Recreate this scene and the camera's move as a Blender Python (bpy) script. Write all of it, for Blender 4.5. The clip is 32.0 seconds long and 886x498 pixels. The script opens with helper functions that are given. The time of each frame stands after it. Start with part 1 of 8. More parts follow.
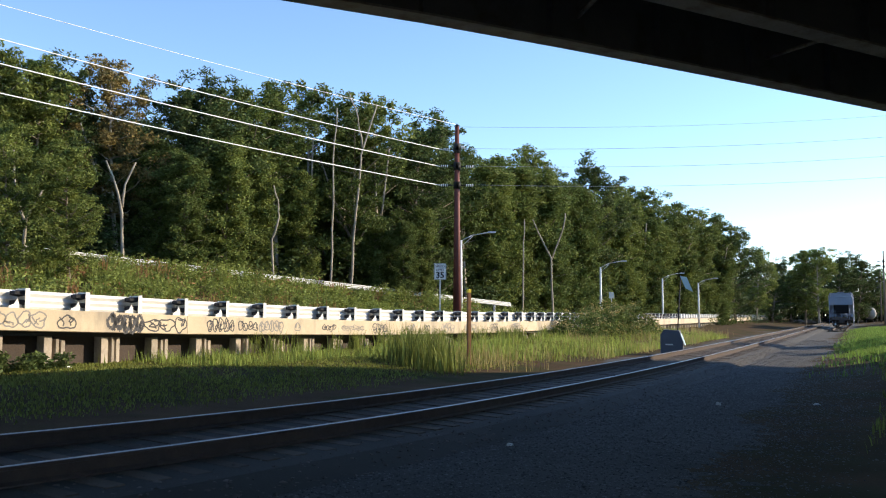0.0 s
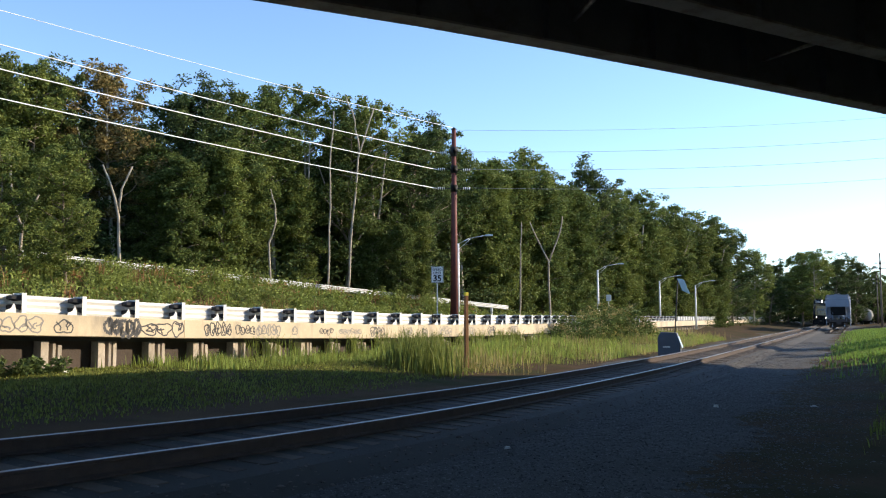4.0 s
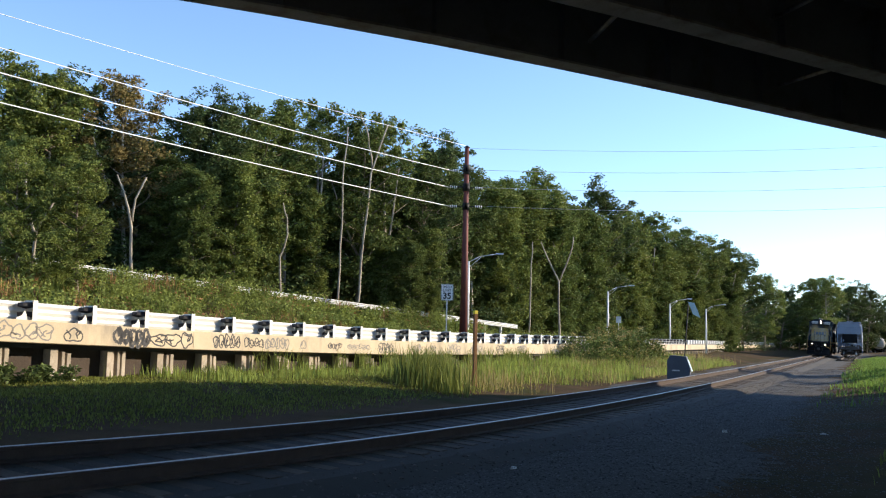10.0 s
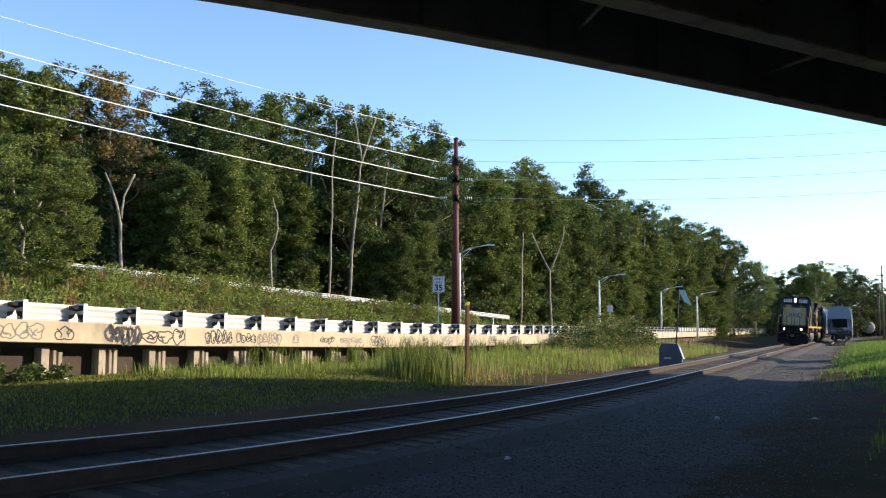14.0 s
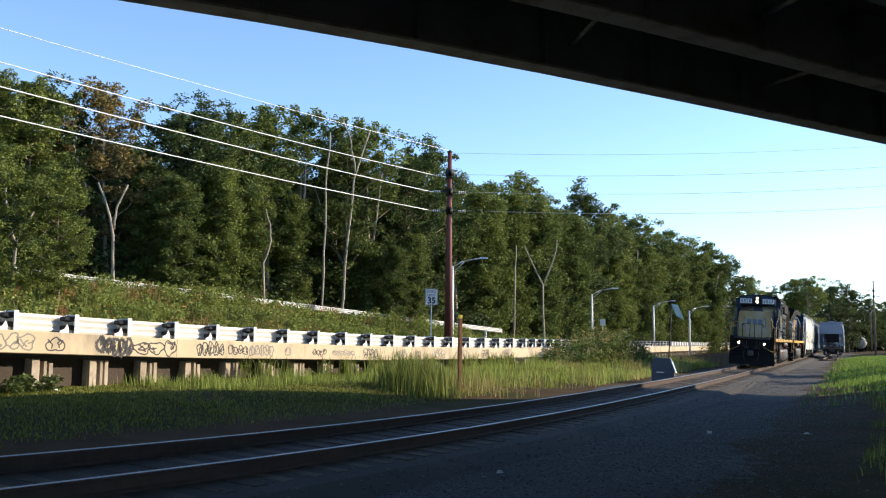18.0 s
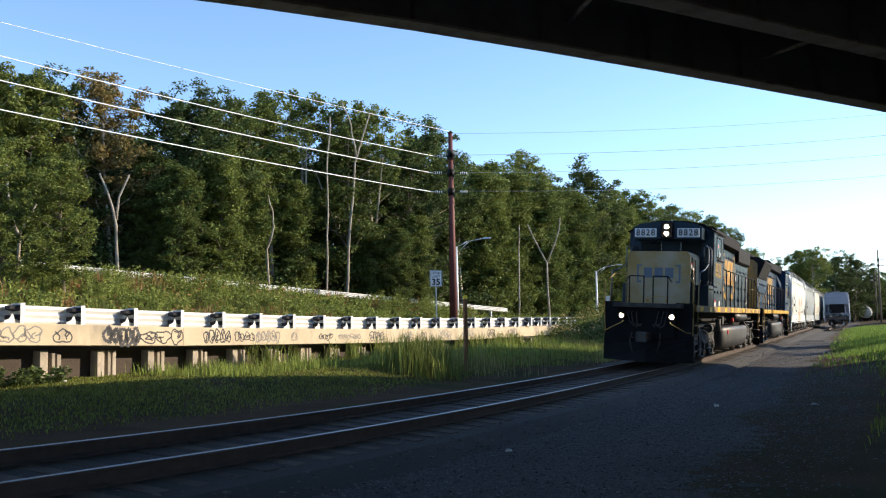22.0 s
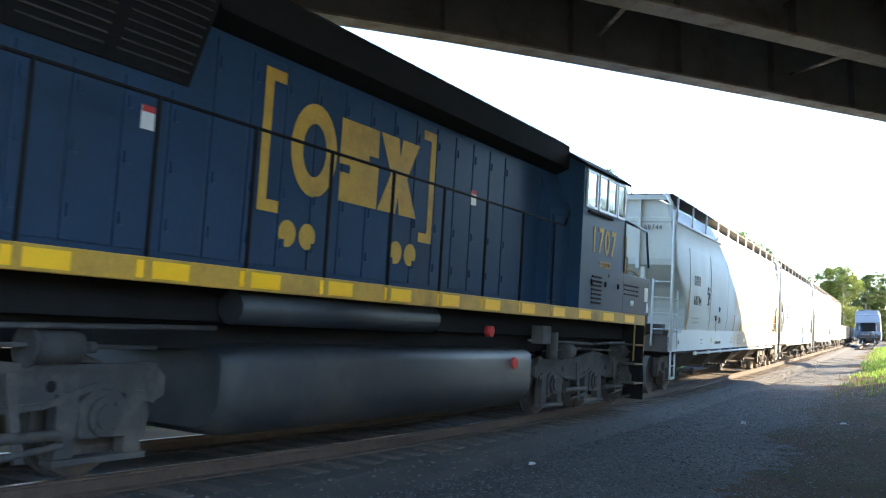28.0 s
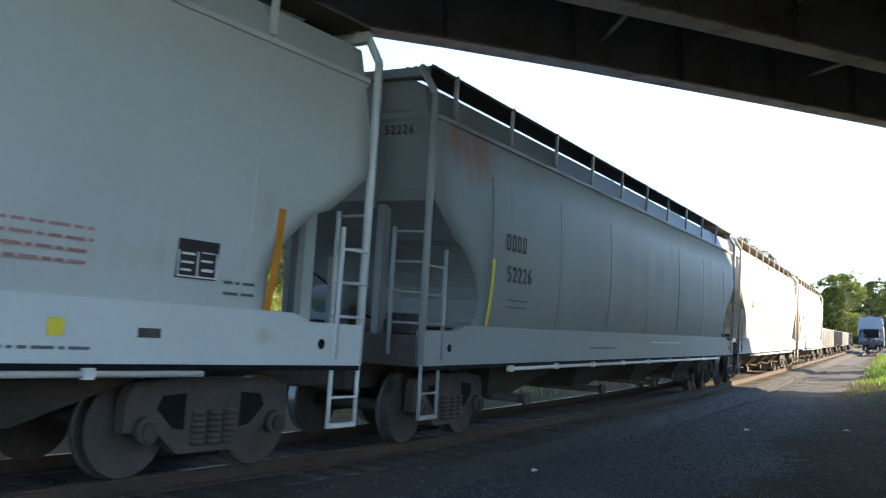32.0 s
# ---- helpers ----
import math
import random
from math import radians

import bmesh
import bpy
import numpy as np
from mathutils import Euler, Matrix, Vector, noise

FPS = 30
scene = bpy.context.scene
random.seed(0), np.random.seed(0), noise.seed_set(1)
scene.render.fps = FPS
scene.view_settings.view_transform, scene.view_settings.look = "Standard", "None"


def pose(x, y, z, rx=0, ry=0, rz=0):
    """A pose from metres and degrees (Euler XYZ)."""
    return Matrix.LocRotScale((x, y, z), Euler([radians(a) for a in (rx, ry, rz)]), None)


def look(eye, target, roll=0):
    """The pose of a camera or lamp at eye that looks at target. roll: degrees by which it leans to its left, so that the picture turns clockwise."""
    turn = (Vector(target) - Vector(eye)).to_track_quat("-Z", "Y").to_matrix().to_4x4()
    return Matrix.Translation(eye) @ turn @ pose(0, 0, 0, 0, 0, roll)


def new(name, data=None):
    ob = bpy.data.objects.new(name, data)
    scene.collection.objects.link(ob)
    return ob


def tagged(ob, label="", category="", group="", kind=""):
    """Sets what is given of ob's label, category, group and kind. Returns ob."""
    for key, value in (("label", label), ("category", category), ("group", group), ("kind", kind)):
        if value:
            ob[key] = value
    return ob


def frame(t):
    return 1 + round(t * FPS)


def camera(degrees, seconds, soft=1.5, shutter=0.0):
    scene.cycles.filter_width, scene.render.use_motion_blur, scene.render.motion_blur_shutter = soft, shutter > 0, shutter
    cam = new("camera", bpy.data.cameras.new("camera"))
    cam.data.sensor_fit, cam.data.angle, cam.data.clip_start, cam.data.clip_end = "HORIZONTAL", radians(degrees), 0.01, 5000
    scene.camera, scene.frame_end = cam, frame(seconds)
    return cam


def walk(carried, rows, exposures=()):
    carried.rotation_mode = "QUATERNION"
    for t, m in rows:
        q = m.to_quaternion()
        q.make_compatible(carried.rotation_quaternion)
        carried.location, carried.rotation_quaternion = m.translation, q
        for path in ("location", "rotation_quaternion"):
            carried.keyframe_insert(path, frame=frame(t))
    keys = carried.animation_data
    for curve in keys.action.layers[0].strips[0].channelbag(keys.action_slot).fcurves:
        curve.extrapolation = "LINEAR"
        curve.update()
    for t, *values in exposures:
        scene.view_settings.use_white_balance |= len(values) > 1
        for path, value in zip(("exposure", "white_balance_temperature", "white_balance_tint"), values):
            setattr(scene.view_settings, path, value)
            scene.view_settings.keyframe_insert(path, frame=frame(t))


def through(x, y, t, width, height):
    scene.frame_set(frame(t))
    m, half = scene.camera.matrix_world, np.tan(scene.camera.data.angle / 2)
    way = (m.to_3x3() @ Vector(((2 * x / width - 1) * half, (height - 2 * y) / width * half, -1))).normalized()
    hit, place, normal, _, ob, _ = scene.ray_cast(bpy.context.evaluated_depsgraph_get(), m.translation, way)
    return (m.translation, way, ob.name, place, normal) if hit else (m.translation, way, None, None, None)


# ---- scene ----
cam = camera(52.21, 32.0, soft=1.15, shutter=0.12)
EYE = (0.0, 0.0, 1.2925)

# seconds, stops, kelvin, tint
EXPOSURES = [(0.0, 1.2, 6350, 12), (22.5, 1.2, 6350, 12), (23.5, 1.26, 6350, 12), (24.0, 1.5, 6350, 11), (24.5, 2.1, 6400, 10), (25.0, 2.75, 6600, 10), (26.0, 3.5, 6850, 11), (26.5, 3.6, 6900, 11),
             (28.5, 3.4, 7000, 11), (29.5, 3.3, 7050, 11), (30.5, 2.9, 7050, 11), (31.0, 2.7, 7000, 11), (32.0, 2.65, 7000, 11)]

# seconds, turn to the left, tilt up, lean
TURNS = [
    (0.0, -0.865, 4.192, 0.081),
    (0.5, -1.124, 4.549, 0.292),
    (1.0, -1.342, 4.792, 0.171),
    (1.5, -1.410, 4.885, -0.567),
    (2.0, -1.577, 4.854, -0.361),
    (2.5, -1.705, 4.741, -0.223),
    (3.0, -1.779, 4.588, -0.475),
    (3.5, -1.707, 4.709, -0.161),
    (4.0, -1.046, 4.394, -0.119),
    (4.5, -0.752, 4.038, 0.482),
    (6.5, -0.480, 4.261, 0.766),
    (7.0, -0.376, 4.245, 0.836),
    (7.5, -0.343, 4.257, 1.017),
    (8.0, -0.278, 4.389, 1.053),
    (8.5, -0.200, 4.531, 0.521),
    (9.0, -0.000, 4.889, 0.848),
    (9.5, -0.056, 5.434, 1.017),
    (10.0, -0.356, 5.495, 1.296),
    (10.5, -0.926, 5.581, 1.092),
    (11.0, -1.318, 5.770, 0.773),
    (11.5, -1.582, 6.062, 0.651),
    (12.0, -1.391, 5.947, 1.028),
    (12.5, -1.223, 5.344, 0.523),
    (13.0, -1.046, 5.206, 0.267),
    (13.5, -1.019, 5.215, 0.263),
    (14.0, -0.950, 4.992, 0.272),
    (14.5, -0.769, 5.102, 0.643),
    (16.5, -0.808, 5.280, 0.408),
    (17.0, -1.069, 5.608, 0.135),
    (17.5, -1.294, 5.759, 0.438),
    (18.0, -1.377, 5.809, 0.587),
    (18.5, -1.386, 5.753, 0.441),
    (19.0, -1.232, 5.805, 0.478),
    (19.5, -1.112, 5.747, 0.616),
    (20.0, -0.982, 5.615, 0.138),
    (20.5, -0.869, 5.393, -0.528),
    (21.0, -0.766, 5.073, -0.828),
    (21.5, -1.052, 4.746, -1.019),
    (22.0, -1.162, 4.618, -0.998),
    (22.5, -1.414, 4.560, -1.282),
    (23.0, -1.226, 4.723, -0.857),
    (23.5, -0.811, 4.904, -0.310),
    (24.0, -0.301, 4.876, -0.315),
    (24.5, 0.090, 4.915, -0.383),
    (25.0, 0.339, 4.949, -0.370),
    (25.5, 0.322, 5.212, -0.035),
    (26.0, 0.184, 5.341, 0.029),
    (26.5, 0.253, 5.432, 0.099),
    (28.5, 0.539, 5.281, 0.104),
    (29.0, 0.397, 5.368, -0.016),
    (29.5, 0.543, 5.437, -0.256),
    (30.0, 0.676, 5.714, -0.329),
    (30.5, 0.749, 5.834, -0.149),
    (31.0, 0.808, 5.874, 0.037),
    (31.5, 0.678, 5.883, 0.366),
    (32.0, 0.665, 5.690, 0.180),
]
walk(cam, [(t, pose(*EYE, 90 + p, 0, y) @ pose(0, 0, 0, 0, 0, r)) for t, y, p, r in TURNS],
     exposures=EXPOSURES)

# ---------------------------------------------------------------- light
SUN_HEADING, SUN_HEIGHT = 80.0, 20.7
sky = bpy.data.worlds.new("sky")
scene.world = sky
sky.use_nodes = True
nt = sky.node_tree
bg = nt.nodes["Background"]
tex = nt.nodes.new("ShaderNodeTexSky")
tex.sky_type, tex.sun_disc = "NISHITA", False
tex.sun_elevation, tex.sun_rotation = radians(SUN_HEIGHT), radians(SUN_HEADING)
tex.air_density, tex.dust_density, tex.ozone_density = 1.0, 0.15, 3.0
tex.altitude = 900
nt.links.new(tex.outputs[0], bg.inputs[0])
bg.inputs[1].default_value = 0.13
sun = new("sun", bpy.data.lights.new("sun", "SUN"))
sun.data.energy, sun.data.angle, sun.data.color = 3.5, radians(0.6), (1.0, 0.84, 0.60)
a, e = radians(SUN_HEADING), radians(SUN_HEIGHT)
sun.matrix_world = look((0, 0, 0), (-math.sin(a) * math.cos(e), -math.cos(a) * math.cos(e), -math.sin(e)))


# ---------------------------------------------------------------- materials
def material(name, color, rough=0.7, metal=0.0, spread=0.25, scale=3.0, fine=40.0, bump=0.15, dirt=None, dirt_amount=0.4,
             island=0.0, each=0.0, spec=0.5, coat=0.0, dirt_scale=0.7, streaks=0.0, glow=0.0):
    """A surface with variation at two scales, an optional second dirt colour and relief."""
    m = bpy.data.materials.new(name)
    m.use_nodes = True
    n, ln = m.node_tree.nodes, m.node_tree.links
    b = n["Principled BSDF"]
    b.inputs["Roughness"].default_value, b.inputs["Metallic"].default_value = rough, metal
    b.inputs["Specular IOR Level"].default_value = spec
    b.inputs["Coat Weight"].default_value = coat
    co = n.new("ShaderNodeTexCoord")
    big = n.new("ShaderNodeTexNoise")
    big.inputs["Scale"].default_value, big.inputs["Detail"].default_value = scale, 5
    small = n.new("ShaderNodeTexNoise")
    small.inputs["Scale"].default_value, small.inputs["Detail"].default_value = fine, 3
    for t in (big, small):
        ln.new(co.outputs["Object"], t.inputs["Vector"])
    mix = n.new("ShaderNodeMath")
    mix.operation = "MULTIPLY_ADD"
    ln.new(small.outputs[0], mix.inputs[0])
    mix.inputs[1].default_value = 0.6
    ln.new(big.outputs[0], mix.inputs[2])
    rng = n.new("ShaderNodeMapRange")
    rng.inputs[1].default_value, rng.inputs[2].default_value = 0.45, 1.15
    rng.inputs[3].default_value, rng.inputs[4].default_value = 1 - spread, 1 + spread
    ln.new(mix.outputs[0], rng.inputs[0])
    value = rng.outputs[0]
    for amount, node, sock in ((island, "ShaderNodeNewGeometry", "Random Per Island"), (each, "ShaderNodeObjectInfo", "Random")):
        if amount:
            g = n.new(node)
            r2 = n.new("ShaderNodeMapRange")
            r2.inputs[3].default_value, r2.inputs[4].default_value = 1 - amount, 1 + amount
            ln.new(g.outputs[sock], r2.inputs[0])
            mul = n.new("ShaderNodeMath")
            mul.operation = "MULTIPLY"
            ln.new(value, mul.inputs[0])
            ln.new(r2.outputs[0], mul.inputs[1])
            value = mul.outputs[0]
    tint = n.new("ShaderNodeMix")
    tint.data_type, tint.blend_type = "RGBA", "MULTIPLY"
    tint.inputs[0].default_value = 1.0
    tint.inputs[6].default_value = (*color, 1)
    ln.new(value, tint.inputs[7])
    out = tint.outputs[2]
    if dirt:
        d = n.new("ShaderNodeTexNoise")
        d.inputs["Scale"].default_value, d.inputs["Detail"].default_value, d.inputs["Roughness"].default_value = dirt_scale, 7, 0.65
        if streaks:
            mp = n.new("ShaderNodeMapping")
            mp.inputs["Scale"].default_value = (1, 1, 1 / streaks)
            ln.new(co.outputs["Object"], mp.inputs[0])
            ln.new(mp.outputs[0], d.inputs["Vector"])
        else:
            ln.new(co.outputs["Object"], d.inputs["Vector"])
        dr = n.new("ShaderNodeMapRange")
        dr.inputs[1].default_value, dr.inputs[2].default_value = 0.62 - 0.3 * dirt_amount, 0.85 - 0.3 * dirt_amount
        ln.new(d.outputs[0], dr.inputs[0])
        dm = n.new("ShaderNodeMix")
        dm.data_type = "RGBA"
        ln.new(dr.outputs[0], dm.inputs[0])
        ln.new(out, dm.inputs[6])
        dm.inputs[7].default_value = (*dirt, 1)
        out = dm.outputs[2]
    ln.new(out, b.inputs["Base Color"])
    if bump:
        bp = n.new("ShaderNodeBump")
        bp.inputs["Strength"].default_value, bp.inputs["Distance"].default_value = bump, 0.02
        ln.new(mix.outputs[0], bp.inputs["Height"])
        ln.new(bp.outputs[0], b.inputs["Normal"])
    if glow:
        b.inputs["Emission Color"].default_value = (*color, 1)
        b.inputs["Emission Strength"].default_value = glow
    return m


def leaf_material(name, color, through=0.25):
    m = material(name, color, rough=0.6, spread=0.25, scale=0.25, fine=2.0, bump=0, island=0.42, each=0.15, spec=0.12)
    n, ln = m.node_tree.nodes, m.node_tree.links
    b = n["Principled BSDF"]
    tr = n.new("ShaderNodeBsdfTranslucent")
    mx = n.new("ShaderNodeMixShader")
    mx.inputs[0].default_value = through
    ln.new(b.inputs["Base Color"].links[0].from_socket, tr.inputs[0])
    ln.new(b.outputs[0], mx.inputs[1])
    ln.new(tr.outputs[0], mx.inputs[2])
    ln.new(mx.outputs[0], n["Material Output"].inputs[0])
    return m


def glass_material(name, color=(0.02, 0.025, 0.03), rough=0.05):
    m = bpy.data.materials.new(name)
    m.use_nodes = True
    b = m.node_tree.nodes["Principled BSDF"]
    b.inputs["Base Color"].default_value = (*color, 1)
    b.inputs["Roughness"].default_value = rough
    b.inputs["Specular IOR Level"].default_value = 0.8
    return m


GRAVEL = material("gravel", (0.034, 0.031, 0.028), rough=0.95, spread=0.35, scale=1.2, fine=90, bump=0.3, dirt=(0.052, 0.047, 0.042), dirt_scale=0.25, dirt_amount=0.6)
STONE = material("ballast_stone", (0.092, 0.089, 0.086), rough=0.75, spread=0.15, scale=8, island=0.75, bump=0.3)
BALLAST = material("ballast_brown_stone", (0.10, 0.085, 0.075), rough=0.9, spread=0.2, scale=6, island=0.5, bump=0.3)
SOIL = material("soil", (0.075, 0.048, 0.027), rough=0.97, spread=0.4, scale=0.8, fine=30, bump=0.6, dirt=(0.036, 0.042, 0.013), dirt_scale=0.35, dirt_amount=0.55, spec=0.05)
GRASS = leaf_material("grass_blades", (0.17, 0.19, 0.045), 0.4)
DRY_GRASS = leaf_material("dry_grass_blades", (0.37, 0.31, 0.13), 0.4)
VERGE_GRASS = leaf_material("verge_grass_blades", (0.15, 0.24, 0.05), 0.45)
TALL_GRASS = leaf_material("tall_grass_blades", (0.24, 0.30, 0.07), 0.5)
WEED = leaf_material("weed_leaves", (0.21, 0.25, 0.065), 0.35)
DRY_WEED = leaf_material("dry_weed", (0.34, 0.19, 0.09), 0.3)
LEAF = [leaf_material("leaves", (0.113, 0.148, 0.040)), leaf_material("leaves_light", (0.160, 0.195, 0.050)),
        leaf_material("leaves_dark", (0.080, 0.110, 0.036)), leaf_material("leaves_browning", (0.20, 0.155, 0.058))]
BARK = material("bark", (0.20, 0.165, 0.125), rough=0.95, spread=0.45, scale=2.5, fine=14, bump=0.8)
PALE_BARK = material("pale_bark", (0.32, 0.28, 0.22), rough=0.95, spread=0.4, scale=2.5, fine=14, bump=0.6)
RAIL_TOP = material("polished_rail_head", (0.36, 0.34, 0.32), rough=0.28, metal=1.0, spread=0.1, bump=0.02)
RAIL = material("rusty_rail", (0.062, 0.042, 0.033), rough=0.85, metal=0.2, spread=0.35, scale=6, fine=60, bump=0.3)
TIE = material("creosoted_tie", (0.085, 0.065, 0.05), rough=0.95, spread=0.4, scale=4, fine=40, bump=0.7, each=0.35)
TIMBER = material("bare_timber", (0.42, 0.31, 0.19), rough=0.9, spread=0.3, scale=3, fine=50, bump=0.5)
CONCRETE = material("weathered_concrete", (0.53, 0.44, 0.31), rough=0.9, spread=0.16, scale=1.5, fine=25, bump=0.25, dirt=(0.24, 0.21, 0.17), dirt_scale=0.9, dirt_amount=0.35, streaks=3)
PILE = material("pile_concrete", (0.36, 0.31, 0.25), rough=0.95, spread=0.3, scale=2, fine=25, bump=0.4, dirt=(0.12, 0.10, 0.08), dirt_scale=1.2, each=0.2)
# brown lowered so that it carries part of the beam's shade
LAGGING = material("shade_darkened_lagging", (0.06, 0.045, 0.036), rough=0.95, spread=0.4, scale=1.5, fine=20, bump=0.5)
GALV = material("galvanised_beam", (0.66, 0.66, 0.64), rough=0.5, metal=0.0, spread=0.07, scale=2, fine=30, bump=0.05, each=0.05)
WEATHERED = material("dark_post_steel", (0.035, 0.035, 0.04), rough=0.75, metal=0.3, spread=0.3, scale=6, bump=0.2)
ASPHALT = material("asphalt", (0.055, 0.053, 0.05), rough=0.95, spread=0.3, scale=0.8, fine=80, bump=0.4)
GIRDER = material("girder_paint", (0.17, 0.20, 0.24), rough=0.6, spread=0.25, scale=1.2, fine=20, bump=0.1, dirt=(0.09, 0.085, 0.08), dirt_scale=0.8, dirt_amount=0.35)
FLANGE = material("girder_flange_paint", (0.38, 0.40, 0.42), rough=0.65, spread=0.25, scale=1.2, fine=20, bump=0.15, dirt=(0.16, 0.12, 0.10), dirt_scale=1.6, dirt_amount=0.5)
DECK = material("deck_underside", (0.17, 0.17, 0.165), rough=0.95, spread=0.25, scale=0.7, fine=12, bump=0.3)
POLE_RED = material("weathering_steel_pole", (0.125, 0.036, 0.028), rough=0.7, metal=0.2, spread=0.25, scale=1.5, fine=25, bump=0.15)
WHITE_PAINT = material("white_paint", (0.80, 0.80, 0.78), rough=0.5, spread=0.06, bump=0.03)
BLACK = material("black_paint", (0.02, 0.02, 0.02), rough=0.6, spread=0.2, bump=0.05)
# white non-metal colour paints in the wires' sunlit gleam
WIRE = material("sunlit_white_wire", (0.88, 0.87, 0.84), rough=0.4, metal=0.0, spread=0.1, bump=0)
WIRE_DARK = material("covered_wire", (0.30, 0.32, 0.34), rough=0.5, spread=0.1, bump=0)
SIGN_BLUE = material("sign_pale_blue", (0.48, 0.66, 0.74), rough=0.4, spread=0.06, bump=0)
ORANGE = material("orange_marker", (0.75, 0.30, 0.06), rough=0.5, spread=0.1, bump=0.05)


# ---------------------------------------------------------------- mesh helpers
def bm_object(name, bm, mat, parent=None, label="", smooth=False):
    me = bpy.data.meshes.new(name)
    bm.normal_update()
    bm.to_mesh(me)
    bm.free()
    for mm in (mat if isinstance(mat, (list, tuple)) else [mat]):
        me.materials.append(mm)
    if smooth:
        me.polygons.foreach_set("use_smooth", [True] * len(me.polygons))
    ob = new(name, me)
    if parent is not None:
        ob.parent = parent
    if label:
        tagged(ob, label)
    return ob


def part(name, bm, mat, parent, label="", smooth=False):
    return bm_object(name, bm, mat, parent, label, smooth)


def empty(name, m=None):
    ob = new(name)
    ob.empty_display_size = 0.2
    if m is not None:
        ob.matrix_basis = m
    return ob


def box(bm, x0, x1, y0, y1, z0, z1, bevel=0.0, mi=0):
    vs = [bm.verts.new((x, y, z)) for z in (z0, z1) for y in (y0, y1) for x in (x0, x1)]
    fs = [bm.faces.new([vs[i] for i in f]) for f in ((0, 2, 3, 1), (4, 5, 7, 6), (0, 1, 5, 4), (2, 6, 7, 3), (0, 4, 6, 2), (1, 3, 7, 5))]
    for f in fs:
        f.material_index = mi
    if bevel:
        es = list({e for f in fs for e in f.edges})
        r = bmesh.ops.bevel(bm, geom=es, offset=bevel, segments=2, affect="EDGES", profile=0.6)
        for f in r["faces"]:
            f.material_index = mi
    return vs


def tube(bm, p, q, r, n=8, r2=None, mi=0, caps=True):
    p, q = Vector(p), Vector(q)
    d = (q - p).normalized()
    u = d.orthogonal().normalized()
    w = d.cross(u)
    rings = []
    for c, rr in ((p, r), (q, r if r2 is None else r2)):
        rings.append([bm.verts.new(c + rr * (math.cos(2 * math.pi * i / n) * u + math.sin(2 * math.pi * i / n) * w)) for i in range(n)])
    for i in range(n):
        f = bm.faces.new((rings[0][i], rings[0][(i + 1) % n], rings[1][(i + 1) % n], rings[1][i]))
        f.material_index, f.smooth = mi, True
    if caps:
        for ring in (rings[0][::-1], rings[1]):
            bm.faces.new(ring).material_index = mi
    return rings


def pipe(bm, pts, r, n=8, mi=0):
    for a, b in zip(pts[:-1], pts[1:]):
        tube(bm, a, b, r, n, mi=mi)


def extrude_profile(bm, pts, a, b, axis="y", mi=0, caps=True):
    """A closed outline in the plane across the axis, swept from a to b along it."""
    def at(u, v, w):
        return (u, w, v) if axis == "y" else (w, u, v) if axis == "x" else (u, v, w)
    r0 = [bm.verts.new(at(u, v, a)) for u, v in pts]
    r1 = [bm.verts.new(at(u, v, b)) for u, v in pts]
    n = len(pts)
    fs = [bm.faces.new((r0[i], r0[(i + 1) % n], r1[(i + 1) % n], r1[i])) for i in range(n)]
    if caps:
        fs += [bm.faces.new(r0[::-1]), bm.faces.new(r1)]
    for f in fs:
        f.material_index = mi
    return fs


def fix(bm):
    bmesh.ops.recalc_face_normals(bm, faces=bm.faces[:])
    return bm


def loft(bm, rings, closed=True, mi=0, caps=False, smooth=False):
    vs = [[bm.verts.new(p) for p in ring] for ring in rings]
    n = len(vs[0])
    for a, b in zip(vs[:-1], vs[1:]):
        for i in range(n if closed else n - 1):
            f = bm.faces.new((a[i], a[(i + 1) % n], b[(i + 1) % n], b[i]))
            f.material_index, f.smooth = mi, smooth
    if caps:
        bm.faces.new(vs[0][::-1]).material_index = mi
        bm.faces.new(vs[-1]).material_index = mi
    return vs


# ---------------------------------------------------------------- the line of the track and of the road
BANK = 0.0565
FALL, FALL_REACH = 0.0267, 8.0
_s = np.arange(-160.0, 420.5, 0.5)
_th = 0.444 + 0.05942 * np.log1p(np.exp((11.2 - np.maximum(_s, -32)) / 10)) + 0.00001 * _s
_dx, _dy = np.sin(_th), np.cos(_th)
_X = np.concatenate([[0], np.cumsum((_dx[1:] + _dx[:-1]) / 4)])
_Y = np.concatenate([[0], np.cumsum((_dy[1:] + _dy[:-1]) / 4)])
_i0 = int(np.argmin(abs(_s)))
_X += -3.1988 - _X[_i0]
_Y += 10.0 - _Y[_i0]


def rail_fall(s):
    """The line falls gently towards the distance and levels out."""
    s = np.asarray(s, float)
    return -FALL * np.where(s < 0, np.maximum(s, -20), FALL_REACH * (1 - np.exp(-np.maximum(s, 0) / FALL_REACH)))


def rail_point(s, off=0.0, z=0.0):
    """A point s metres along the track, off to its right, z above the rails."""
    th = float(np.interp(s, _s, _th))
    o, zz = off + BANK * z, z - BANK * off + float(rail_fall(s))
    return Vector((float(np.interp(s, _s, _X)) + o * math.cos(th), float(np.interp(s, _s, _Y)) - o * math.sin(th), zz))


# the road's edge runs straight, then bends a little towards the line; the bank has its own line
ROAD = Vector((-10.39, 23.66, 0))
ROAD_ALONG, ROAD_OUT = Vector((0.4874, 0.8732, 0)), Vector((-0.8732, 0.4874, 0))
BEND = 34.0
BEND_ALONG, BEND_OUT = Vector((0.417, 0.909, 0)), Vector((-0.909, 0.417, 0))
BANK_ORIGIN = Vector((-9.6, 21.9, 0))
BANK_ALONG, BANK_OUT = Vector((0.449, 0.8935, 0)), Vector((-0.8935, 0.449, 0))


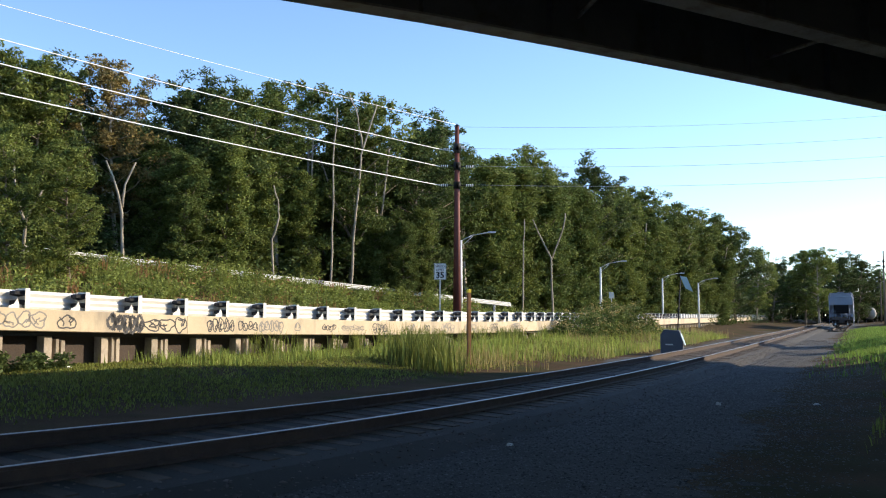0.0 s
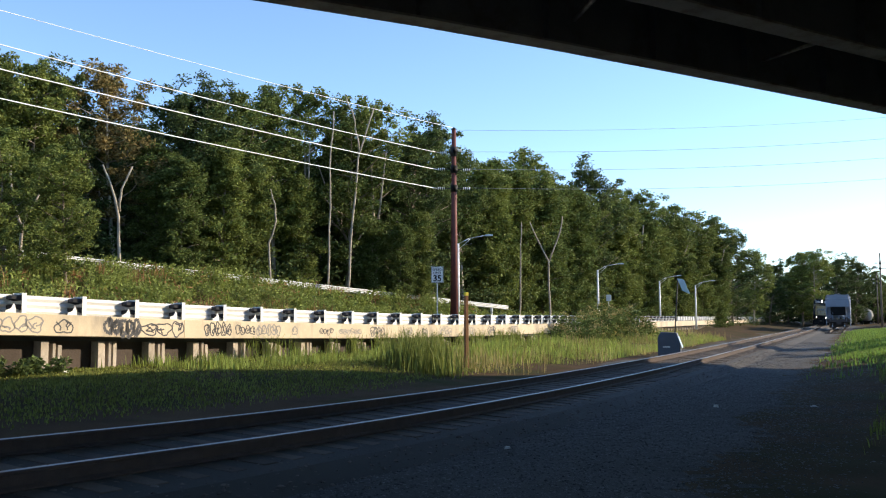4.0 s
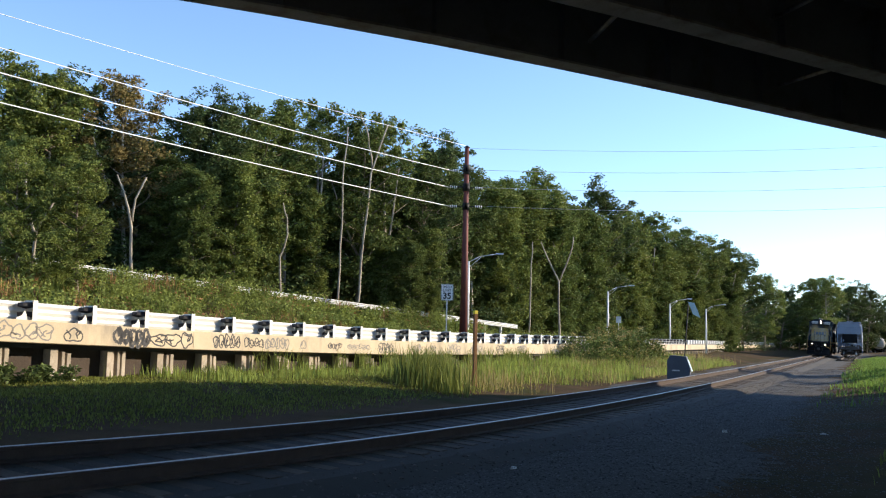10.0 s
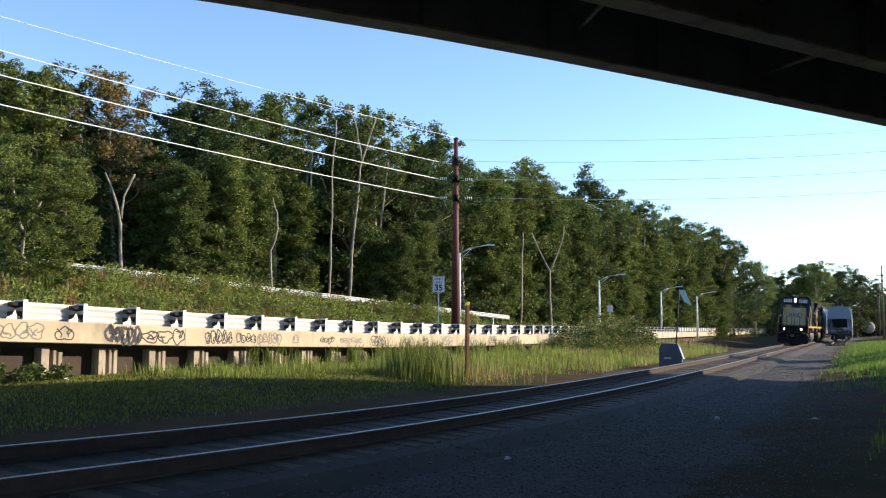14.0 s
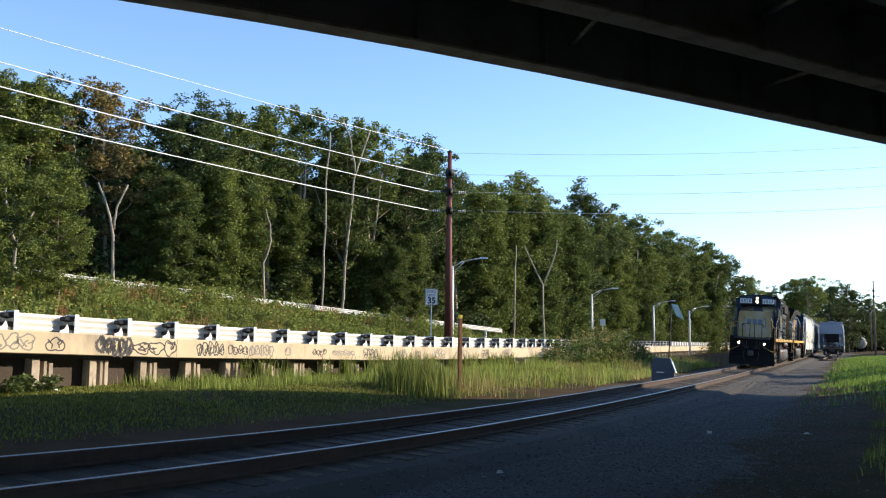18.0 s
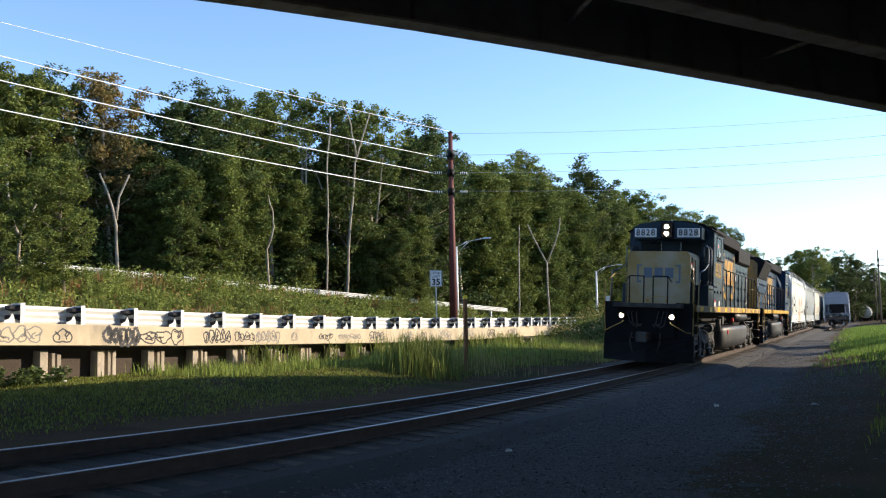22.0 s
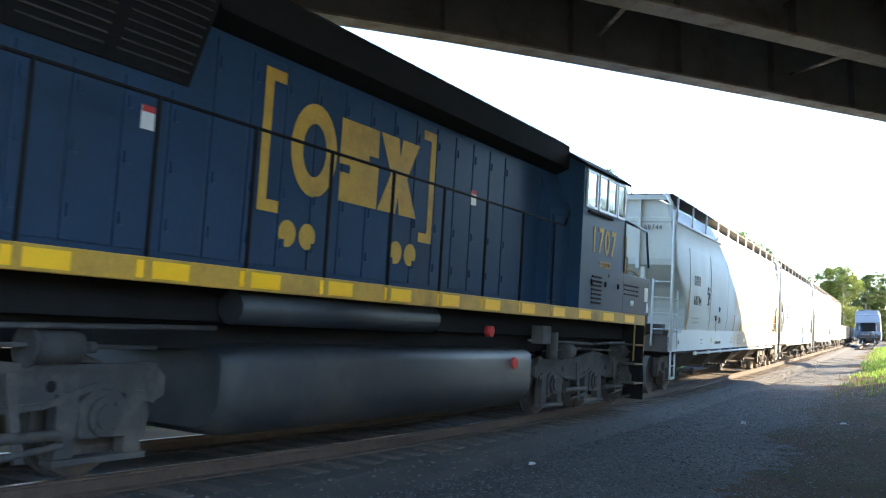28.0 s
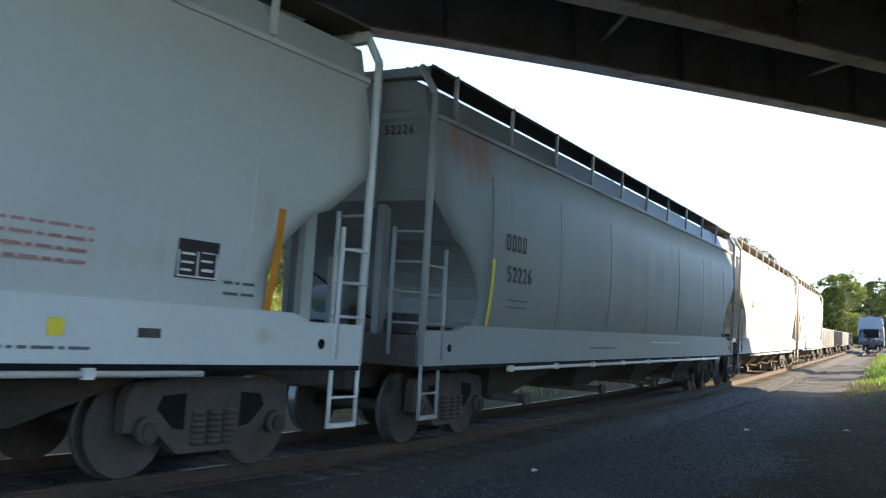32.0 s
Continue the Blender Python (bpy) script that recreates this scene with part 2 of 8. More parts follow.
def beam_top(a):
    k = min(a, 29.0)
    return 1.939 - 0.0329 * k + 0.00056 * k * k


def road_point(a, dr, z):
    if a < BEND:
        return ROAD + ROAD_ALONG * float(a) + ROAD_OUT * float(dr) + Vector((0, 0, float(z)))
    return ROAD + ROAD_ALONG * BEND + BEND_ALONG * float(a - BEND) + BEND_OUT * float(dr) + Vector((0, 0, float(z)))


def upper(a):
    """The upper guard rail: how far out it runs and its height."""
    return max(6.5, 16.5 - (a - 13) * 0.256), max(1.9, 4.4 - (a - 13) * 0.059)


# ---------------------------------------------------------------- ground
def track_offset(x, y):
    """Distance to the right of the track's centre line, and the place along it (arrays)."""
    ss = np.arange(-150, 415, 1.0)
    tx, ty, tth = np.interp(ss, _s, _X), np.interp(ss, _s, _Y), np.interp(ss, _s, _th)
    best = np.empty(x.size, int)
    xr, yr = x.ravel(), y.ravel()
    for i in range(0, x.size, 4000):
        d = (xr[i:i + 4000, None] - tx) ** 2 + (yr[i:i + 4000, None] - ty) ** 2
        best[i:i + 4000] = d.argmin(1)
    best = best.reshape(x.shape)
    off = (x - tx[best]) * np.cos(tth[best]) - (y - ty[best]) * np.sin(tth[best])
    along = (x - tx[best]) * np.sin(tth[best]) + (y - ty[best]) * np.cos(tth[best])
    return off, ss[best] + along


def wave(x, y, k):
    return np.sin(x * k + 1.3 * np.sin(y * k * 0.7)) * np.cos(y * k * 0.9 + 0.8 * np.sin(x * k * 1.3))


def smooth_step(v, a, b):
    t = np.clip((v - a) / (b - a), 0, 1)
    return t * t * (3 - 2 * t)


def ground_height(x, y):
    x, y = np.asarray(x, float), np.asarray(y, float)
    off, s = track_offset(x, y)
    drop = rail_fall(s) * smooth_step(off, -8.5, -4.5) * (1 - smooth_step(off, 5, 16))
    z = np.full(x.shape, -0.42) + drop + 0.03 * wave(x, y, 0.9) + 0.012 * wave(x, y, 3.1)
    # the verge on the camera's side rises a little, the strip towards the road too
    verge = smooth_step(off, 4.2, 7.5) * smooth_step(s, 14, 30)
    z += verge * 0.35 + 0.12 * smooth_step(off, 6, 12)
    z += 0.30 * smooth_step(-off, 4.0, 9.0)
    # the bank up to the upper roadway
    rx, ry = x - BANK_ORIGIN.x, y - BANK_ORIGIN.y
    a = rx * BANK_ALONG.x + ry * BANK_ALONG.y
    dr = rx * BANK_OUT.x + ry * BANK_OUT.y
    ud = np.maximum(6.5, 16.5 - (a - 13) * 0.256)
    uz = np.maximum(1.5, np.minimum(4.4, 4.4 - (a - 13) * 0.059)) - 0.65
    deck = np.where(a < 21, 1.96 - 0.0177 * np.clip(a, -30, 21), 1.59) - 0.9
    up = smooth_step(dr, 5.2, 6.4)
    z = z * (1 - up) + (deck - 0.1) * up
    slope = np.clip((dr - 7.0) / np.maximum(ud - 8.0, 0.8), 0, 1)
    z = z + up * slope * np.maximum(uz - deck, 0)
    far = smooth_step(np.hypot(x, y), 300, 900)
    z = z * (1 - far) + 1.0 * far
    under = (np.abs(off) < 2.2)
    z = np.where(under, np.minimum(z, -0.46 + drop), z)
    return z


def spaced(parts):
    return np.unique(np.concatenate([np.arange(a, b, d) for a, b, d in parts]))


gx = spaced([(-2500, -200, 300), (-200, -60, 14), (-60, -24, 2.5), (-24, -8, 0.6), (-8, 16, 0.25), (16, 34, 0.6), (34, 110, 2.5), (110, 300, 14), (300, 2600, 300)])
gy = spaced([(-1500, -100, 200), (-100, -10, 8), (-10, 4, 1.5), (4, 36, 0.25), (36, 50, 0.6), (50, 120, 2.5), (120, 300, 12), (300, 3300, 300)])
GX, GY = np.meshgrid(gx, gy)
GZ = ground_height(GX, GY)
nx, ny = len(gx), len(gy)
idx = np.arange(nx * ny).reshape(ny, nx)
quads = np.stack([idx[:-1, :-1], idx[:-1, 1:], idx[1:, 1:], idx[1:, :-1]], -1).reshape(-1, 4)
me = bpy.data.meshes.new("ground")
me.from_pydata(np.stack([GX, GY, GZ], -1).reshape(-1, 3).tolist(), [], quads.tolist())
me.materials.append(SOIL)
me.materials.append(GRAVEL)
cx = (GX[:-1, :-1] + GX[1:, 1:]) / 2
cy = (GY[:-1, :-1] + GY[1:, 1:]) / 2
off, along = track_offset(cx, cy)
edge = 4.4 + 0.4 * wave(cx, cy, 0.8) + 0.25 * wave(cx, cy, 4.3) + 0.15 * wave(cx, cy, 9.0) + 0.9 * (1 - smooth_step(along, 0, 22))
stony = (off > -3.4 - 0.4 * wave(cx, cy, 1.1) - 0.2 * wave(cx, cy, 5.0)) & (off < edge) & (along < 230) & (along > -120)
me.polygons.foreach_set("material_index", stony.reshape(-1).astype(int))
me.polygons.foreach_set("use_smooth", [True] * len(me.polygons))
tagged(new("ground", me), "bare soil, gravel and grass beside a railway line", kind="structure")


# ---------------------------------------------------------------- track: ballast, ties, rails
def sweep(profile, s0, s1, ds):
    """An outline of (offset, height) points swept along the track."""
    bm = bmesh.new()
    loft(bm, [[rail_point(s, o, z) for o, z in profile] for s in np.arange(s0, s1 + 0.01, ds)], mi=0, caps=True)
    return fix(bm)


bed = sweep([(-2.5, -0.5), (-1.6, -0.2), (1.6, -0.2), (2.5, -0.5)], -60, 330, 2.0)
tagged(bm_object("ballast_bed", bed, GRAVEL), "dark crushed stone ballast bed under the track", "ballast", kind="structure")

track = empty("railway_track", Matrix.Translation((0, 0, 0)))
tagged(track, "single railway track with polished rails on dark ties", "railway track", kind="structure")
RAIL_OUTLINE = [(-0.07, -0.178), (0.07, -0.178), (0.07, -0.16), (0.012, -0.14), (0.012, -0.045), (0.036, -0.035), (0.036, -0.014), (0.030, -0.006), (0.017, -0.0018), (0.0, 0.0),
                (-0.017, -0.0018), (-0.030, -0.006), (-0.036, -0.014), (-0.036, -0.035), (-0.012, -0.045), (-0.012, -0.14), (-0.07, -0.16)]
for side in (-0.7525, 0.7525):
    bm = bmesh.new()
    rings = [[rail_point(s, side + o, z) for o, z in RAIL_OUTLINE] for s in np.arange(-60, 330.1, 1.0)]
    vs = loft(bm, rings, caps=True)
    bm.faces.ensure_lookup_table()
    fix(bm)
    for k, f in enumerate(bm.faces):
        if k < (len(rings) - 1) * len(RAIL_OUTLINE) and 7 <= k % len(RAIL_OUTLINE) <= 10:
            f.material_index, f.smooth = 1, True
    part("rail", bm, [RAIL, RAIL_TOP], track, "rail with a rusty web and a bright worn head")

tie_bm = bmesh.new()
box(tie_bm, -1.3, 1.3, -0.115, 0.115, -0.36, -0.182, bevel=0.012)
tie_mesh = None
for i, s in enumerate(np.arange(-22, 130, 0.53)):
    m = Matrix.Translation(rail_point(s)) @ Matrix.Rotation(-float(np.interp(s, _s, _th)), 4, "Z") @ Matrix.Rotation(BANK, 4, "Y")
    if tie_mesh is None:
        ob = part("tie", tie_bm, TIE, track)
        tie_mesh = ob.data
    else:
        ob = new("tie", tie_mesh)
        ob.parent = track
    ob.matrix_basis = m @ pose(random.uniform(-0.03, 0.03), 0, random.uniform(-0.012, 0.0), 0, 0, random.uniform(-0.8, 0.8))

# ---------------------------------------------------------------- the overpass
BRIDGE = Vector((0, 16.45, 0))
B_ALONG, B_IN = Vector((0.8703, 0.4926, 0)), Vector((0.4926, -0.8703, 0))
SOFFIT = 6.79


# x along the bridge, y away from the camera's side, z up
BM = Matrix(((B_ALONG.x, -B_IN.x, 0, BRIDGE.x), (B_ALONG.y, -B_IN.y, 0, BRIDGE.y), (0, 0, 1, 0), (0, 0, 0, 1)))
bridge = empty("road_bridge", BM)
tagged(bridge, "steel girder road bridge over the railway, dark underneath", "bridge", kind="structure")
B0, B1 = -36.0, 42.0
B_STEPS = list(np.arange(B0, B1 + 0.1, 3.0))


def bow(x):
    """The bridge lies on a gentle curve."""
    if x < 3.0:
        d = min(3.0 - x, 12.0)
        return 0.007 * d * d + 0.168 * max(0.0, 3.0 - x - 12.0)
    d = min(x - 3.0, 12.0)
    return 0.0012 * d * d + 0.029 * max(0.0, x - 15.0)


def along_bridge(bm, pts):
    loft(bm, [[(x, y + bow(x), z) for y, z in pts] for x in B_STEPS], caps=True)
    return fix(bm)

for i in range(7):
    y = -3.0 * i
    bm = bmesh.new()
    along_bridge(bm, [(y - 0.01, SOFFIT + 0.03), (y + 0.01, SOFFIT + 0.03), (y + 0.01, SOFFIT + 1.4), (y - 0.01, SOFFIT + 1.4)])
    stiff = []
    for x in np.arange(B0 + 1, B1, 2.9):
        stiff.append(x)
    g = part("girder", bm, GIRDER, bridge, "dark painted plate girder")
    for x in stiff:
        bm = bmesh.new()
        for y0, y1 in ((y - 0.18, y - 0.01), (y + 0.01, y + 0.18)):
            box(bm, x, x + 0.02, y0 + bow(x), y1 + bow(x), SOFFIT + 0.045, SOFFIT + 1.4)
        part("stiffener", bm, GIRDER, g)
    bm = bmesh.new()
    along_bridge(bm, [(y - 0.24, SOFFIT), (y + 0.24, SOFFIT), (y + 0.24, SOFFIT + 0.045), (y - 0.24, SOFFIT + 0.045)])
    part("bottom_flange", bm, FLANGE, g, "grey steel flange with dirt and rust")
    bm = bmesh.new()
    along_bridge(bm, [(y - 0.2, SOFFIT + 1.40), (y + 0.2, SOFFIT + 1.40), (y + 0.2, SOFFIT + 1.44), (y - 0.2, SOFFIT + 1.44)])
    part("top_flange", bm, GIRDER, g)
bm = bmesh.new()
along_bridge(bm, [(1.1, SOFFIT + 1.44), (1.1, SOFFIT + 2.6), (0.85, SOFFIT + 2.6), (0.7, SOFFIT + 1.75), (-18.7, SOFFIT + 1.75), (-18.85, SOFFIT + 2.6),
                     (-19.1, SOFFIT + 2.6), (-19.1, SOFFIT + 1.44)])
part("deck", fix(bm), DECK, bridge, "concrete bridge deck with parapets")
for i in range(6):
    for k in range(-4, 5):
        x = 2.55 + k * 5.75 + 1.35 * i - (0.65 if i == 0 else 0.0)
        bm = bmesh.new()
        y0, y1 = -3.0 * (i + 1) + 0.2, -3.0 * i - 0.02
        p0, p1 = (x, y0 + bow(x), SOFFIT + 0.10), (x + 1.58, y1 + bow(x + 1.58), SOFFIT + 0.62)
        tube(bm, p0, p1, 0.045, 4)
        part("cross_brace", bm, FLANGE, bridge, "grey steel angle brace")
bm = bmesh.new()
box(bm, B1 - 2.0, B1 + 1.0, -19 + bow(B1), 1.0 + bow(B1), -0.6, SOFFIT - 0.02)
part("abutment", bm, DECK, bridge, "plain concrete abutment")
bm = bmesh.new()
box(bm, B0 - 1.0, B0 + 2.0, -19 + bow(B0), 1.0 + bow(B0), -0.6, SOFFIT - 0.02)
part("abutment", bm, DECK, bridge, "plain concrete abutment")

# ---------------------------------------------------------------- the road on its concrete edge beam
PITCH = 1.905
road = bmesh.new()
loft(road, [[road_point(a, d, beam_top(a) - zz) for d, zz in ((0.3, 0.9), (5.0, 0.9), (5.0, 1.2), (0.3, 1.2))] for a in np.arange(-40, 330.1, 5)], caps=True)
tagged(bm_object("road", fix(road), ASPHALT), "asphalt roadway behind a guard rail", kind="structure")


def road_frame(a, dr=0.0, z=0.0):
    """x along the road, y away from the railway."""
    p = road_point(a, dr, z)
    u, v = (ROAD_ALONG, ROAD_OUT) if a < BEND else (BEND_ALONG, BEND_OUT)
    return Matrix(((u.x, v.x, 0, p.x), (u.y, v.y, 0, p.y), (0, 0, 1, p.z), (0, 0, 0, 1)))


wall = empty("road_edge_wall")
tagged(wall, "graffiti-marked concrete road edge beam on piles", "retaining wall", kind="structure")
EDGE_JOINTS = list(np.arange(-9 * PITCH, 150 * PITCH, 6 * PITCH))
for a0, a1 in zip(EDGE_JOINTS[:-1], EDGE_JOINTS[1:]):
    bm = bmesh.new()
    ring = []
    for a in (a0 + 0.008, a1 - 0.008):
        t = beam_top(a)
        ring.append([road_point(a, y, t - z) for y, z in ((0.0, 0.515), (0.0, 1.07), (0.03, 1.09), (0.62, 1.09), (0.62, 0.5), (0.015, 0.5))])
    loft(bm, ring, caps=True)
    part("edge_beam", fix(bm), CONCRETE, wall, "sunlit tan concrete edge beam")
# real lagging boards; their colour also holds the shade under the beam
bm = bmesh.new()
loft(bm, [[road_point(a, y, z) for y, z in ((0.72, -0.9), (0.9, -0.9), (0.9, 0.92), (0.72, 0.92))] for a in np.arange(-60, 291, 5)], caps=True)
part("lagging", fix(bm), LAGGING, wall, "brown lagging behind the piles, darkened for the beam's shade")
mesh_a = mesh_b = None
for i in range(-9, 70):
    a = i * PITCH + 0.9
    for k, (w, dd, da) in enumerate(((0.25, 0.30, 0.0), (0.10, 0.18, 0.30), (0.13, 0.18, 0.48))):
        bm = bmesh.new()
        t = beam_top(a) - 1.09
        t -= (0.0, 0.12, 0.16)[k] + 0.08 * math.sin(i * 3.7 + k)
        box(bm, da - w / 2, da + w / 2, 0.35, 0.35 + dd, -0.8, t, bevel=0.015)
        part("pile", bm, PILE, wall).matrix_basis = road_frame(a)

# guard rail: one thing for each pair of posts' bay
BEAM_WAVE = []
for k in range(13):
    zz = -0.506 * k / 12
    BEAM_WAVE.append((-0.02 + 0.028 * math.cos(2 * math.pi * 3 * k / 12), zz))
OUTLINE = BEAM_WAVE + [(y + 0.006, z) for y, z in BEAM_WAVE[::-1]]


def rail_bay(a, z0, z1):
    """One bay of guard rail with its post, from a to the next post."""
    bay = empty("guard_rail", road_frame(a, 0, 0))
    bm = bmesh.new()
    loft(bm, [[(x, y + 0.50, z0 + (z1 - z0) * x / PITCH + z) for y, z in OUTLINE] for x in (-0.02, PITCH + 0.02)], caps=True)
    part("beam", fix(bm), GALV, bay, "white galvanised corrugated beam")
    bm = bmesh.new()
    box(bm, -0.07, 0.07, 0.05, 0.062, z0 - 0.5, z0 + 0.04)
    box(bm, -0.07, 0.07, 0.42, 0.43, z0 - 0.5, z0 + 0.03)
    box(bm, -0.02, 0.02, 0.062, 0.42, z0 - 0.5, z0 + 0.035)
    part("post", bm, GALV, bay, "white steel post of an H section")
    bm = bmesh.new()
    for zc in (z0 - 0.06, z0 - 0.31):
        loft(bm, [[(-0.02, 0.10, zc - 0.09), (-0.02, 0.40, zc - 0.12), (-0.02, 0.40, zc + 0.06), (-0.02, 0.10, zc + 0.05)],
                  [(-0.26, 0.20, zc - 0.05), (-0.26, 0.42, zc - 0.07), (-0.26, 0.42, zc + 0.03), (-0.26, 0.20, zc + 0.02)]], caps=True)
        part("bracket", fix(bm), WEATHERED, bay, "dark spacer bracket")
        bm = bmesh.new()
    bm.free()
    bm = bmesh.new()
    extrude_profile(bm, [(-0.46, z0 - 0.5), (-0.07, z0 - 0.5), (-0.07, z0 - 0.40), (-0.16, z0 - 0.36), (-0.22, z0 - 0.22), (-0.30, z0 - 0.36), (-0.46, z0 - 0.42)], 0.16, 0.18, axis="y")
    part("gusset", fix(bm), GALV, bay, "white pointed base gusset")
    return tagged(bay, "white guard rail bay with its post on concrete", "guard rail", "guard rail along the road")


for i in range(-9, 46):
    rail_bay(i * PITCH, beam_top(i * PITCH), beam_top((i + 1) * PITCH))
bm = bmesh.new()
for i in range(46, 150):
    a = i * PITCH
    z = beam_top(a)
    k = a - BEND
    box(bm, k - 0.1, k + 0.1, 0.05, 0.2, z - 0.52, z + 0.05)
    box(bm, k, k + PITCH, 0.2, 0.24, z - 0.42, z - 0.02)
far_rail = bm_object("far_guard_rail", bm, GALV)
far_rail.matrix_basis = road_frame(BEND)
tagged(far_rail, "white guard rail far along the road", "guard rail", kind="stuff")

# the upper guard rail on the bank, half hidden by weeds
for i in range(-22, 26):
    a = i * 1.905
    (d0, z0), (d1, z1) = upper(a), upper(a + 1.905)
    p = BANK_ORIGIN + BANK_ALONG * a + BANK_OUT * d0
    bay = empty("bank_guard_rail", Matrix(((BANK_ALONG.x, BANK_OUT.x, 0, p.x), (BANK_ALONG.y, BANK_OUT.y, 0, p.y), (0, 0, 1, 0), (0, 0, 0, 1))))
    bm = bmesh.new()
    loft(bm, [[(x, y + (d1 - d0) * k, zz + z + 0.02) for y, z in [(p, q * 0.62) for p, q in OUTLINE]] for x, k, zz in ((0, 0, z0), (1.905, 1, z1))], caps=True)
    part("beam", fix(bm), GALV, bay)
    bm = bmesh.new()
    box(bm, -0.05, 0.05, 0.02, 0.17, z0 - 0.95, z0 + 0.03, bevel=0.005)
    part("post", bm, GALV, bay)
    tagged(bay, "white guard rail bay on the weedy bank", "guard rail", "guard rail on the bank")


# ---------------------------------------------------------------- trees
def leaf_cloud(rng, centres, radii, per, size):
    """Diamond leaves scattered in uneven clumps; vertices and faces."""
    n = len(centres) * per
    c = np.repeat(centres, per, 0)
    r = np.repeat(radii, per)[:, None]
    d = rng.normal(size=(n, 3))
    d /= np.linalg.norm(d, axis=1)[:, None]
    p = c + d * r * rng.random((n, 1)) ** 0.55 * np.array([1, 1, 0.72])
    u = rng.normal(size=(n, 3))
    u[:, 2] *= 0.6
    u /= np.linalg.norm(u, axis=1)[:, None]
    w = np.cross(u, rng.normal(size=(n, 3)))
    w /= np.linalg.norm(w, axis=1)[:, None] + 1e-9
    L = size * (0.6 + 0.8 * rng.random((n, 1)))
    a, b = p - u * L, p + u * L
    k = np.stack([a, p + w * L * 0.45, b, p - w * L * 0.45], 1).reshape(-1, 3)
    return k, np.arange(4 * n).reshape(-1, 4)


def mesh_from(name, verts, faces, mat):
    m = bpy.data.meshes.new(name)
    m.from_pydata(np.asarray(verts).tolist(), [], np.asarray(faces).tolist())
    m.materials.append(mat)
    return m


def limb(bm, pts, r0, r1, n=6):
    rings = []
    for i, p in enumerate(pts):
        d = (Vector(pts[min(i + 1, len(pts) - 1)]) - Vector(pts[max(i - 1, 0)])).normalized()
        u = d.orthogonal().normalized()
        w = d.cross(u)
        r = r0 + (r1 - r0) * i / (len(pts) - 1)
        rings.append([Vector(p) + r * (math.cos(2 * math.pi * k / n) * u + math.sin(2 * math.pi * k / n) * w) for k in range(n)])
    loft(bm, rings, caps=True, smooth=True)


def tree_kind(seed, height, bare, width, leaf, bark, dense=1.0, fork=False, per=105):
    """A trunk with limbs and a crown of leaf clumps: the two meshes."""
    rng = np.random.default_rng(seed)
    bm = bmesh.new()
    lean = rng.normal(size=2) * 0.025
    def stem(h):
        k = h / height
        return np.array([lean[0] * h + 0.25 * math.sin(3 * k + seed), lean[1] * h + 0.25 * math.cos(2.3 * k + seed), h])
    r0 = 0.011 * height + 0.03
    limb(bm, [stem(height * k) for k in np.linspace(-0.02, 0.95, 9)], r0, 0.03, 7)
    centres, radii = [], []
    count = int(32 * dense)
    for i in range(count):
        k = bare + (1 - bare) * (i + rng.random()) / count
        prof = width * (0.55 + 0.6 * math.sin(math.pi * min(1, (k - bare) / (1 - bare) * 0.8 + 0.15))) * (0.6 + 0.7 * rng.random())
        if k > 0.9:
            prof *= 0.6
        ang = rng.random() * 6.283
        base = stem(height * k * 0.95)
        tip = base + np.array([math.cos(ang) * prof, math.sin(ang) * prof, prof * (0.25 + 0.7 * rng.random())])
        mid = (base + tip) / 2 + rng.normal(size=3) * 0.15 + np.array([0, 0, -0.1])
        limb(bm, [base, mid, tip], 0.05 + 0.05 * (1 - k), 0.015, 5)
        for f in (0.4, 0.62, 0.82, 0.95, 1.08):
            q = base + (tip - base) * f + rng.normal(size=3) * 0.48
            centres.append(q)
            radii.append(0.4 + 0.6 * rng.random())
    if fork:
        ang = rng.random() * 6.283
        b0 = stem(height * 0.3)
        tip = b0 + np.array([math.cos(ang) * width, math.sin(ang) * width, height * 0.42])
        limb(bm, [b0, (b0 + tip) / 2 + np.array([0, 0, -0.4]), tip], r0 * 0.6, 0.05, 6)
    top = stem(height * 0.96)
    for f in range(6):
        centres.append(top + rng.normal(size=3) * np.array([0.5, 0.5, 0.4]))
        radii.append(0.6)
    v, fc = leaf_cloud(rng, np.array(centres), np.array(radii), per, 0.128)
    me_t = bpy.data.meshes.new("trunk")
    bm.to_mesh(me_t)
    bm.free()
    me_t.materials.append(bark)
    return me_t, mesh_from("crown", v, fc, leaf)


KINDS = [tree_kind(11, 16, 0.14, 2.7, LEAF[0], BARK, 1.35, True), tree_kind(12, 16, 0.2, 2.3, LEAF[1], PALE_BARK, 1.25),
         tree_kind(13, 16, 0.06, 2.9, LEAF[2], BARK, 1.6), tree_kind(14, 16, 0.3, 2.2, LEAF[0], PALE_BARK, 1.1, True),
         tree_kind(15, 16, 0.3, 2.5, LEAF[3], PALE_BARK, 0.75, True), tree_kind(16, 16, 0.15, 2.2, LEAF[1], BARK, 1.5),
         tree_kind(17, 16, 0.5, 1.9, LEAF[1], PALE_BARK, 0.5, True), tree_kind(18, 16, 0.03, 1.25, LEAF[1], BARK, 2.0), tree_kind(19, 16, 0.02, 1.6, LEAF[0], BARK, 2.2)]
TREE_LABELS = ["tall green forest tree with a forked trunk", "slender light green tree with a pale trunk", "dense dark green forest tree",
               "tall tree with a bare pale trunk below", "thinning tree with brown leaves and pale limbs", "bushy light green tree", "half-bare tree with few leaves",
               "column-like tree clad in ivy to the ground", "dense ivy-clad tree with foliage down to the ground"]


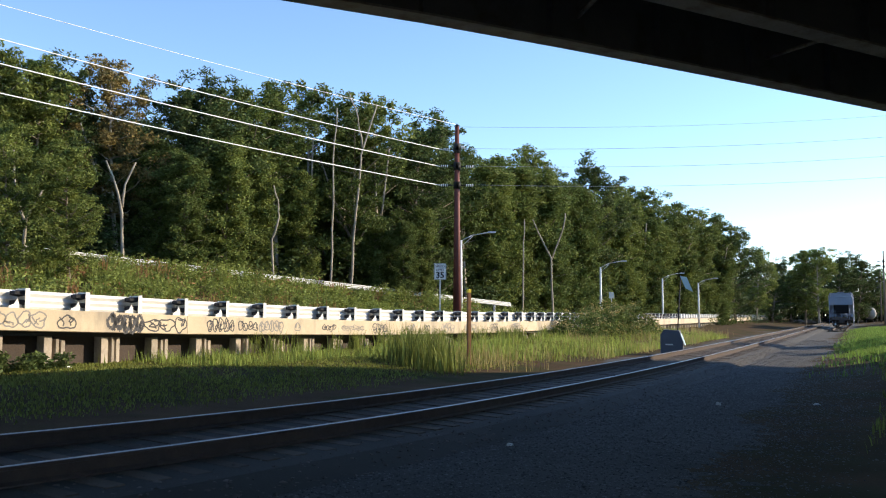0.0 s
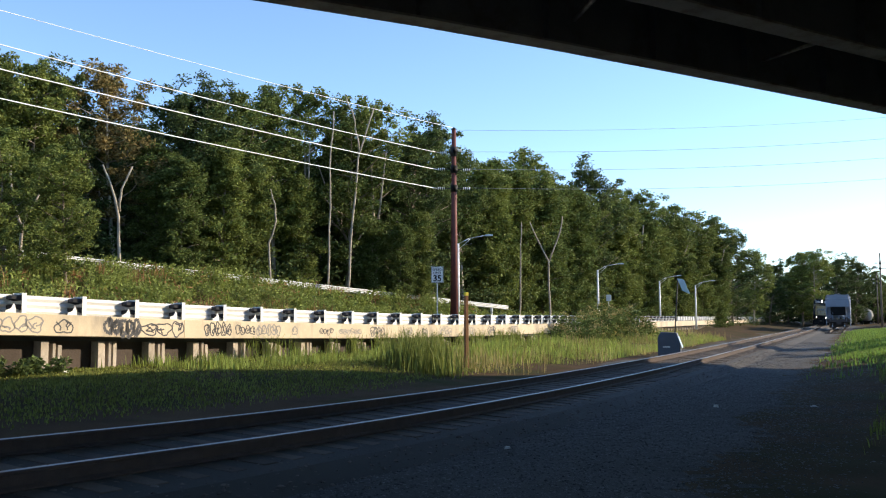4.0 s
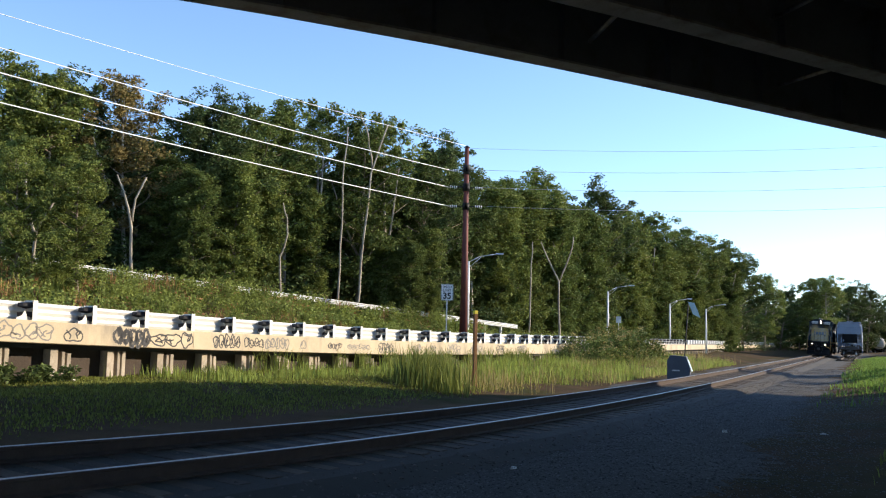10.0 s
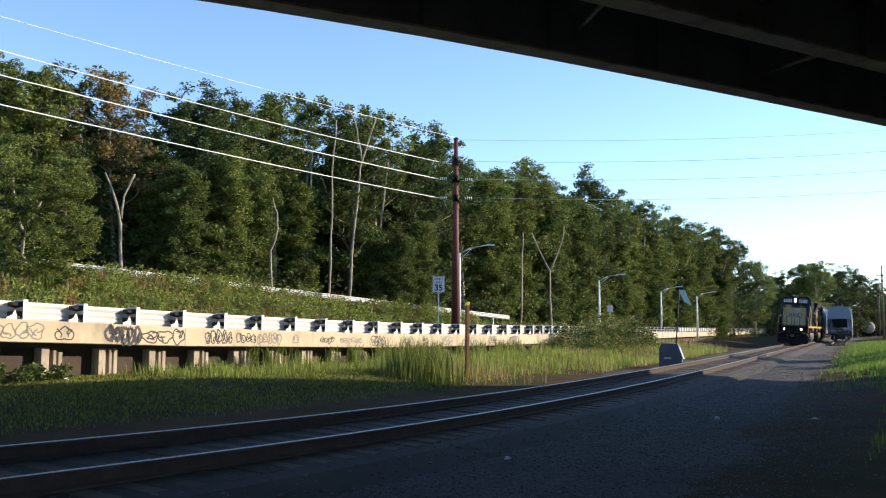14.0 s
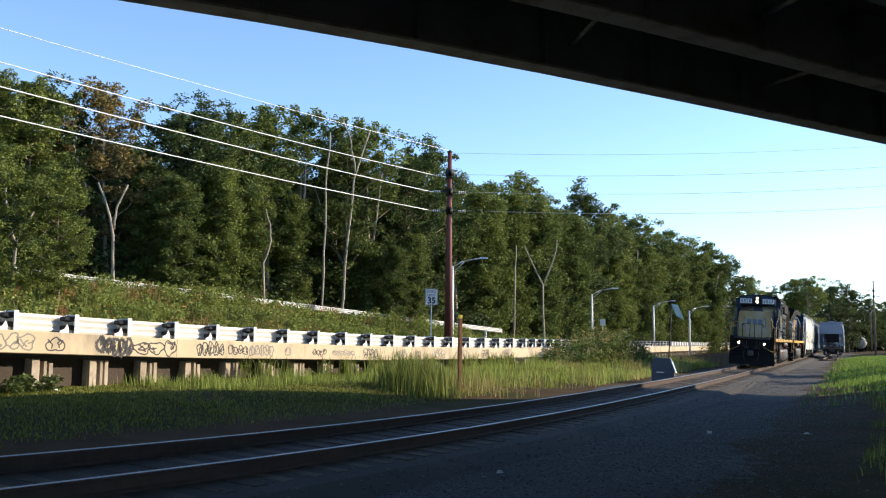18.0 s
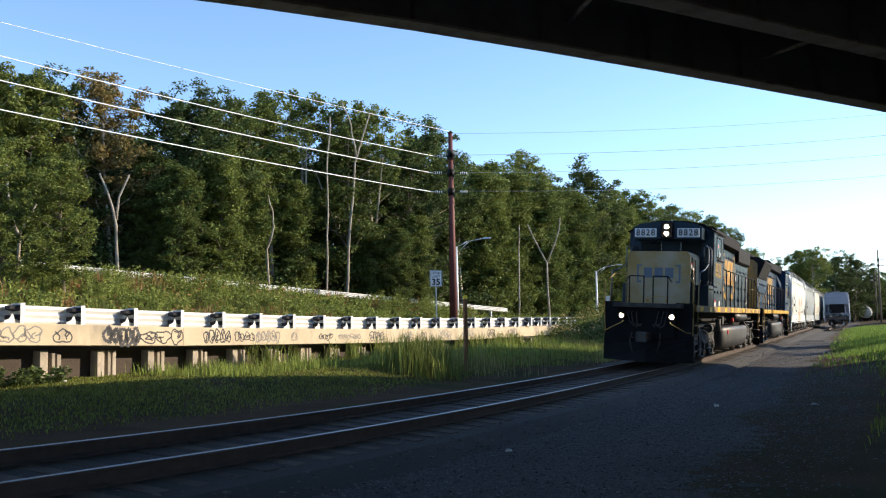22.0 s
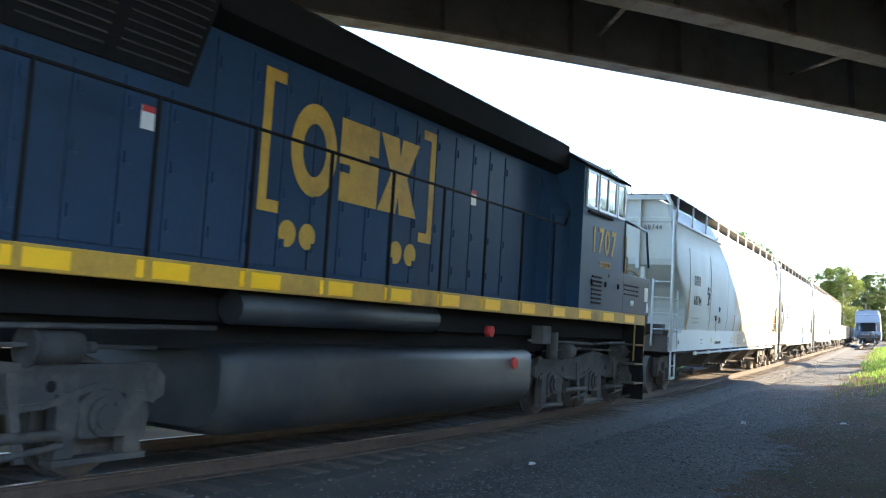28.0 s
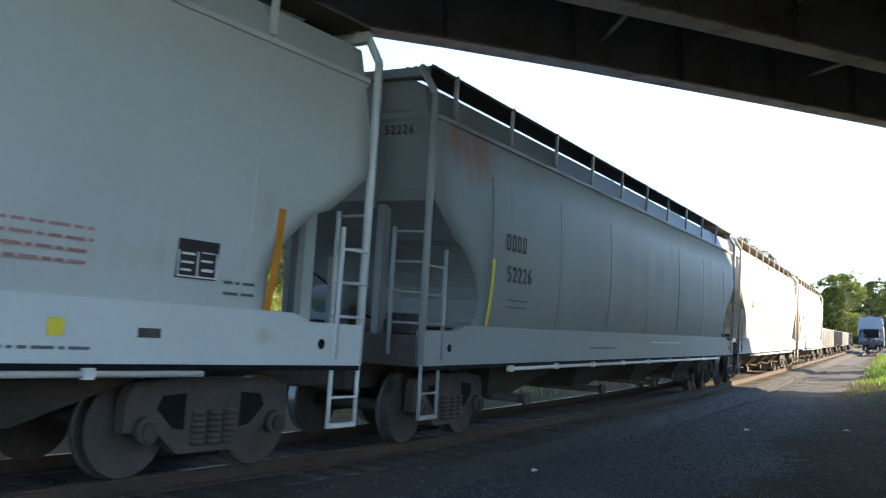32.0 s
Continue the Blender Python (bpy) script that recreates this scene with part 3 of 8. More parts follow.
def tree(kind, x, y, top, wide=1.0, turn=None, base=None):
    z = float(ground_height(np.array([x]), np.array([y]))[0]) if base is None else base
    k = (top - z) / 15.6
    t = empty("tree", pose(x, y, z - 0.1, 0, 0, random.uniform(0, 360) if turn is None else turn))
    t.scale = (k * wide, k * wide, k)
    for name, me_ in zip(("trunk", "crown"), KINDS[kind]):
        o = new(name, me_)
        o.parent = t
    return tagged(t, TREE_LABELS[kind], "tree", "trees of the wood")


def from_view(px, d):
    return (px - 784) / 1600 * d, d


# the wood's front edge: bearing, distance, height of the top, kind
FRONT = [(-90, 43, 14.0, 5), (10, 46, 14.6, 1), (95, 47, 14.9, 5), (160, 50, 15.2, 2), (235, 50, 15.4, 4), (330, 52, 14.9, 2), (395, 52, 14.6, 2),
         (450, 55, 15.0, 0), (520, 57, 15.4, 3), (575, 60, 16.6, 6), (640, 60, 14.9, 0), (695, 61, 16.0, 6), (755, 64, 14.6, 2), (800, 68, 15.2, 2),
         (850, 72, 14.3, 3), (900, 76, 14.4, 0), (960, 82, 15.7, 1), (1010, 88, 15.0, 3), (1060, 93, 16.0, 2)]
for px, d, top, kind in FRONT:
    tree(kind, *from_view(px, d), top - (0.55 if 60 < px < 460 else 0.0))
FAR_EDGE = [(1110, 100, 14.8, 1), (1165, 108, 16.4, 6), (1150, 112, 15.6, 2), (1215, 118, 15.6, 0), (1255, 126, 15.0, 1), (1290, 134, 15.4, 3), (1330, 150, 14.5, 2),
            (1365, 168, 13.2, 1), (1395, 190, 12.2, 2), (1425, 215, 12.0, 0), (1450, 190, 14.6, 5), (1480, 185, 14.4, 1), (1515, 200, 14.0, 2), (1545, 205, 13.4, 2),
            (1580, 215, 12.0, 0), (1620, 220, 12.0, 2)]
for px, d, top, kind in FAR_EDGE:
    tree(kind, *from_view(px, d), top, 1.25)
# ivy-clad columns along the front of the wood
for i in range(30):
    px = 880 + 430 * (i + 0.5 * random.random()) / 30
    d = float(np.interp(px, [880, 960, 1060, 1150, 1250, 1310], [74, 80, 91, 105, 123, 140])) + random.uniform(-1.5, 2.5)
    tree(random.choice((7, 8, 7)), *from_view(px, d), random.uniform(10.5, 14.2), 1.15)
for px, d in ((120, 47), (345, 49), (425, 51), (560, 57), (735, 60), (770, 62), (690, 60), (300, 50), (470, 54)):
    tree(random.choice((7, 8)), *from_view(px, d), random.uniform(7.5, 11.5), 1.2)
# deeper rows close the gaps
for i in range(70):
    px = -160 + 1460 * (i + random.random()) / 70
    edge_d = float(np.interp(px, [-160, 200, 600, 900, 1100, 1300], [44, 52, 61, 78, 101, 138]))
    d = edge_d + random.uniform(5, 16)
    top = float(np.interp(px, [-160, 300, 600, 900, 1300], [13.4, 14.1, 14.2, 14.0, 14.0])) + random.uniform(-1.5, 0.6)
    tree(random.choice((0, 2, 2, 5, 2)), *from_view(px, d), top, 1.2)
# the low tree at the edge of the bank
tree(5, *from_view(40, 37), 9.0, 1.0)
tree(5, *from_view(150, 38), 8.2, 1.2)


# ---------------------------------------------------------------- train: paints
BLUE = material("locomotive_blue", (0.017, 0.038, 0.062), rough=0.36, spread=0.18, scale=1.2, fine=18, bump=0.06, dirt=(0.024, 0.036, 0.05), dirt_scale=0.6, dirt_amount=0.5, streaks=4, spec=0.2)
BRIGHT_BLUE = material("newer_blue", (0.018, 0.048, 0.095), rough=0.42, spread=0.14, scale=1.2, fine=18, bump=0.05, dirt=(0.022, 0.042, 0.07), dirt_scale=0.6, dirt_amount=0.45, streaks=4, spec=0.15)
GOLD = material("faded_gold", (0.50, 0.27, 0.035), rough=0.55, spread=0.2, scale=2.5, fine=20, bump=0.05, dirt=(0.26, 0.15, 0.04), dirt_scale=1.5, dirt_amount=0.45)
DIRTY_GOLD = material("dirty_gold_sill", (0.34, 0.20, 0.045), rough=0.7, spread=0.25, scale=2, fine=20, bump=0.05, dirt=(0.16, 0.10, 0.06), dirt_scale=1.0, dirt_amount=0.7)
FAINT_GOLD = material("faint_lettering", (0.06, 0.06, 0.045), rough=0.6, spread=0.2, bump=0)
DIM_GOLD = material("sooty_gold", (0.33, 0.20, 0.04), rough=0.7, spread=0.3, scale=3, fine=20, bump=0.05)
NOSE_GOLD = material("chalky_gold", (0.36, 0.24, 0.07), rough=0.6, spread=0.2, scale=1.5, fine=20, bump=0.05, dirt=(0.42, 0.36, 0.26), dirt_scale=0.7, dirt_amount=0.75)
RUSTY_GOLD = material("rust_stained_gold", (0.42, 0.21, 0.035), rough=0.75, spread=0.2, scale=1.2, fine=15, bump=0.1, dirt=(0.18, 0.11, 0.06), dirt_scale=0.9, dirt_amount=0.55)
REFLECTOR = material("reflective_yellow", (0.95, 0.50, 0.01), rough=0.35, spread=0.08, bump=0.02)
SOOT = material("sooty_black", (0.009, 0.009, 0.010), rough=0.85, spread=0.35, scale=2, fine=25, bump=0.15, spec=0.2)
RUNNING_GEAR = material("running_gear_grey", (0.036, 0.035, 0.036), rough=0.8, spread=0.3, scale=2, fine=30, bump=0.3, dirt=(0.09, 0.08, 0.07), dirt_scale=2.0, dirt_amount=0.5)
TANK_BLACK = material("tank_black", (0.015, 0.017, 0.021), rough=0.55, spread=0.3, scale=1.2, fine=25, bump=0.08, dirt=(0.05, 0.045, 0.04), dirt_scale=1.0, dirt_amount=0.35)
WHEEL_STEEL = material("wheel_steel", (0.09, 0.075, 0.07), rough=0.7, metal=0.4, spread=0.3, scale=5, fine=40, bump=0.2)
TREAD = material("bright_tread", (0.5, 0.5, 0.5), rough=0.3, metal=1.0, spread=0.1, bump=0.02)
TRUCK_RUST = material("freight_truck_brown", (0.075, 0.062, 0.056), rough=0.85, spread=0.35, scale=2.5, fine=30, bump=0.3)
WINDOW_GLASS = glass_material("dark_window_glass")
LAMP_ON = material("lit_lamp", (1.0, 0.74, 0.46), rough=0.3, spread=0.01, bump=0, glow=14)
LAMP_OFF = material("lamp_glass", (0.55, 0.57, 0.58), rough=0.1, spread=0.1, bump=0)
STICKER = material("white_sticker", (0.75, 0.76, 0.76), rough=0.5, spread=0.06, bump=0)
RED = material("red_paint", (0.50, 0.03, 0.03), rough=0.45, spread=0.1, bump=0.02)
PALE_HAND = material("worn_handrail", (0.36, 0.22, 0.06), rough=0.6, spread=0.25, bump=0.05)
ALU_DULL = material("dull_grey_rail", (0.10, 0.12, 0.14), rough=0.5, metal=0.2, spread=0.2, bump=0.05)
ALU = material("aluminium_frame", (0.55, 0.56, 0.57), rough=0.4, metal=0.6, spread=0.1, bump=0.02)
LOGO_BLUE = material("faded_logo_blue", (0.13, 0.17, 0.23), rough=0.6, spread=0.2, bump=0)


def freight_paint(name, color, stains=(), stain=(0.22, 0.11, 0.04), general=0.25, streak=(0.30, 0.29, 0.26), rough=0.55):
    """Car-side paint with vertical grime and rust patches; stains: (y, z, half length, half height, strength)."""
    m = material(name, color, rough=rough, spread=0.07, scale=0.8, fine=12, bump=0.04, dirt=streak, dirt_scale=0.9, dirt_amount=general, streaks=6)
    n, ln = m.node_tree.nodes, m.node_tree.links
    b = n["Principled BSDF"]
    if not stains:
        return m
    co = n.new("ShaderNodeTexCoord")
    xyz = n.new("ShaderNodeSeparateXYZ")
    ln.new(co.outputs["Object"], xyz.inputs[0])
    mp = n.new("ShaderNodeMapping")
    mp.inputs["Scale"].default_value = (1, 1, 0.26)
    ln.new(co.outputs["Object"], mp.inputs[0])
    ns = n.new("ShaderNodeTexNoise")
    ns.inputs["Scale"].default_value, ns.inputs["Detail"].default_value, ns.inputs["Roughness"].default_value = 3.0, 9, 0.68
    ln.new(mp.outputs[0], ns.inputs["Vector"])

    def calc(op, a, b2, c=None):
        k = n.new("ShaderNodeMath")
        k.operation = op
        for i, v in enumerate((a, b2, c)):
            if v is None:
                continue
            if isinstance(v, (int, float)):
                k.inputs[i].default_value = v
            else:
                ln.new(v, k.inputs[i])
        return k.outputs[0]
    total = None
    for y, z, ry, rz, amount in stains:
        dy = calc("DIVIDE", calc("SUBTRACT", xyz.outputs[1], y), ry)
        dz = calc("DIVIDE", calc("SUBTRACT", xyz.outputs[2], z), rz)
        d = calc("POWER", calc("ADD", calc("MULTIPLY", dy, dy), calc("MULTIPLY", dz, dz)), 0.5)
        v = calc("MULTIPLY", calc("MAXIMUM", calc("SUBTRACT", 1.25, d), 0.0), amount)
        total = v if total is None else calc("MAXIMUM", total, v)
    mask = n.new("ShaderNodeMapRange")
    mask.inputs[1].default_value, mask.inputs[2].default_value = 0.26, 0.70
    mask.inputs[4].default_value = 0.85
    ln.new(calc("MULTIPLY", ns.outputs[0], total), mask.inputs[0])
    mx = n.new("ShaderNodeMix")
    mx.data_type = "RGBA"
    src = b.inputs["Base Color"].links[0].from_socket
    ln.new(mask.outputs[0], mx.inputs[0])
    ln.new(src, mx.inputs[6])
    mx.inputs[7].default_value = (*stain, 1)
    ln.new(mx.outputs[2], b.inputs["Base Color"])
    return m


def lettering(text, size, mat, name="lettering", parent=None, m=None, depth=0.004, label="", bold=0.0, squeeze=1.0):
    """A flat built-in-font word, centred, in its own x-y plane."""
    cu = bpy.data.curves.new("word", "FONT")
    cu.body, cu.size, cu.extrude, cu.offset = text, size, depth, bold
    cu.align_x, cu.align_y, cu.resolution_u = "CENTER", "CENTER", 3
    tmp = bpy.data.objects.new("word", cu)
    scene.collection.objects.link(tmp)
    me_ = bpy.data.meshes.new_from_object(tmp.evaluated_get(bpy.context.evaluated_depsgraph_get()))
    bpy.data.objects.remove(tmp)
    bpy.data.curves.remove(cu)
    me_.materials.clear()
    me_.materials.append(mat)
    me_.transform(Matrix.Diagonal((squeeze, 1, 1, 1)))
    ob = new(name, me_)
    ob.parent = parent
    if m is not None:
        ob.matrix_basis = m
    if label:
        tagged(ob, label)
    return ob


def digits(text, size, mat, parent, m, label, bold=0.0, squeeze=1.0):
    """A number, each digit a mesh of its own."""
    step = 0.62 * size * squeeze
    for k, c in enumerate(text):
        lettering(c, size, mat, "digit", parent, m @ Matrix.Translation(((k - (len(text) - 1) / 2) * step, 0, 0)), label=label, bold=bold, squeeze=squeeze)


def side_word(x, y, z):
    """The pose of a word on a car's side at x, reading from outside."""
    if x > 0:
        return Matrix(((0, 0, 1, x), (1, 0, 0, y), (0, 1, 0, z), (0, 0, 0, 1)))
    return Matrix(((0, 0, -1, x), (-1, 0, 0, y), (0, 1, 0, z), (0, 0, 0, 1)))


def wheel_set(parent, y, r=0.508, name="wheel_set", mat=None):
    bm = bmesh.new()
    for s in (-1, 1):
        tube(bm, (s * 0.70, 0, 0), (s * 0.84, 0, 0), r, 28, mi=1, caps=False)
        tube(bm, (s * 0.835, 0, 0), (s * 0.841, 0, 0), r - 0.004, 28)
        tube(bm, (s * 0.66, 0, 0), (s * 0.70, 0, 0), r + 0.028, 28)
        for rr, xx in ((r - 0.06, 0.845), (r * 0.42, 0.87)):
            tube(bm, (s * 0.8, 0, 0), (s * xx, 0, 0), rr, 24)
        for k in range(5):
            a = 2 * math.pi * k / 5
            cy, cz = 0.66 * r * math.cos(a), 0.66 * r * math.sin(a)
            tube(bm, (s * 0.84, cy, cz), (s * 0.85, cy, cz), 0.035, 8)
    tube(bm, (-0.9, 0, 0), (0.9, 0, 0), 0.085, 12)
    ob = part(name, bm, [mat or WHEEL_STEEL, TREAD], parent, "steel wheel set with worn bright treads")
    ob.matrix_basis = pose(0, y, r)
    ROLLING.append((ob, y, r))
    return ob


ROLLING = []


def loco_truck(thing, y, reach):
    """Three-axle cast truck, centred on y."""
    t = empty("truck", pose(0, y, 0))
    t.parent = thing
    fr = bmesh.new()
    e = reach + 0.72
    # the casting arches over each axle and dips between them
    top, low = [], []
    for q in range(41):
        y = -e + 2 * e * q / 40
        near = min(abs(y), abs(y - reach), abs(y + reach))
        arch = math.exp(-(near / 0.42) ** 2)
        top.append((y, 0.98 + 0.14 * math.exp(-(y / 0.8) ** 2) - (0.12 if q in (0, 40) else 0.0)))
        low.append((y, 0.60 + 0.17 * arch + (0.08 if q in (0, 40) else 0.0)))
    for s in (-1, 1):
        xs = sorted((s * 1.0, s * 1.10))
        extrude_profile(fr, top + low[::-1], xs[0], xs[1], axis="x")
        # raised upper and lower ribs
        for edge, dz in ((top, -0.06), (low, 0.06)):
            x0, x1 = s * 1.10, s * 1.135
            loft(fr, [[(x0, y, z), (x1, y, z), (x1, y, z + dz), (x0, y, z + dz)] for y, z in edge[1:-1]], caps=True)
    box(fr, -0.98, 0.98, -1.25, -0.95, 0.55, 0.85)
    box(fr, -0.98, 0.98, 0.95, 1.25, 0.55, 0.85)
    part("truck_frame", fix(fr), RUNNING_GEAR, t, "grey cast truck frame")
    for k in (-reach, 0, reach):
        wheel_set(t, k)
        for s in (-1, 1):
            for leg in (-1, 1):
                bm = bmesh.new()
                x0, x1 = sorted((s * 1.0, s * 1.13))
                c = k + leg * 0.36
                extrude_profile(bm, [(c - 0.09, 0.20), (c + 0.09, 0.20), (c + 0.11, 0.74), (c - 0.11, 0.74)], x0, x1, axis="x")
                part("pedestal_leg", fix(bm), RUNNING_GEAR, t)
            bm = bmesh.new()
            x0, x1 = sorted((s * 0.94, s * 1.15))
            extrude_profile(bm, [(k - 0.25, 0.36), (k + 0.25, 0.36), (k + 0.25, 0.66), (k + 0.13, 0.76), (k - 0.13, 0.76), (k - 0.25, 0.66)], x0, x1, axis="x")
            fix(bm)
            tube(bm, (s * 1.15, k, 0.54), (s * 1.19, k, 0.54), 0.17, 18)
            tube(bm, (s * 1.19, k, 0.54), (s * 1.22, k, 0.54), 0.11, 14)
            box(bm, min(s * 1.0, s * 1.16), max(s * 1.0, s * 1.16), k - 0.5, k + 0.5, 0.15, 0.21, 0.012)
            axle_box = part("axle_box", bm, RUNNING_GEAR, t, "grey axle box with a round cap")
            for q in range(4):
                bm = bmesh.new()
                a = math.pi / 4 + q * math.pi / 2
                tube(bm, (s * 1.19, k + 0.14 * math.cos(a), 0.54 + 0.14 * math.sin(a)), (s * 1.205, k + 0.14 * math.cos(a), 0.54 + 0.14 * math.sin(a)), 0.022, 6)
                part("cap_bolt", bm, RUNNING_GEAR, axle_box)
    for s in (-1, 1):
        for k in (-1.05, 1.05):
            bm = bmesh.new()
            tube(bm, (s * 1.18, k - 0.55, 0.42), (s * 1.18, k + 0.55, 0.42), 0.045, 8)
            tube(bm, (s * 1.16, k - 0.1, 0.25), (s * 1.16, k + 0.62, 0.33), 0.03, 8)
            part("brake_rod", bm, RUNNING_GEAR, t)
            bm = bmesh.new()
            extrude_profile(bm, [(k + 0.16, 0.22), (k + 0.26, 0.22), (k + 0.10, 0.92), (k + 0.02, 0.92)], *sorted((s * 1.15, s * 1.18)), axis="x")
            part("brake_lever", fix(bm), RUNNING_GEAR, t)
            bm = bmesh.new()
            loft(bm, [[(s * 0.80, k * 2.55 + a, z), (s * 0.92, k * 2.55 + a, z), (s * 0.92, k * 2.55 + a + 0.07, z), (s * 0.80, k * 2.55 + a + 0.07, z)] for a, z in ((0.0, 0.30), (0.05, 0.5), (0.0, 0.72))], caps=True)
            part("brake_shoe", fix(bm), TRUCK_RUST, t)
            bm = bmesh.new()
            tube(bm, (s * 1.13, k * 1.45 - 0.26, 1.12), (s * 1.13, k * 1.45 + 0.22, 1.12), 0.14, 16)
            tube(bm, (s * 1.13, k * 1.45 + 0.22, 1.12), (s * 1.13, k * 1.45 + 0.40, 1.12), 0.05, 10)
            tube(bm, (s * 1.13, k * 1.45 - 0.28, 1.12), (s * 1.13, k * 1.45 - 0.24, 1.12), 0.165, 16)
            part("brake_cylinder", bm, RUNNING_GEAR, t, "grey brake cylinder")
        for k in (-1.55, -0.75, 0.75, 1.55):
            bm = bmesh.new()
            tube(bm, (s * 1.08, k, 0.8), (s * 1.104, k, 0.8), 0.05, 10)
            part("frame_hole", bm, SOOT, t)
        bm = bmesh.new()
        pipe(bm, [(s * 1.15, -2.6, 1.12), (s * 1.15, -0.8, 1.18), (s * 1.15, 0.9, 1.14), (s * 1.15, 2.6, 1.12)], 0.02, 6)
        part("air_pipe", bm, RUNNING_GEAR, t)
    return t


def logo_shapes(thing, yc, z, d, mat):
    """The railway's mark as plain gold shapes between brackets, with dots."""
    for s in (-1, 1):
        x = s * 0.978
        for k, kind in enumerate(("ring", "slab", "bow")):
            y = yc + s * (-0.92 + 0.92 * k)
            bm = bmesh.new()
            if kind == "ring":
                n = 28
                o = [(y + 0.43 * math.cos(6.283 * i / n), z + 0.54 * math.sin(6.283 * i / n)) for i in range(n)]
                q = [(y + 0.22 * math.cos(6.283 * i / n), z + 0.31 * math.sin(6.283 * i / n)) for i in range(n)]
                loft(bm, [[(x, a, b) for a, b in o], [(x + s * 0.004, a, b) for a, b in o], [(x + s * 0.004, a, b) for a, b in q], [(x, a, b) for a, b in q]])
            else:
                if kind == "slab":
                    pts = [(-0.42, 0.5), (0.4, 0.5), (0.4, 0.15), (0.2, 0.15), (0.2, 0.05), (0.42, 0.05), (0.42, -0.5), (-0.4, -0.5), (-0.4, -0.15), (-0.2, -0.15), (-0.2, -0.05), (-0.42, -0.05)]
                else:
                    pts = [(-0.48, 0.5), (-0.05, 0.5), (0.0, 0.25), (0.05, 0.5), (0.48, 0.5), (0.2, 0.0), (0.48, -0.5), (0.05, -0.5), (0.0, -0.25), (-0.05, -0.5), (-0.48, -0.5), (-0.2, 0.0)]
                lo, hi = sorted((x, x + s * 0.004))
                extrude_profile(bm, [(y + s * a, z + b) for a, b in pts], lo, hi, axis="x")
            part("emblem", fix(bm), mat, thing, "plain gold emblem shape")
        for e in (-1, 1):
            bm = bmesh.new()
            ya = yc + e * 1.78
            lo, hi = sorted((x, x + s * 0.004))
            box(bm, lo, hi, ya - 0.07, ya + 0.07, z - 0.8, z + 0.75)
            for zz in (z - 0.8, z + 0.62):
                y0, y1 = sorted((ya - e * 0.28, ya - e * 0.07))
                box(bm, lo, hi, y0, y1, zz, zz + 0.13)
            part("emblem_bracket", bm, mat, thing)
            for k in (0, 1):
                bm = bmesh.new()
                tube(bm, (x, yc + e * (0.95 + 0.36 * k), z - 1.0), (x + s * 0.004, yc + e * (0.95 + 0.36 * k), z - 1.0), 0.15, 20)
                part("emblem_dot", bm, mat, thing)


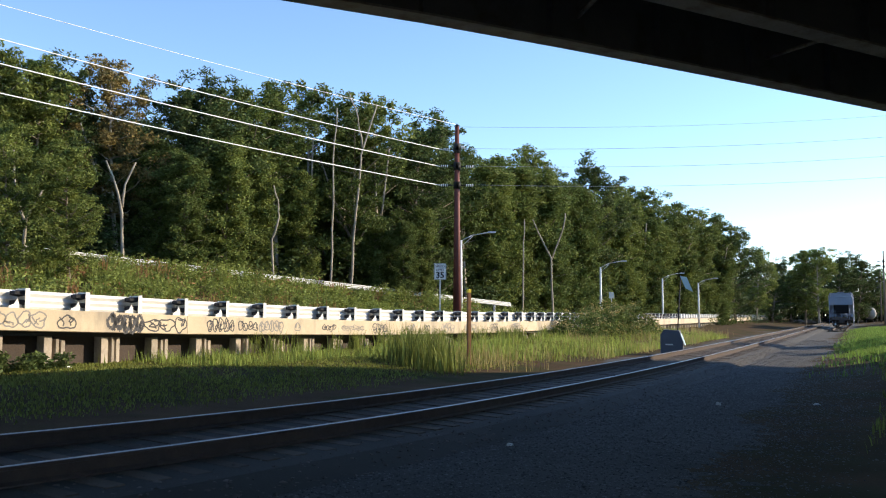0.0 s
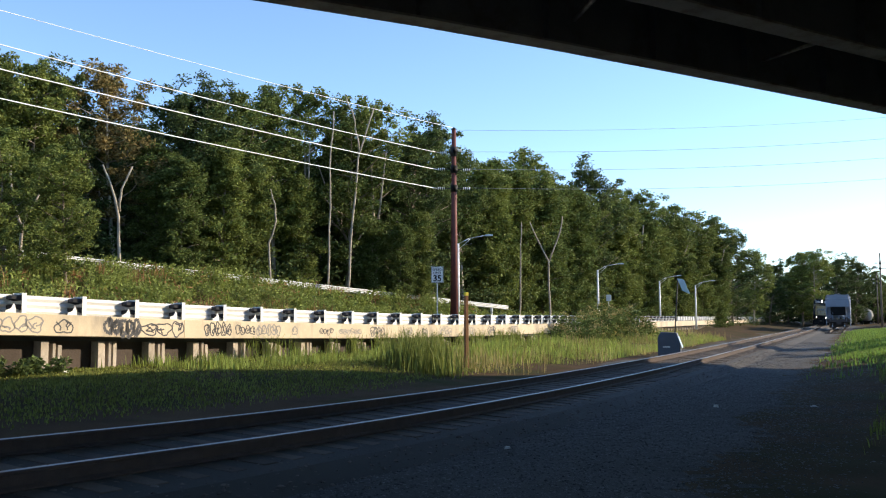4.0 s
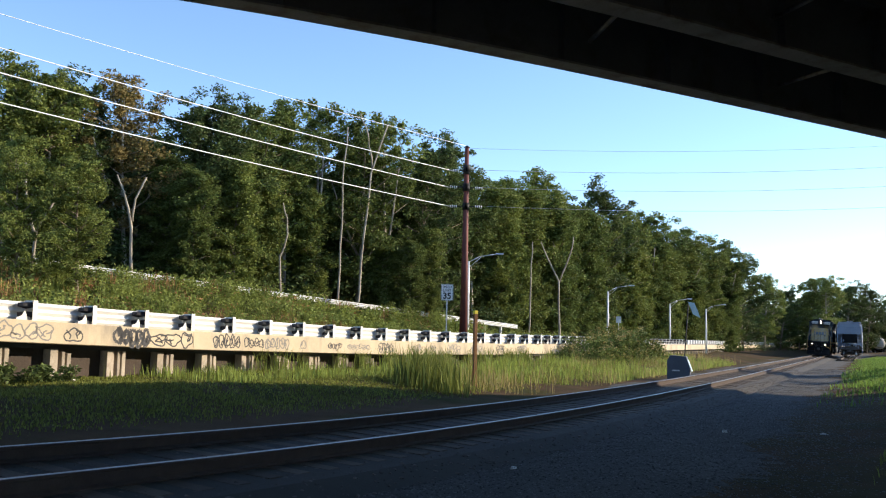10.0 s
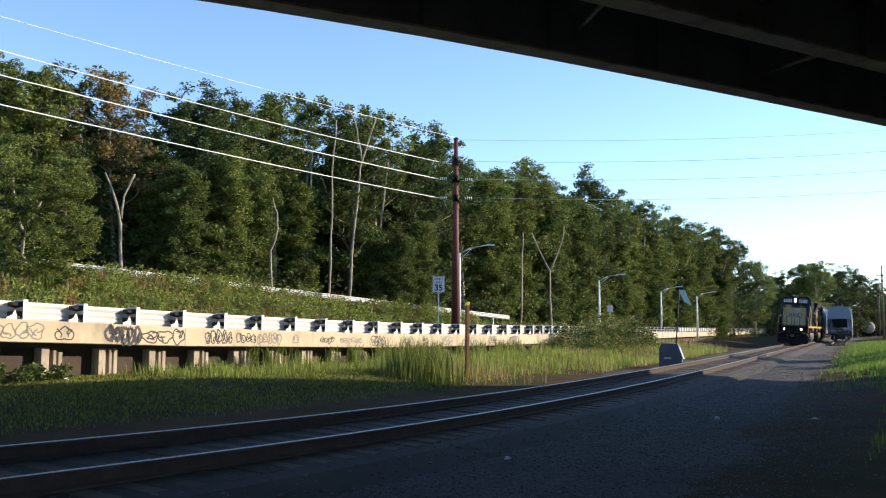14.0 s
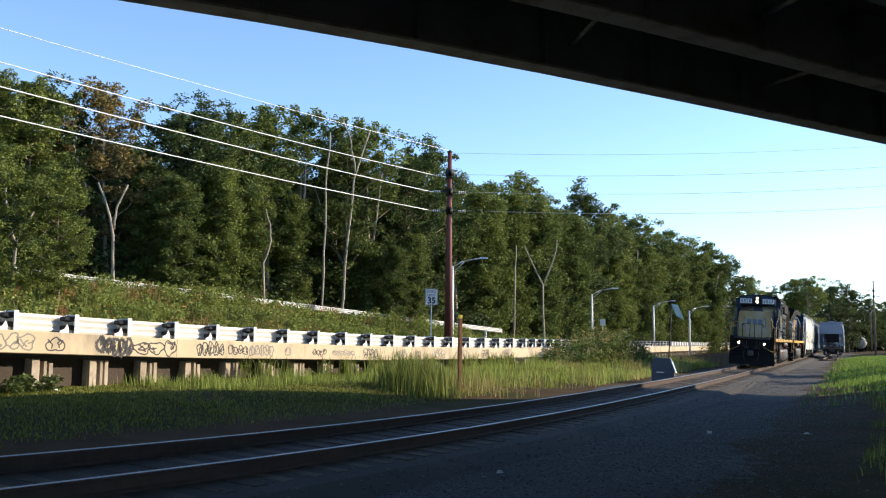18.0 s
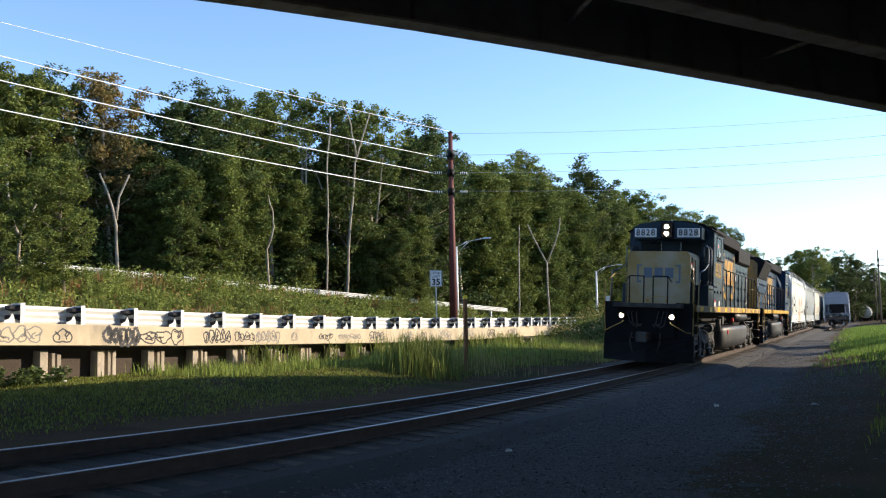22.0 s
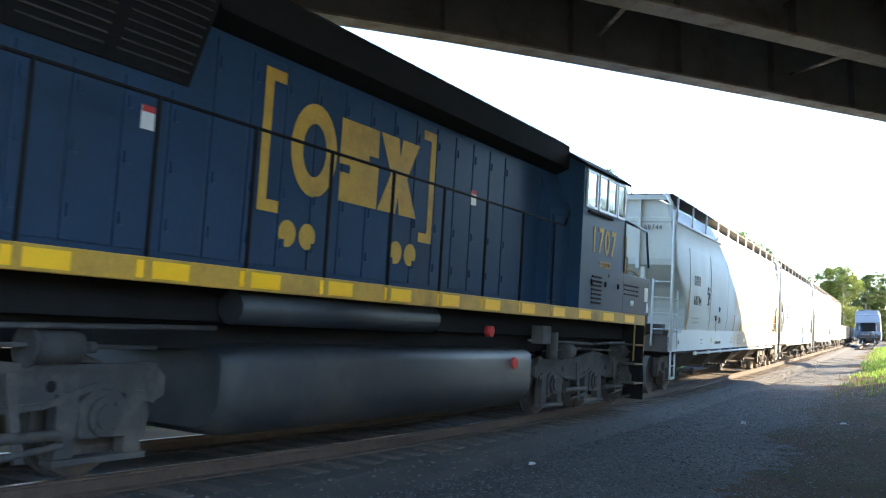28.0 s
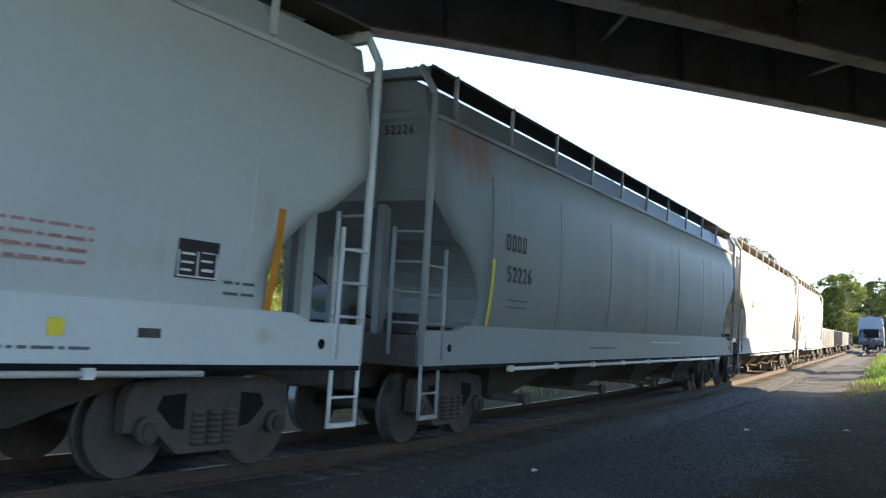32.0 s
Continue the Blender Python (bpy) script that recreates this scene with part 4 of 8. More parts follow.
def locomotive(spec):
    """Six-axle road-switcher diesel. Distances n run from the cab end; d turns the unit round."""
    L, d, paint = spec["length"], spec["turn"], spec["paint"]
    loco = empty("locomotive")
    Y = lambda n: d * (n - L / 2)

    def nbox(bm, x0, x1, n0, n1, z0, z1, bevel=0.0, mi=0):
        y0, y1 = sorted((Y(n0), Y(n1)))
        return box(bm, x0, x1, y0, y1, z0, z1, bevel, mi)

    def sbox(bm, s, xa, xb, n0, n1, z0, z1, bevel=0.0):
        x0, x1 = sorted((s * xa, s * xb))
        return nbox(bm, x0, x1, n0, n1, z0, z1, bevel)

    def profile_n(bm, pts, n0, n1):
        y0, y1 = sorted((Y(n0), Y(n1)))
        extrude_profile(bm, pts, y0, y1, axis="y")

    SILL0, SILL1 = 1.70, 1.91
    c0, c1 = spec["cab"]
    # frame, walkway, sill stripes
    bm = bmesh.new()
    nbox(bm, -1.44, 1.44, 0.35, L - 0.35, SILL0 + 0.02, SILL1 - 0.03)
    part("walkway", bm, SOOT, loco, "black walkway deck")
    bm = bmesh.new()
    profile_n(bm, [(-1.05, SILL0 + 0.015), (-1.05, 1.38), (-0.8, 1.36), (-0.8, 1.1), (0.8, 1.1), (0.8, 1.36), (1.05, 1.38), (1.05, SILL0 + 0.015)], 0.6, L - 0.6)
    part("underframe", fix(bm), SOOT, loco, "black underframe")
    for s in (-1, 1):
        bm = bmesh.new()
        sbox(bm, s, 1.40, 1.50, 0.45, L - 0.45, SILL0, SILL1, 0.01)
        part("side_sill", bm, DIRTY_GOLD if spec["lit"] else GOLD, loco, "faded gold side sill")
        n = 1.2
        while n < L - 1.2:
            bm = bmesh.new()
            sbox(bm, s, 1.50, 1.506, n, n + 0.62, SILL0 + 0.03, SILL1 - 0.03)
            part("reflector", bm, REFLECTOR, loco, "bright yellow reflector strip")
            n += 1.95 if spec["lit"] else 1.28
    # cab
    bm = bmesh.new()
    body = [(-1.5, SILL1), (1.5, SILL1), (1.5, 4.46), (1.12, 4.70), (0.5, 4.80), (-0.5, 4.80), (-1.12, 4.70), (-1.5, 4.46)]
    profile_n(bm, body, c0, c1)
    cab = part("cab", fix(bm), paint, loco, "dark blue cab")
    bm = bmesh.new()
    roof = [(1.55, 4.45), (1.59, 4.48), (1.15, 4.75), (0.5, 4.86), (-0.5, 4.86), (-1.15, 4.75), (-1.59, 4.48), (-1.55, 4.45), (-1.1, 4.68), (-0.5, 4.79), (0.5, 4.79), (1.1, 4.68)]
    profile_n(bm, roof, c0 - 0.06, c1 + 0.06)
    part("cab_roof", fix(bm), SOOT, cab, "sooty black cab roof")
    for s in (-1, 1):
        w0, w1 = c0 + 0.42 * (c1 - c0), c1 - 0.22 * (c1 - c0)
        W0, W1 = spec["window_z"]
        for a, b in spec["windows"]:
            bm = bmesh.new()
            sbox(bm, s, 1.495, 1.505, a, b, W0, W1)
            part("side_window", bm, WINDOW_GLASS, cab, "dark cab window")
            bm = bmesh.new()
            for args in ((a - 0.05, a, W0 - 0.04, W1 + 0.04), (b, b + 0.05, W0 - 0.04, W1 + 0.04), (a, b, W0 - 0.05, W0), (a, b, W1, W1 + 0.04)):
                sbox(bm, s, 1.49, 1.525, *args)
            part("window_frame", bm, spec["frames"], cab)
        bm = bmesh.new()
        sbox(bm, s, 1.50, 1.56, w0 - 0.1, w1 + 0.3, W0 - 0.14, W0 - 0.09, 0.01)
        part("arm_rest", bm, SOOT, cab)
        bm = bmesh.new()
        sbox(bm, s, 1.50, 1.515, c0 + 0.15, c0 + 0.9, 2.56, 2.61)
        part("grab_recess", bm, SOOT if spec["lit"] else paint, cab)
        digits(spec["number"], spec["number_size"], spec["number_paint"], cab, side_word(s * 1.503, Y(spec["number_at"]), spec["number_z"]), "gold digit of the road number", bold=0.016, squeeze=0.86)
        bm = bmesh.new()
        sbox(bm, s, 1.50, 1.508, spec["number_at"] - 0.35, spec["number_at"] + 0.35, spec["number_z"] - 0.46, spec["number_z"] - 0.39)
        if spec["lit"]:
            part("class_mark", bm, FAINT_GOLD, cab, "small illegible gold lettering")
        else:
            bm.free()
            lettering("SD40E3", 0.15, GOLD, "class_mark", cab, side_word(s * 1.503, Y(spec["number_at"] - 0.1), spec["number_z"] - 0.41), label="small gold class lettering", squeeze=1.35)
        for n in np.arange(c0 + 0.3, c1 - 0.2, 0.75):
            bm = bmesh.new()
            sbox(bm, s, 1.50, 1.53, n, n + 0.06, 2.36, 2.46, 0.008)
            part("latch", bm, SOOT, cab)
        bm = bmesh.new()
        for k in range(7):
            sbox(bm, s, 1.50, 1.52, spec["louvre"], spec["louvre"] + 0.5, 2.02 + 0.08 * k, 2.055 + 0.08 * k)
        if spec["lit"]:
            bm.free()
        else:
            part("louvre", bm, SOOT, cab, "dark louvred vent")
    # cab front: windows, number boards, lamp housing
    f0 = c0 - 0.005 - spec["brow"]
    if spec["brow"]:
        bm = bmesh.new()
        profile_n(bm, [(-1.2, 4.17), (1.2, 4.17), (1.2, 4.56), (1.0, 4.68), (0.5, 4.77), (-0.5, 4.77), (-1.0, 4.68), (-1.2, 4.56)], f0, c0)
        part("brow", fix(bm), paint, cab, "dark blue box over the windscreens with number boards")
    for x0, x1 in ((-1.16, -0.34), (0.34, 1.16)):
        bm = bmesh.new()
        nbox(bm, x0, x1, c0 - 0.015, c0 + 0.015, 3.68, 4.11, 0.02)
        part("windscreen", bm, WINDOW_GLASS, cab, "dark windscreen")
        bm = bmesh.new()
        nbox(bm, x0 + 0.02, x1 - 0.02, f0 - 0.07, f0, 4.22, 4.53, 0.02)
        nb = part("number_board", bm, STICKER, cab, "white number board")
        word = Matrix(((d, 0, 0, (x0 + x1) / 2), (0, 0, -d, Y(f0 - 0.078)), (0, 1, 0, 4.375), (0, 0, 0, 1)))
        digits(spec["number"], 0.30, BLACK, nb, word, "black digit", bold=0.004, squeeze=0.95)
    bm = bmesh.new()
    nbox(bm, -0.22, 0.22, f0 - 0.12, f0, 4.18, 4.74, 0.03)
    hl = part("headlight_housing", bm, SOOT, cab)
    for z in (4.34, 4.58):
        bm = bmesh.new()
        tube(bm, (0, Y(f0 - 0.12), z), (0, Y(f0 - 0.15), z), 0.075, 16)
        part("headlight", bm, LAMP_ON if spec["lit"] else LAMP_OFF, hl, "lit headlight" if spec["lit"] else "")
    # nose
    n0, n1, nz = spec["nose"]
    bm = bmesh.new()
    nw = 1.06 if spec["lit"] else 0.92
    outline = [(-nw, SILL1), (nw, SILL1), (nw, nz - 0.12), (nw - 0.12, nz), (0.12 - nw, nz), (-nw, nz - 0.12)]
    profile_n(bm, outline, n0 + 0.02, n1)
    nose = part("nose", fix(bm), paint, loco, "dark blue low nose")
    bm = bmesh.new()
    profile_n(bm, outline, n0, n0 + 0.02)
    part("nose_front", fix(bm), NOSE_GOLD, nose, "chalky gold nose front")
    if spec["lit"]:
        for k in range(3):
            bm = bmesh.new()
            nbox(bm, -0.5 + 0.36 * k, -0.22 + 0.36 * k, n0 - 0.005, n0, 2.78, 3.12)
            part("nose_emblem", bm, LOGO_BLUE, nose, "faded blue emblem shape")
        for s in (-1, 1):
            bm = bmesh.new()
            x0, x1 = sorted((s * 0.68, s * 0.74))
            nbox(bm, x0, x1, n0 - 0.005, n0, 2.62, 3.22)
            x0, x1 = sorted((s * 0.58, s * 0.68))
            for zz in (2.62, 3.16):
                nbox(bm, x0, x1, n0 - 0.005, n0, zz, zz + 0.06)
            part("nose_bracket", bm, LOGO_BLUE, nose)
        bm = bmesh.new()
        nbox(bm, -0.62, 0.62, n0 - 0.012, n0, 2.16, 2.17)
        nbox(bm, -0.62, 0.62, n0 - 0.012, n0, 2.50, 2.505)
        for x in (-0.4, 0.25):
            nbox(bm, x, x + 0.1, n0 - 0.03, n0, 1.98, 2.08, 0.01)
        part("nose_seam", bm, GOLD, nose)
    for s in (-1, 1):
        bm = bmesh.new()
        sbox(bm, s, nw, nw + 0.015, n0 + 0.28, n0 + 0.9, 1.95, nz - 0.25, 0.008)
        # the lead unit's sooty black paints in the shade of the door recess
        part("nose_door", bm, SOOT if spec["lit"] else paint, nose, "access door with its recess's shade painted black" if spec["lit"] else "blue access door")
        bm = bmesh.new()
        pipe(bm, [(s * (nw + 0.07), Y(n0 + 0.12), 1.9), (s * (nw + 0.07), Y(n0 + 0.12), nz - 0.6), (s * (nw + 0.01), Y(n0 + 0.12), nz - 0.55)], 0.018, 6)
        part("nose_grab", bm, PALE_HAND, nose)
    # long hood
    h1 = spec["hood_end"]
    bm = bmesh.new()
    profile_n(bm, [(-0.95, SILL1), (0.95, SILL1), (0.95, 4.42), (0.72, 4.62), (-0.72, 4.62), (-0.95, 4.42)], c1, h1 - 0.02)
    hood = part("hood", fix(bm), paint, loco, "dark blue long hood")
    bm = bmesh.new()
    profile_n(bm, [(-0.95, SILL1), (0.95, SILL1), (0.95, 4.42), (0.72, 4.62), (-0.72, 4.62), (-0.95, 4.42)], h1 - 0.02, h1)
    hood_end = part("hood_end", fix(bm), spec["end_paint"], hood, "stained gold hood end")
    bm = bmesh.new()
    for x in (-0.16, 0.08):
        tube(bm, (x, Y(h1), 4.18), (x, Y(h1 + 0.07), 4.18), 0.10, 14)
    part("rear_headlight", bm, LAMP_OFF, hood_end, "unlit twin headlight")
    bm = bmesh.new()
    nbox(bm, -0.22, 0.1, h1, h1 + 0.03, 3.5, 3.85, 0.01)
    part("end_hatch", bm, SOOT, hood_end)
    for z in np.arange(2.0, 4.2, 0.33):
        bm = bmesh.new()
        pipe(bm, [(-0.82, Y(h1), z), (-0.82, Y(h1 + 0.07), z), (-0.52, Y(h1 + 0.07), z), (-0.52, Y(h1), z)], 0.014, 5)
        part("end_rung", bm, spec["end_paint"], hood_end)
    # overhanging upper bodies: dynamic brake and radiator
    o0, o1 = spec["overhang"]
    bm = bmesh.new()
    profile_n(bm, [(-0.97, 4.30), (0.97, 4.30), (1.22, 4.40), (1.22, 4.80), (1.06, 4.90), (-1.06, 4.90), (-1.22, 4.80), (-1.22, 4.40)], o0, o1)
    part("brake_housing", fix(bm), SOOT, hood, "sooty black brake resistor housing")
    r0, r1 = spec["radiator"]
    bm = bmesh.new()
    profile_n(bm, [(-0.97, 3.62), (0.97, 3.62), (1.36, 4.52), (1.30, 4.62), (0.95, 4.78), (-0.95, 4.78), (-1.30, 4.62), (-1.36, 4.52)] if spec["flared"] else
              [(-1.0, 3.90), (1.0, 3.90), (1.14, 3.98), (1.14, 4.60), (0.9, 4.78), (-0.9, 4.78), (-1.14, 4.60), (-1.14, 3.98)], r0, r1)
    rad = part("radiator_housing", fix(bm), SOOT, hood, "sooty black radiator housing")
    for s in (-1, 1):
        for k in range(5):
            n = r0 + (r1 - r0) * (k + 0.5) / 5
            bm = bmesh.new()
            wdt = (r1 - r0) / 5 * 0.86
            if spec["flared"]:
                y0, y1 = sorted((Y(n - wdt / 2), Y(n + wdt / 2)))
                for q in range(9):
                    zz = 3.72 + 0.083 * q
                    xx = s * (1.02 + 0.433 * (zz - 3.72))
                    box(bm, min(xx, xx + s * 0.015), max(xx, xx + s * 0.015), y0, y1, zz, zz + 0.02)
            else:
                for q in range(8):
                    sbox(bm, s, 1.14, 1.155, n - wdt / 2, n + wdt / 2, 4.02 + 0.07 * q, 4.045 + 0.07 * q)
            part("grille", bm, BLACK, rad, "dark slatted radiator grille")
    fans = spec["fans"]
    for n in fans:
        bm = bmesh.new()
        tube(bm, (0, Y(n), 4.7), (0, Y(n), 4.93), 0.66, 24)
        tube(bm, (0, Y(n), 4.93), (0, Y(n), 4.96), 0.58, 24)
        part("roof_fan", bm, SOOT, hood, "round black roof fan")
    bm = bmesh.new()
    nbox(bm, -0.35, 0.35, c1 + 1.6, c1 + 2.5, 4.6, 4.86, 0.05)
    part("exhaust", bm, SOOT, hood)
    # inertial filter behind the cab, door panels along the hood
    for s in (-1, 1):
        bm = bmesh.new()
        x0 = s * 0.95
        loft(bm, [[(x0, Y(c1), 1.95), (s * 1.25, Y(c1), 1.95), (s * 1.25, Y(c1), 3.7), (x0, Y(c1), 4.3)],
                  [(x0, Y(c1 + 0.75), 1.95), (s * 1.18, Y(c1 + 0.75), 1.95), (s * 1.18, Y(c1 + 0.75), 3.6), (x0, Y(c1 + 0.75), 4.2)]], caps=True)
        part("filter_box", fix(bm), paint, hood)
        bm = bmesh.new()
        sbox(bm, s, 1.16, 1.235, c1 + 0.28, c1 + 0.68, 2.0, 3.5)
        part("filter_opening", bm, SOOT if spec["lit"] else paint, hood)
        n = c1 + 1.7
        while n < h1 - 0.5:
            top = (3.55 if spec["flared"] else 3.80) if n > r0 - 0.4 else 4.22
            bm = bmesh.new()
            sbox(bm, s, 0.95, 0.972, n, n + 0.52, 2.0, top, 0.008)
            door = part("hood_door", bm, paint, hood)
            for z in (2.2, 2.75, top - 0.3):
                bm = bmesh.new()
                sbox(bm, s, 0.972, 0.995, n + 0.42, n + 0.48, z, z + 0.11)
                part("door_latch", bm, paint, door)
            n += 0.56
        for n, z in ((h1 - 0.6, 3.2), (h1 - 0.75, 2.1), (o1 + 0.5, 3.1), (c1 + 3.2, 3.3)):
            bm = bmesh.new()
            sbox(bm, s, 0.972, 0.98, n, n + 0.16, z, z + 0.22)
            part("warning_label", bm, STICKER, hood, "small white warning label")
            bm = bmesh.new()
            sbox(bm, s, 0.98, 0.983, n, n + 0.16, z + 0.16, z + 0.22)
            part("label_header", bm, RED, hood)
    if not spec["lit"]:
        for s in (-1, 1):
            bm = bmesh.new()
            sbox(bm, s, 0.93, 1.5, 0.22, c0 - 0.003, SILL1, 2.70, 0.02)
            locker = part("side_locker", bm, paint, nose, "bright blue equipment locker beside the nose")
            bm = bmesh.new()
            for k in range(5):
                for q in range(3):
                    sbox(bm, s, 1.5, 1.508, 1.0 + 0.2 * k, 1.14 + 0.2 * k, 2.28 + 0.09 * q, 2.31 + 0.09 * q)
            part("vent_slots", bm, SOOT, locker)
            for n, z, w, h, m_ in ((0.35, 2.2, 0.24, 0.3, STICKER), (0.30, 1.98, 0.12, 0.2, STICKER), (1.3, 2.08, 0.22, 0.1, STICKER)):
                bm = bmesh.new()
                sbox(bm, s, 1.5, 1.506, n, n + w, z, z + h)
                part("label", bm, m_, locker, "pale maker's label")
            for n, z, w, h, m_ in ((0.45, 2.85, 0.4, 0.22, STICKER), (0.45, 3.07, 0.4, 0.14, RED), (0.42, 3.3, 0.2, 0.16, STICKER), (0.35, 3.5, 0.14, 0.09, STICKER)):
                bm = bmesh.new()
                sbox(bm, s, 0.92, 0.943, n, n + w, z, z + h)
                part("warning_label", bm, m_, nose, "warning label in white and red")
            bm = bmesh.new()
            sbox(bm, s, 0.80, 0.925, n0 - 0.004, n0 + 0.10, 2.72, nz - 0.13)
            part("nose_corner", bm, GOLD, nose, "gold edge of the nose front")
            bm = bmesh.new()
            pipe(bm, [(s * 1.49, Y(2.0), 2.72), (s * 1.49, Y(2.0), 3.75), (s * 1.49, Y(0.55), 3.7), (s * 1.47, Y(0.42), 3.4), (s * 1.47, Y(0.25), 2.95)], 0.028, 6)
            part("locker_rail", bm, paint, nose, "blue handrail over the locker")
    if spec["lit"]:
        for s in (-1, 1):
            # door surround, lockers on the walkway, cab front door and rails
            for a, b, z0, z1 in ((n0 + 0.22, n0 + 0.28, 1.95, nz - 0.22), (n0 + 0.90, n0 + 0.96, 1.95, nz - 0.22), (n0 + 0.22, n0 + 0.96, nz - 0.25, nz - 0.19)):
                bm = bmesh.new()
                sbox(bm, s, nw, nw + 0.04, a, b, z0, z1, 0.006)
                part("door_surround", bm, paint, nose)
            for z in (2.75, 3.05):
                bm = bmesh.new()
                sbox(bm, s, nw + 0.015, nw + 0.02, n0 + 0.45, n0 + 0.62, z, z + 0.09)
                part("door_label", bm, STICKER, nose, "small white label on the door")
            bm = bmesh.new()
            sbox(bm, s, nw + 0.005, 1.50, 2.85, c0 - 0.004, SILL1, 2.60, 0.02)
            locker = part("side_locker", bm, paint, cab, "dark blue locker in front of the cab")
            bm = bmesh.new()
            sbox(bm, s, 1.50, 1.506, 2.95, 3.85, 2.44, 2.50)
            part("locker_slot", bm, SOOT, locker)
            bm = bmesh.new()
            sbox(bm, s, 1.08, 1.46, c0 - 0.03, c0 - 0.004, 2.62, 4.08, 0.01)
            front_door = part("front_door", bm, paint, cab, "narrow dark blue cab door")
            bm = bmesh.new()
            sbox(bm, s, 1.16, 1.38, c0 - 0.045, c0 - 0.03, 3.35, 3.95, 0.02)
            part("door_window", bm, WINDOW_GLASS, front_door, "dark door window")
            for n in (c0 - 0.10, c0 - 0.75):
                bm = bmesh.new()
                pipe(bm, [(s * 1.40, Y(n), 2.60), (s * 1.44, Y(n), 2.75), (s * 1.44, Y(n), 3.85), (s * 1.36, Y(n + 0.05), 3.95)], 0.026, 8)
                part("cab_grab", bm, ALU_DULL, cab, "dull grey grab rail")
            bm = bmesh.new()
            pipe(bm, [(s * 1.44, Y(c0 - 0.75), 3.3), (s * 1.46, Y(2.3), 3.1), (s * 1.46, Y(1.2), 2.95), (s * 1.46, Y(1.1), SILL1)], 0.022, 8)
            part("nose_handrail", bm, ALU_DULL, loco, "dull grey handrail beside the nose")
            bm = bmesh.new()
            sbox(bm, s, 1.50, 1.51, c0 + 1.0, c0 + 1.22, 3.98, 4.10)
            part("cab_decal", bm, STICKER, cab, "small pale decal")
            for k in range(3):
                bm = bmesh.new()
                sbox(bm, s, 1.505, 1.512, c0 + 1.0, c0 + 1.22, 3.99 + 0.04 * k, 4.01 + 0.04 * k)
                part("decal_stripe", bm, RED, cab)
            # a vertical seam and door edges on the cab's side
            for n in (c0 + 0.05, c1 - 0.06):
                bm = bmesh.new()
                sbox(bm, s, 1.50, 1.512, n, n + 0.03, SILL1 + 0.05, 4.4)
                part("cab_seam", bm, paint, cab)
            for z in (2.32,):
                bm = bmesh.new()
                sbox(bm, s, 1.50, 1.508, c0 + 0.1, c1 - 0.1, z, z + 0.02)
                part("cab_seam", bm, paint, cab)
            for n, z, w, h, m_ in ((n0 + 0.08, 3.12, 0.2, 0.12, STICKER), (n0 + 0.08, 3.24, 0.2, 0.06, RED), (c0 - 0.55, 1.92, 0.3, 0.16, STICKER)):
                bm = bmesh.new()
                sbox(bm, s, nw, nw + 0.02, n, n + w, z, z + h)
                part("warning_label", bm, m_, nose, "small warning label in white and red")
            for n, z, w, h, m_ in ((c0 + 0.35, 1.90, 0.28, 0.17, STICKER), (c0 + 0.35, 2.07, 0.28, 0.07, RED), (c0 + 1.45, 1.92, 0.2, 0.2, STICKER), (c0 + 1.5, 3.7, 0.13, 0.14, STICKER)):
                bm = bmesh.new()
                sbox(bm, s, 1.50, 1.506, n, n + w, z, z + h)
                part("cab_label", bm, m_, cab, "small warning label in white and red")
    logo_shapes(hood, Y(spec["emblem"]), 3.38, d, GOLD)
    # handrails
    for s in (-1, 1):
        posts = list(np.arange(c1 + 1.2, L - 1.2, 1.27))
        for n in posts:
            bm = bmesh.new()
            tube(bm, (s * 1.47, Y(n), SILL0), (s * 1.47, Y(n), 3.29 if n < posts[-1] else 2.85), 0.022, 6)
            box(bm, *sorted((s * 1.45, s * 1.51)), Y(n) - 0.04, Y(n) + 0.04, SILL0 + 0.02, SILL0 + 0.2, mi=1)
            part("rail_post", bm, [spec["rail"], GOLD], loco)
        bm = bmesh.new()
        pipe(bm, [(s * 1.30, Y(c1 + 0.15), 3.6), (s * 1.47, Y(c1 + 0.75), 3.29), (s * 1.47, Y(posts[-2]), 3.29), (s * 1.47, Y(L - 1.3), 2.75), (s * 1.47, Y(L - 0.45), 2.55)], 0.02, 6)
        part("handrail", bm, spec["rail"], loco)
        bm = bmesh.new()
        tube(bm, (s * 1.47, Y(posts[-1]), 2.3), (s * 1.47, Y(L - 0.45), 2.2), 0.013, 5)
        part("lower_chain", bm, spec["rail"], loco)
    # both ends: step wells, treads, grab irons, drop plate rails, pilot, coupler
    for end in (0, 1):
        e = lambda n: n if end == 0 else L - n
        for s in (-1, 1):
            bm = bmesh.new()
            sbox(bm, s, 0.86, 1.44, e(0.30), e(0.34), 0.45, SILL1 + 0.05)
            sbox(bm, s, 0.84, 0.88, e(0.30), e(0.95), 0.45, SILL1)
            part("step_well", bm, SOOT, loco)
            for z in (0.46, 0.86, 1.26):
                bm = bmesh.new()
                sbox(bm, s, 0.88, 1.46, e(0.32), e(0.92), z, z + 0.035)
                tread = part("step", bm, RUNNING_GEAR, loco)
                bm = bmesh.new()
                sbox(bm, s, 1.46, 1.468, e(0.32), e(0.92), z, z + 0.035)
                part("step_edge", bm, DIRTY_GOLD, tread, "pale step edge")
            bm = bmesh.new()
            pipe(bm, [(s * 1.42, Y(e(0.28)), 0.95), (s * 1.44, Y(e(0.24)), 1.5), (s * 1.44, Y(e(0.22)), 2.55), (s * 1.2, Y(e(0.5)), 2.85), (s * 0.99, Y(e(1.2)), 2.9)], 0.02, 6)
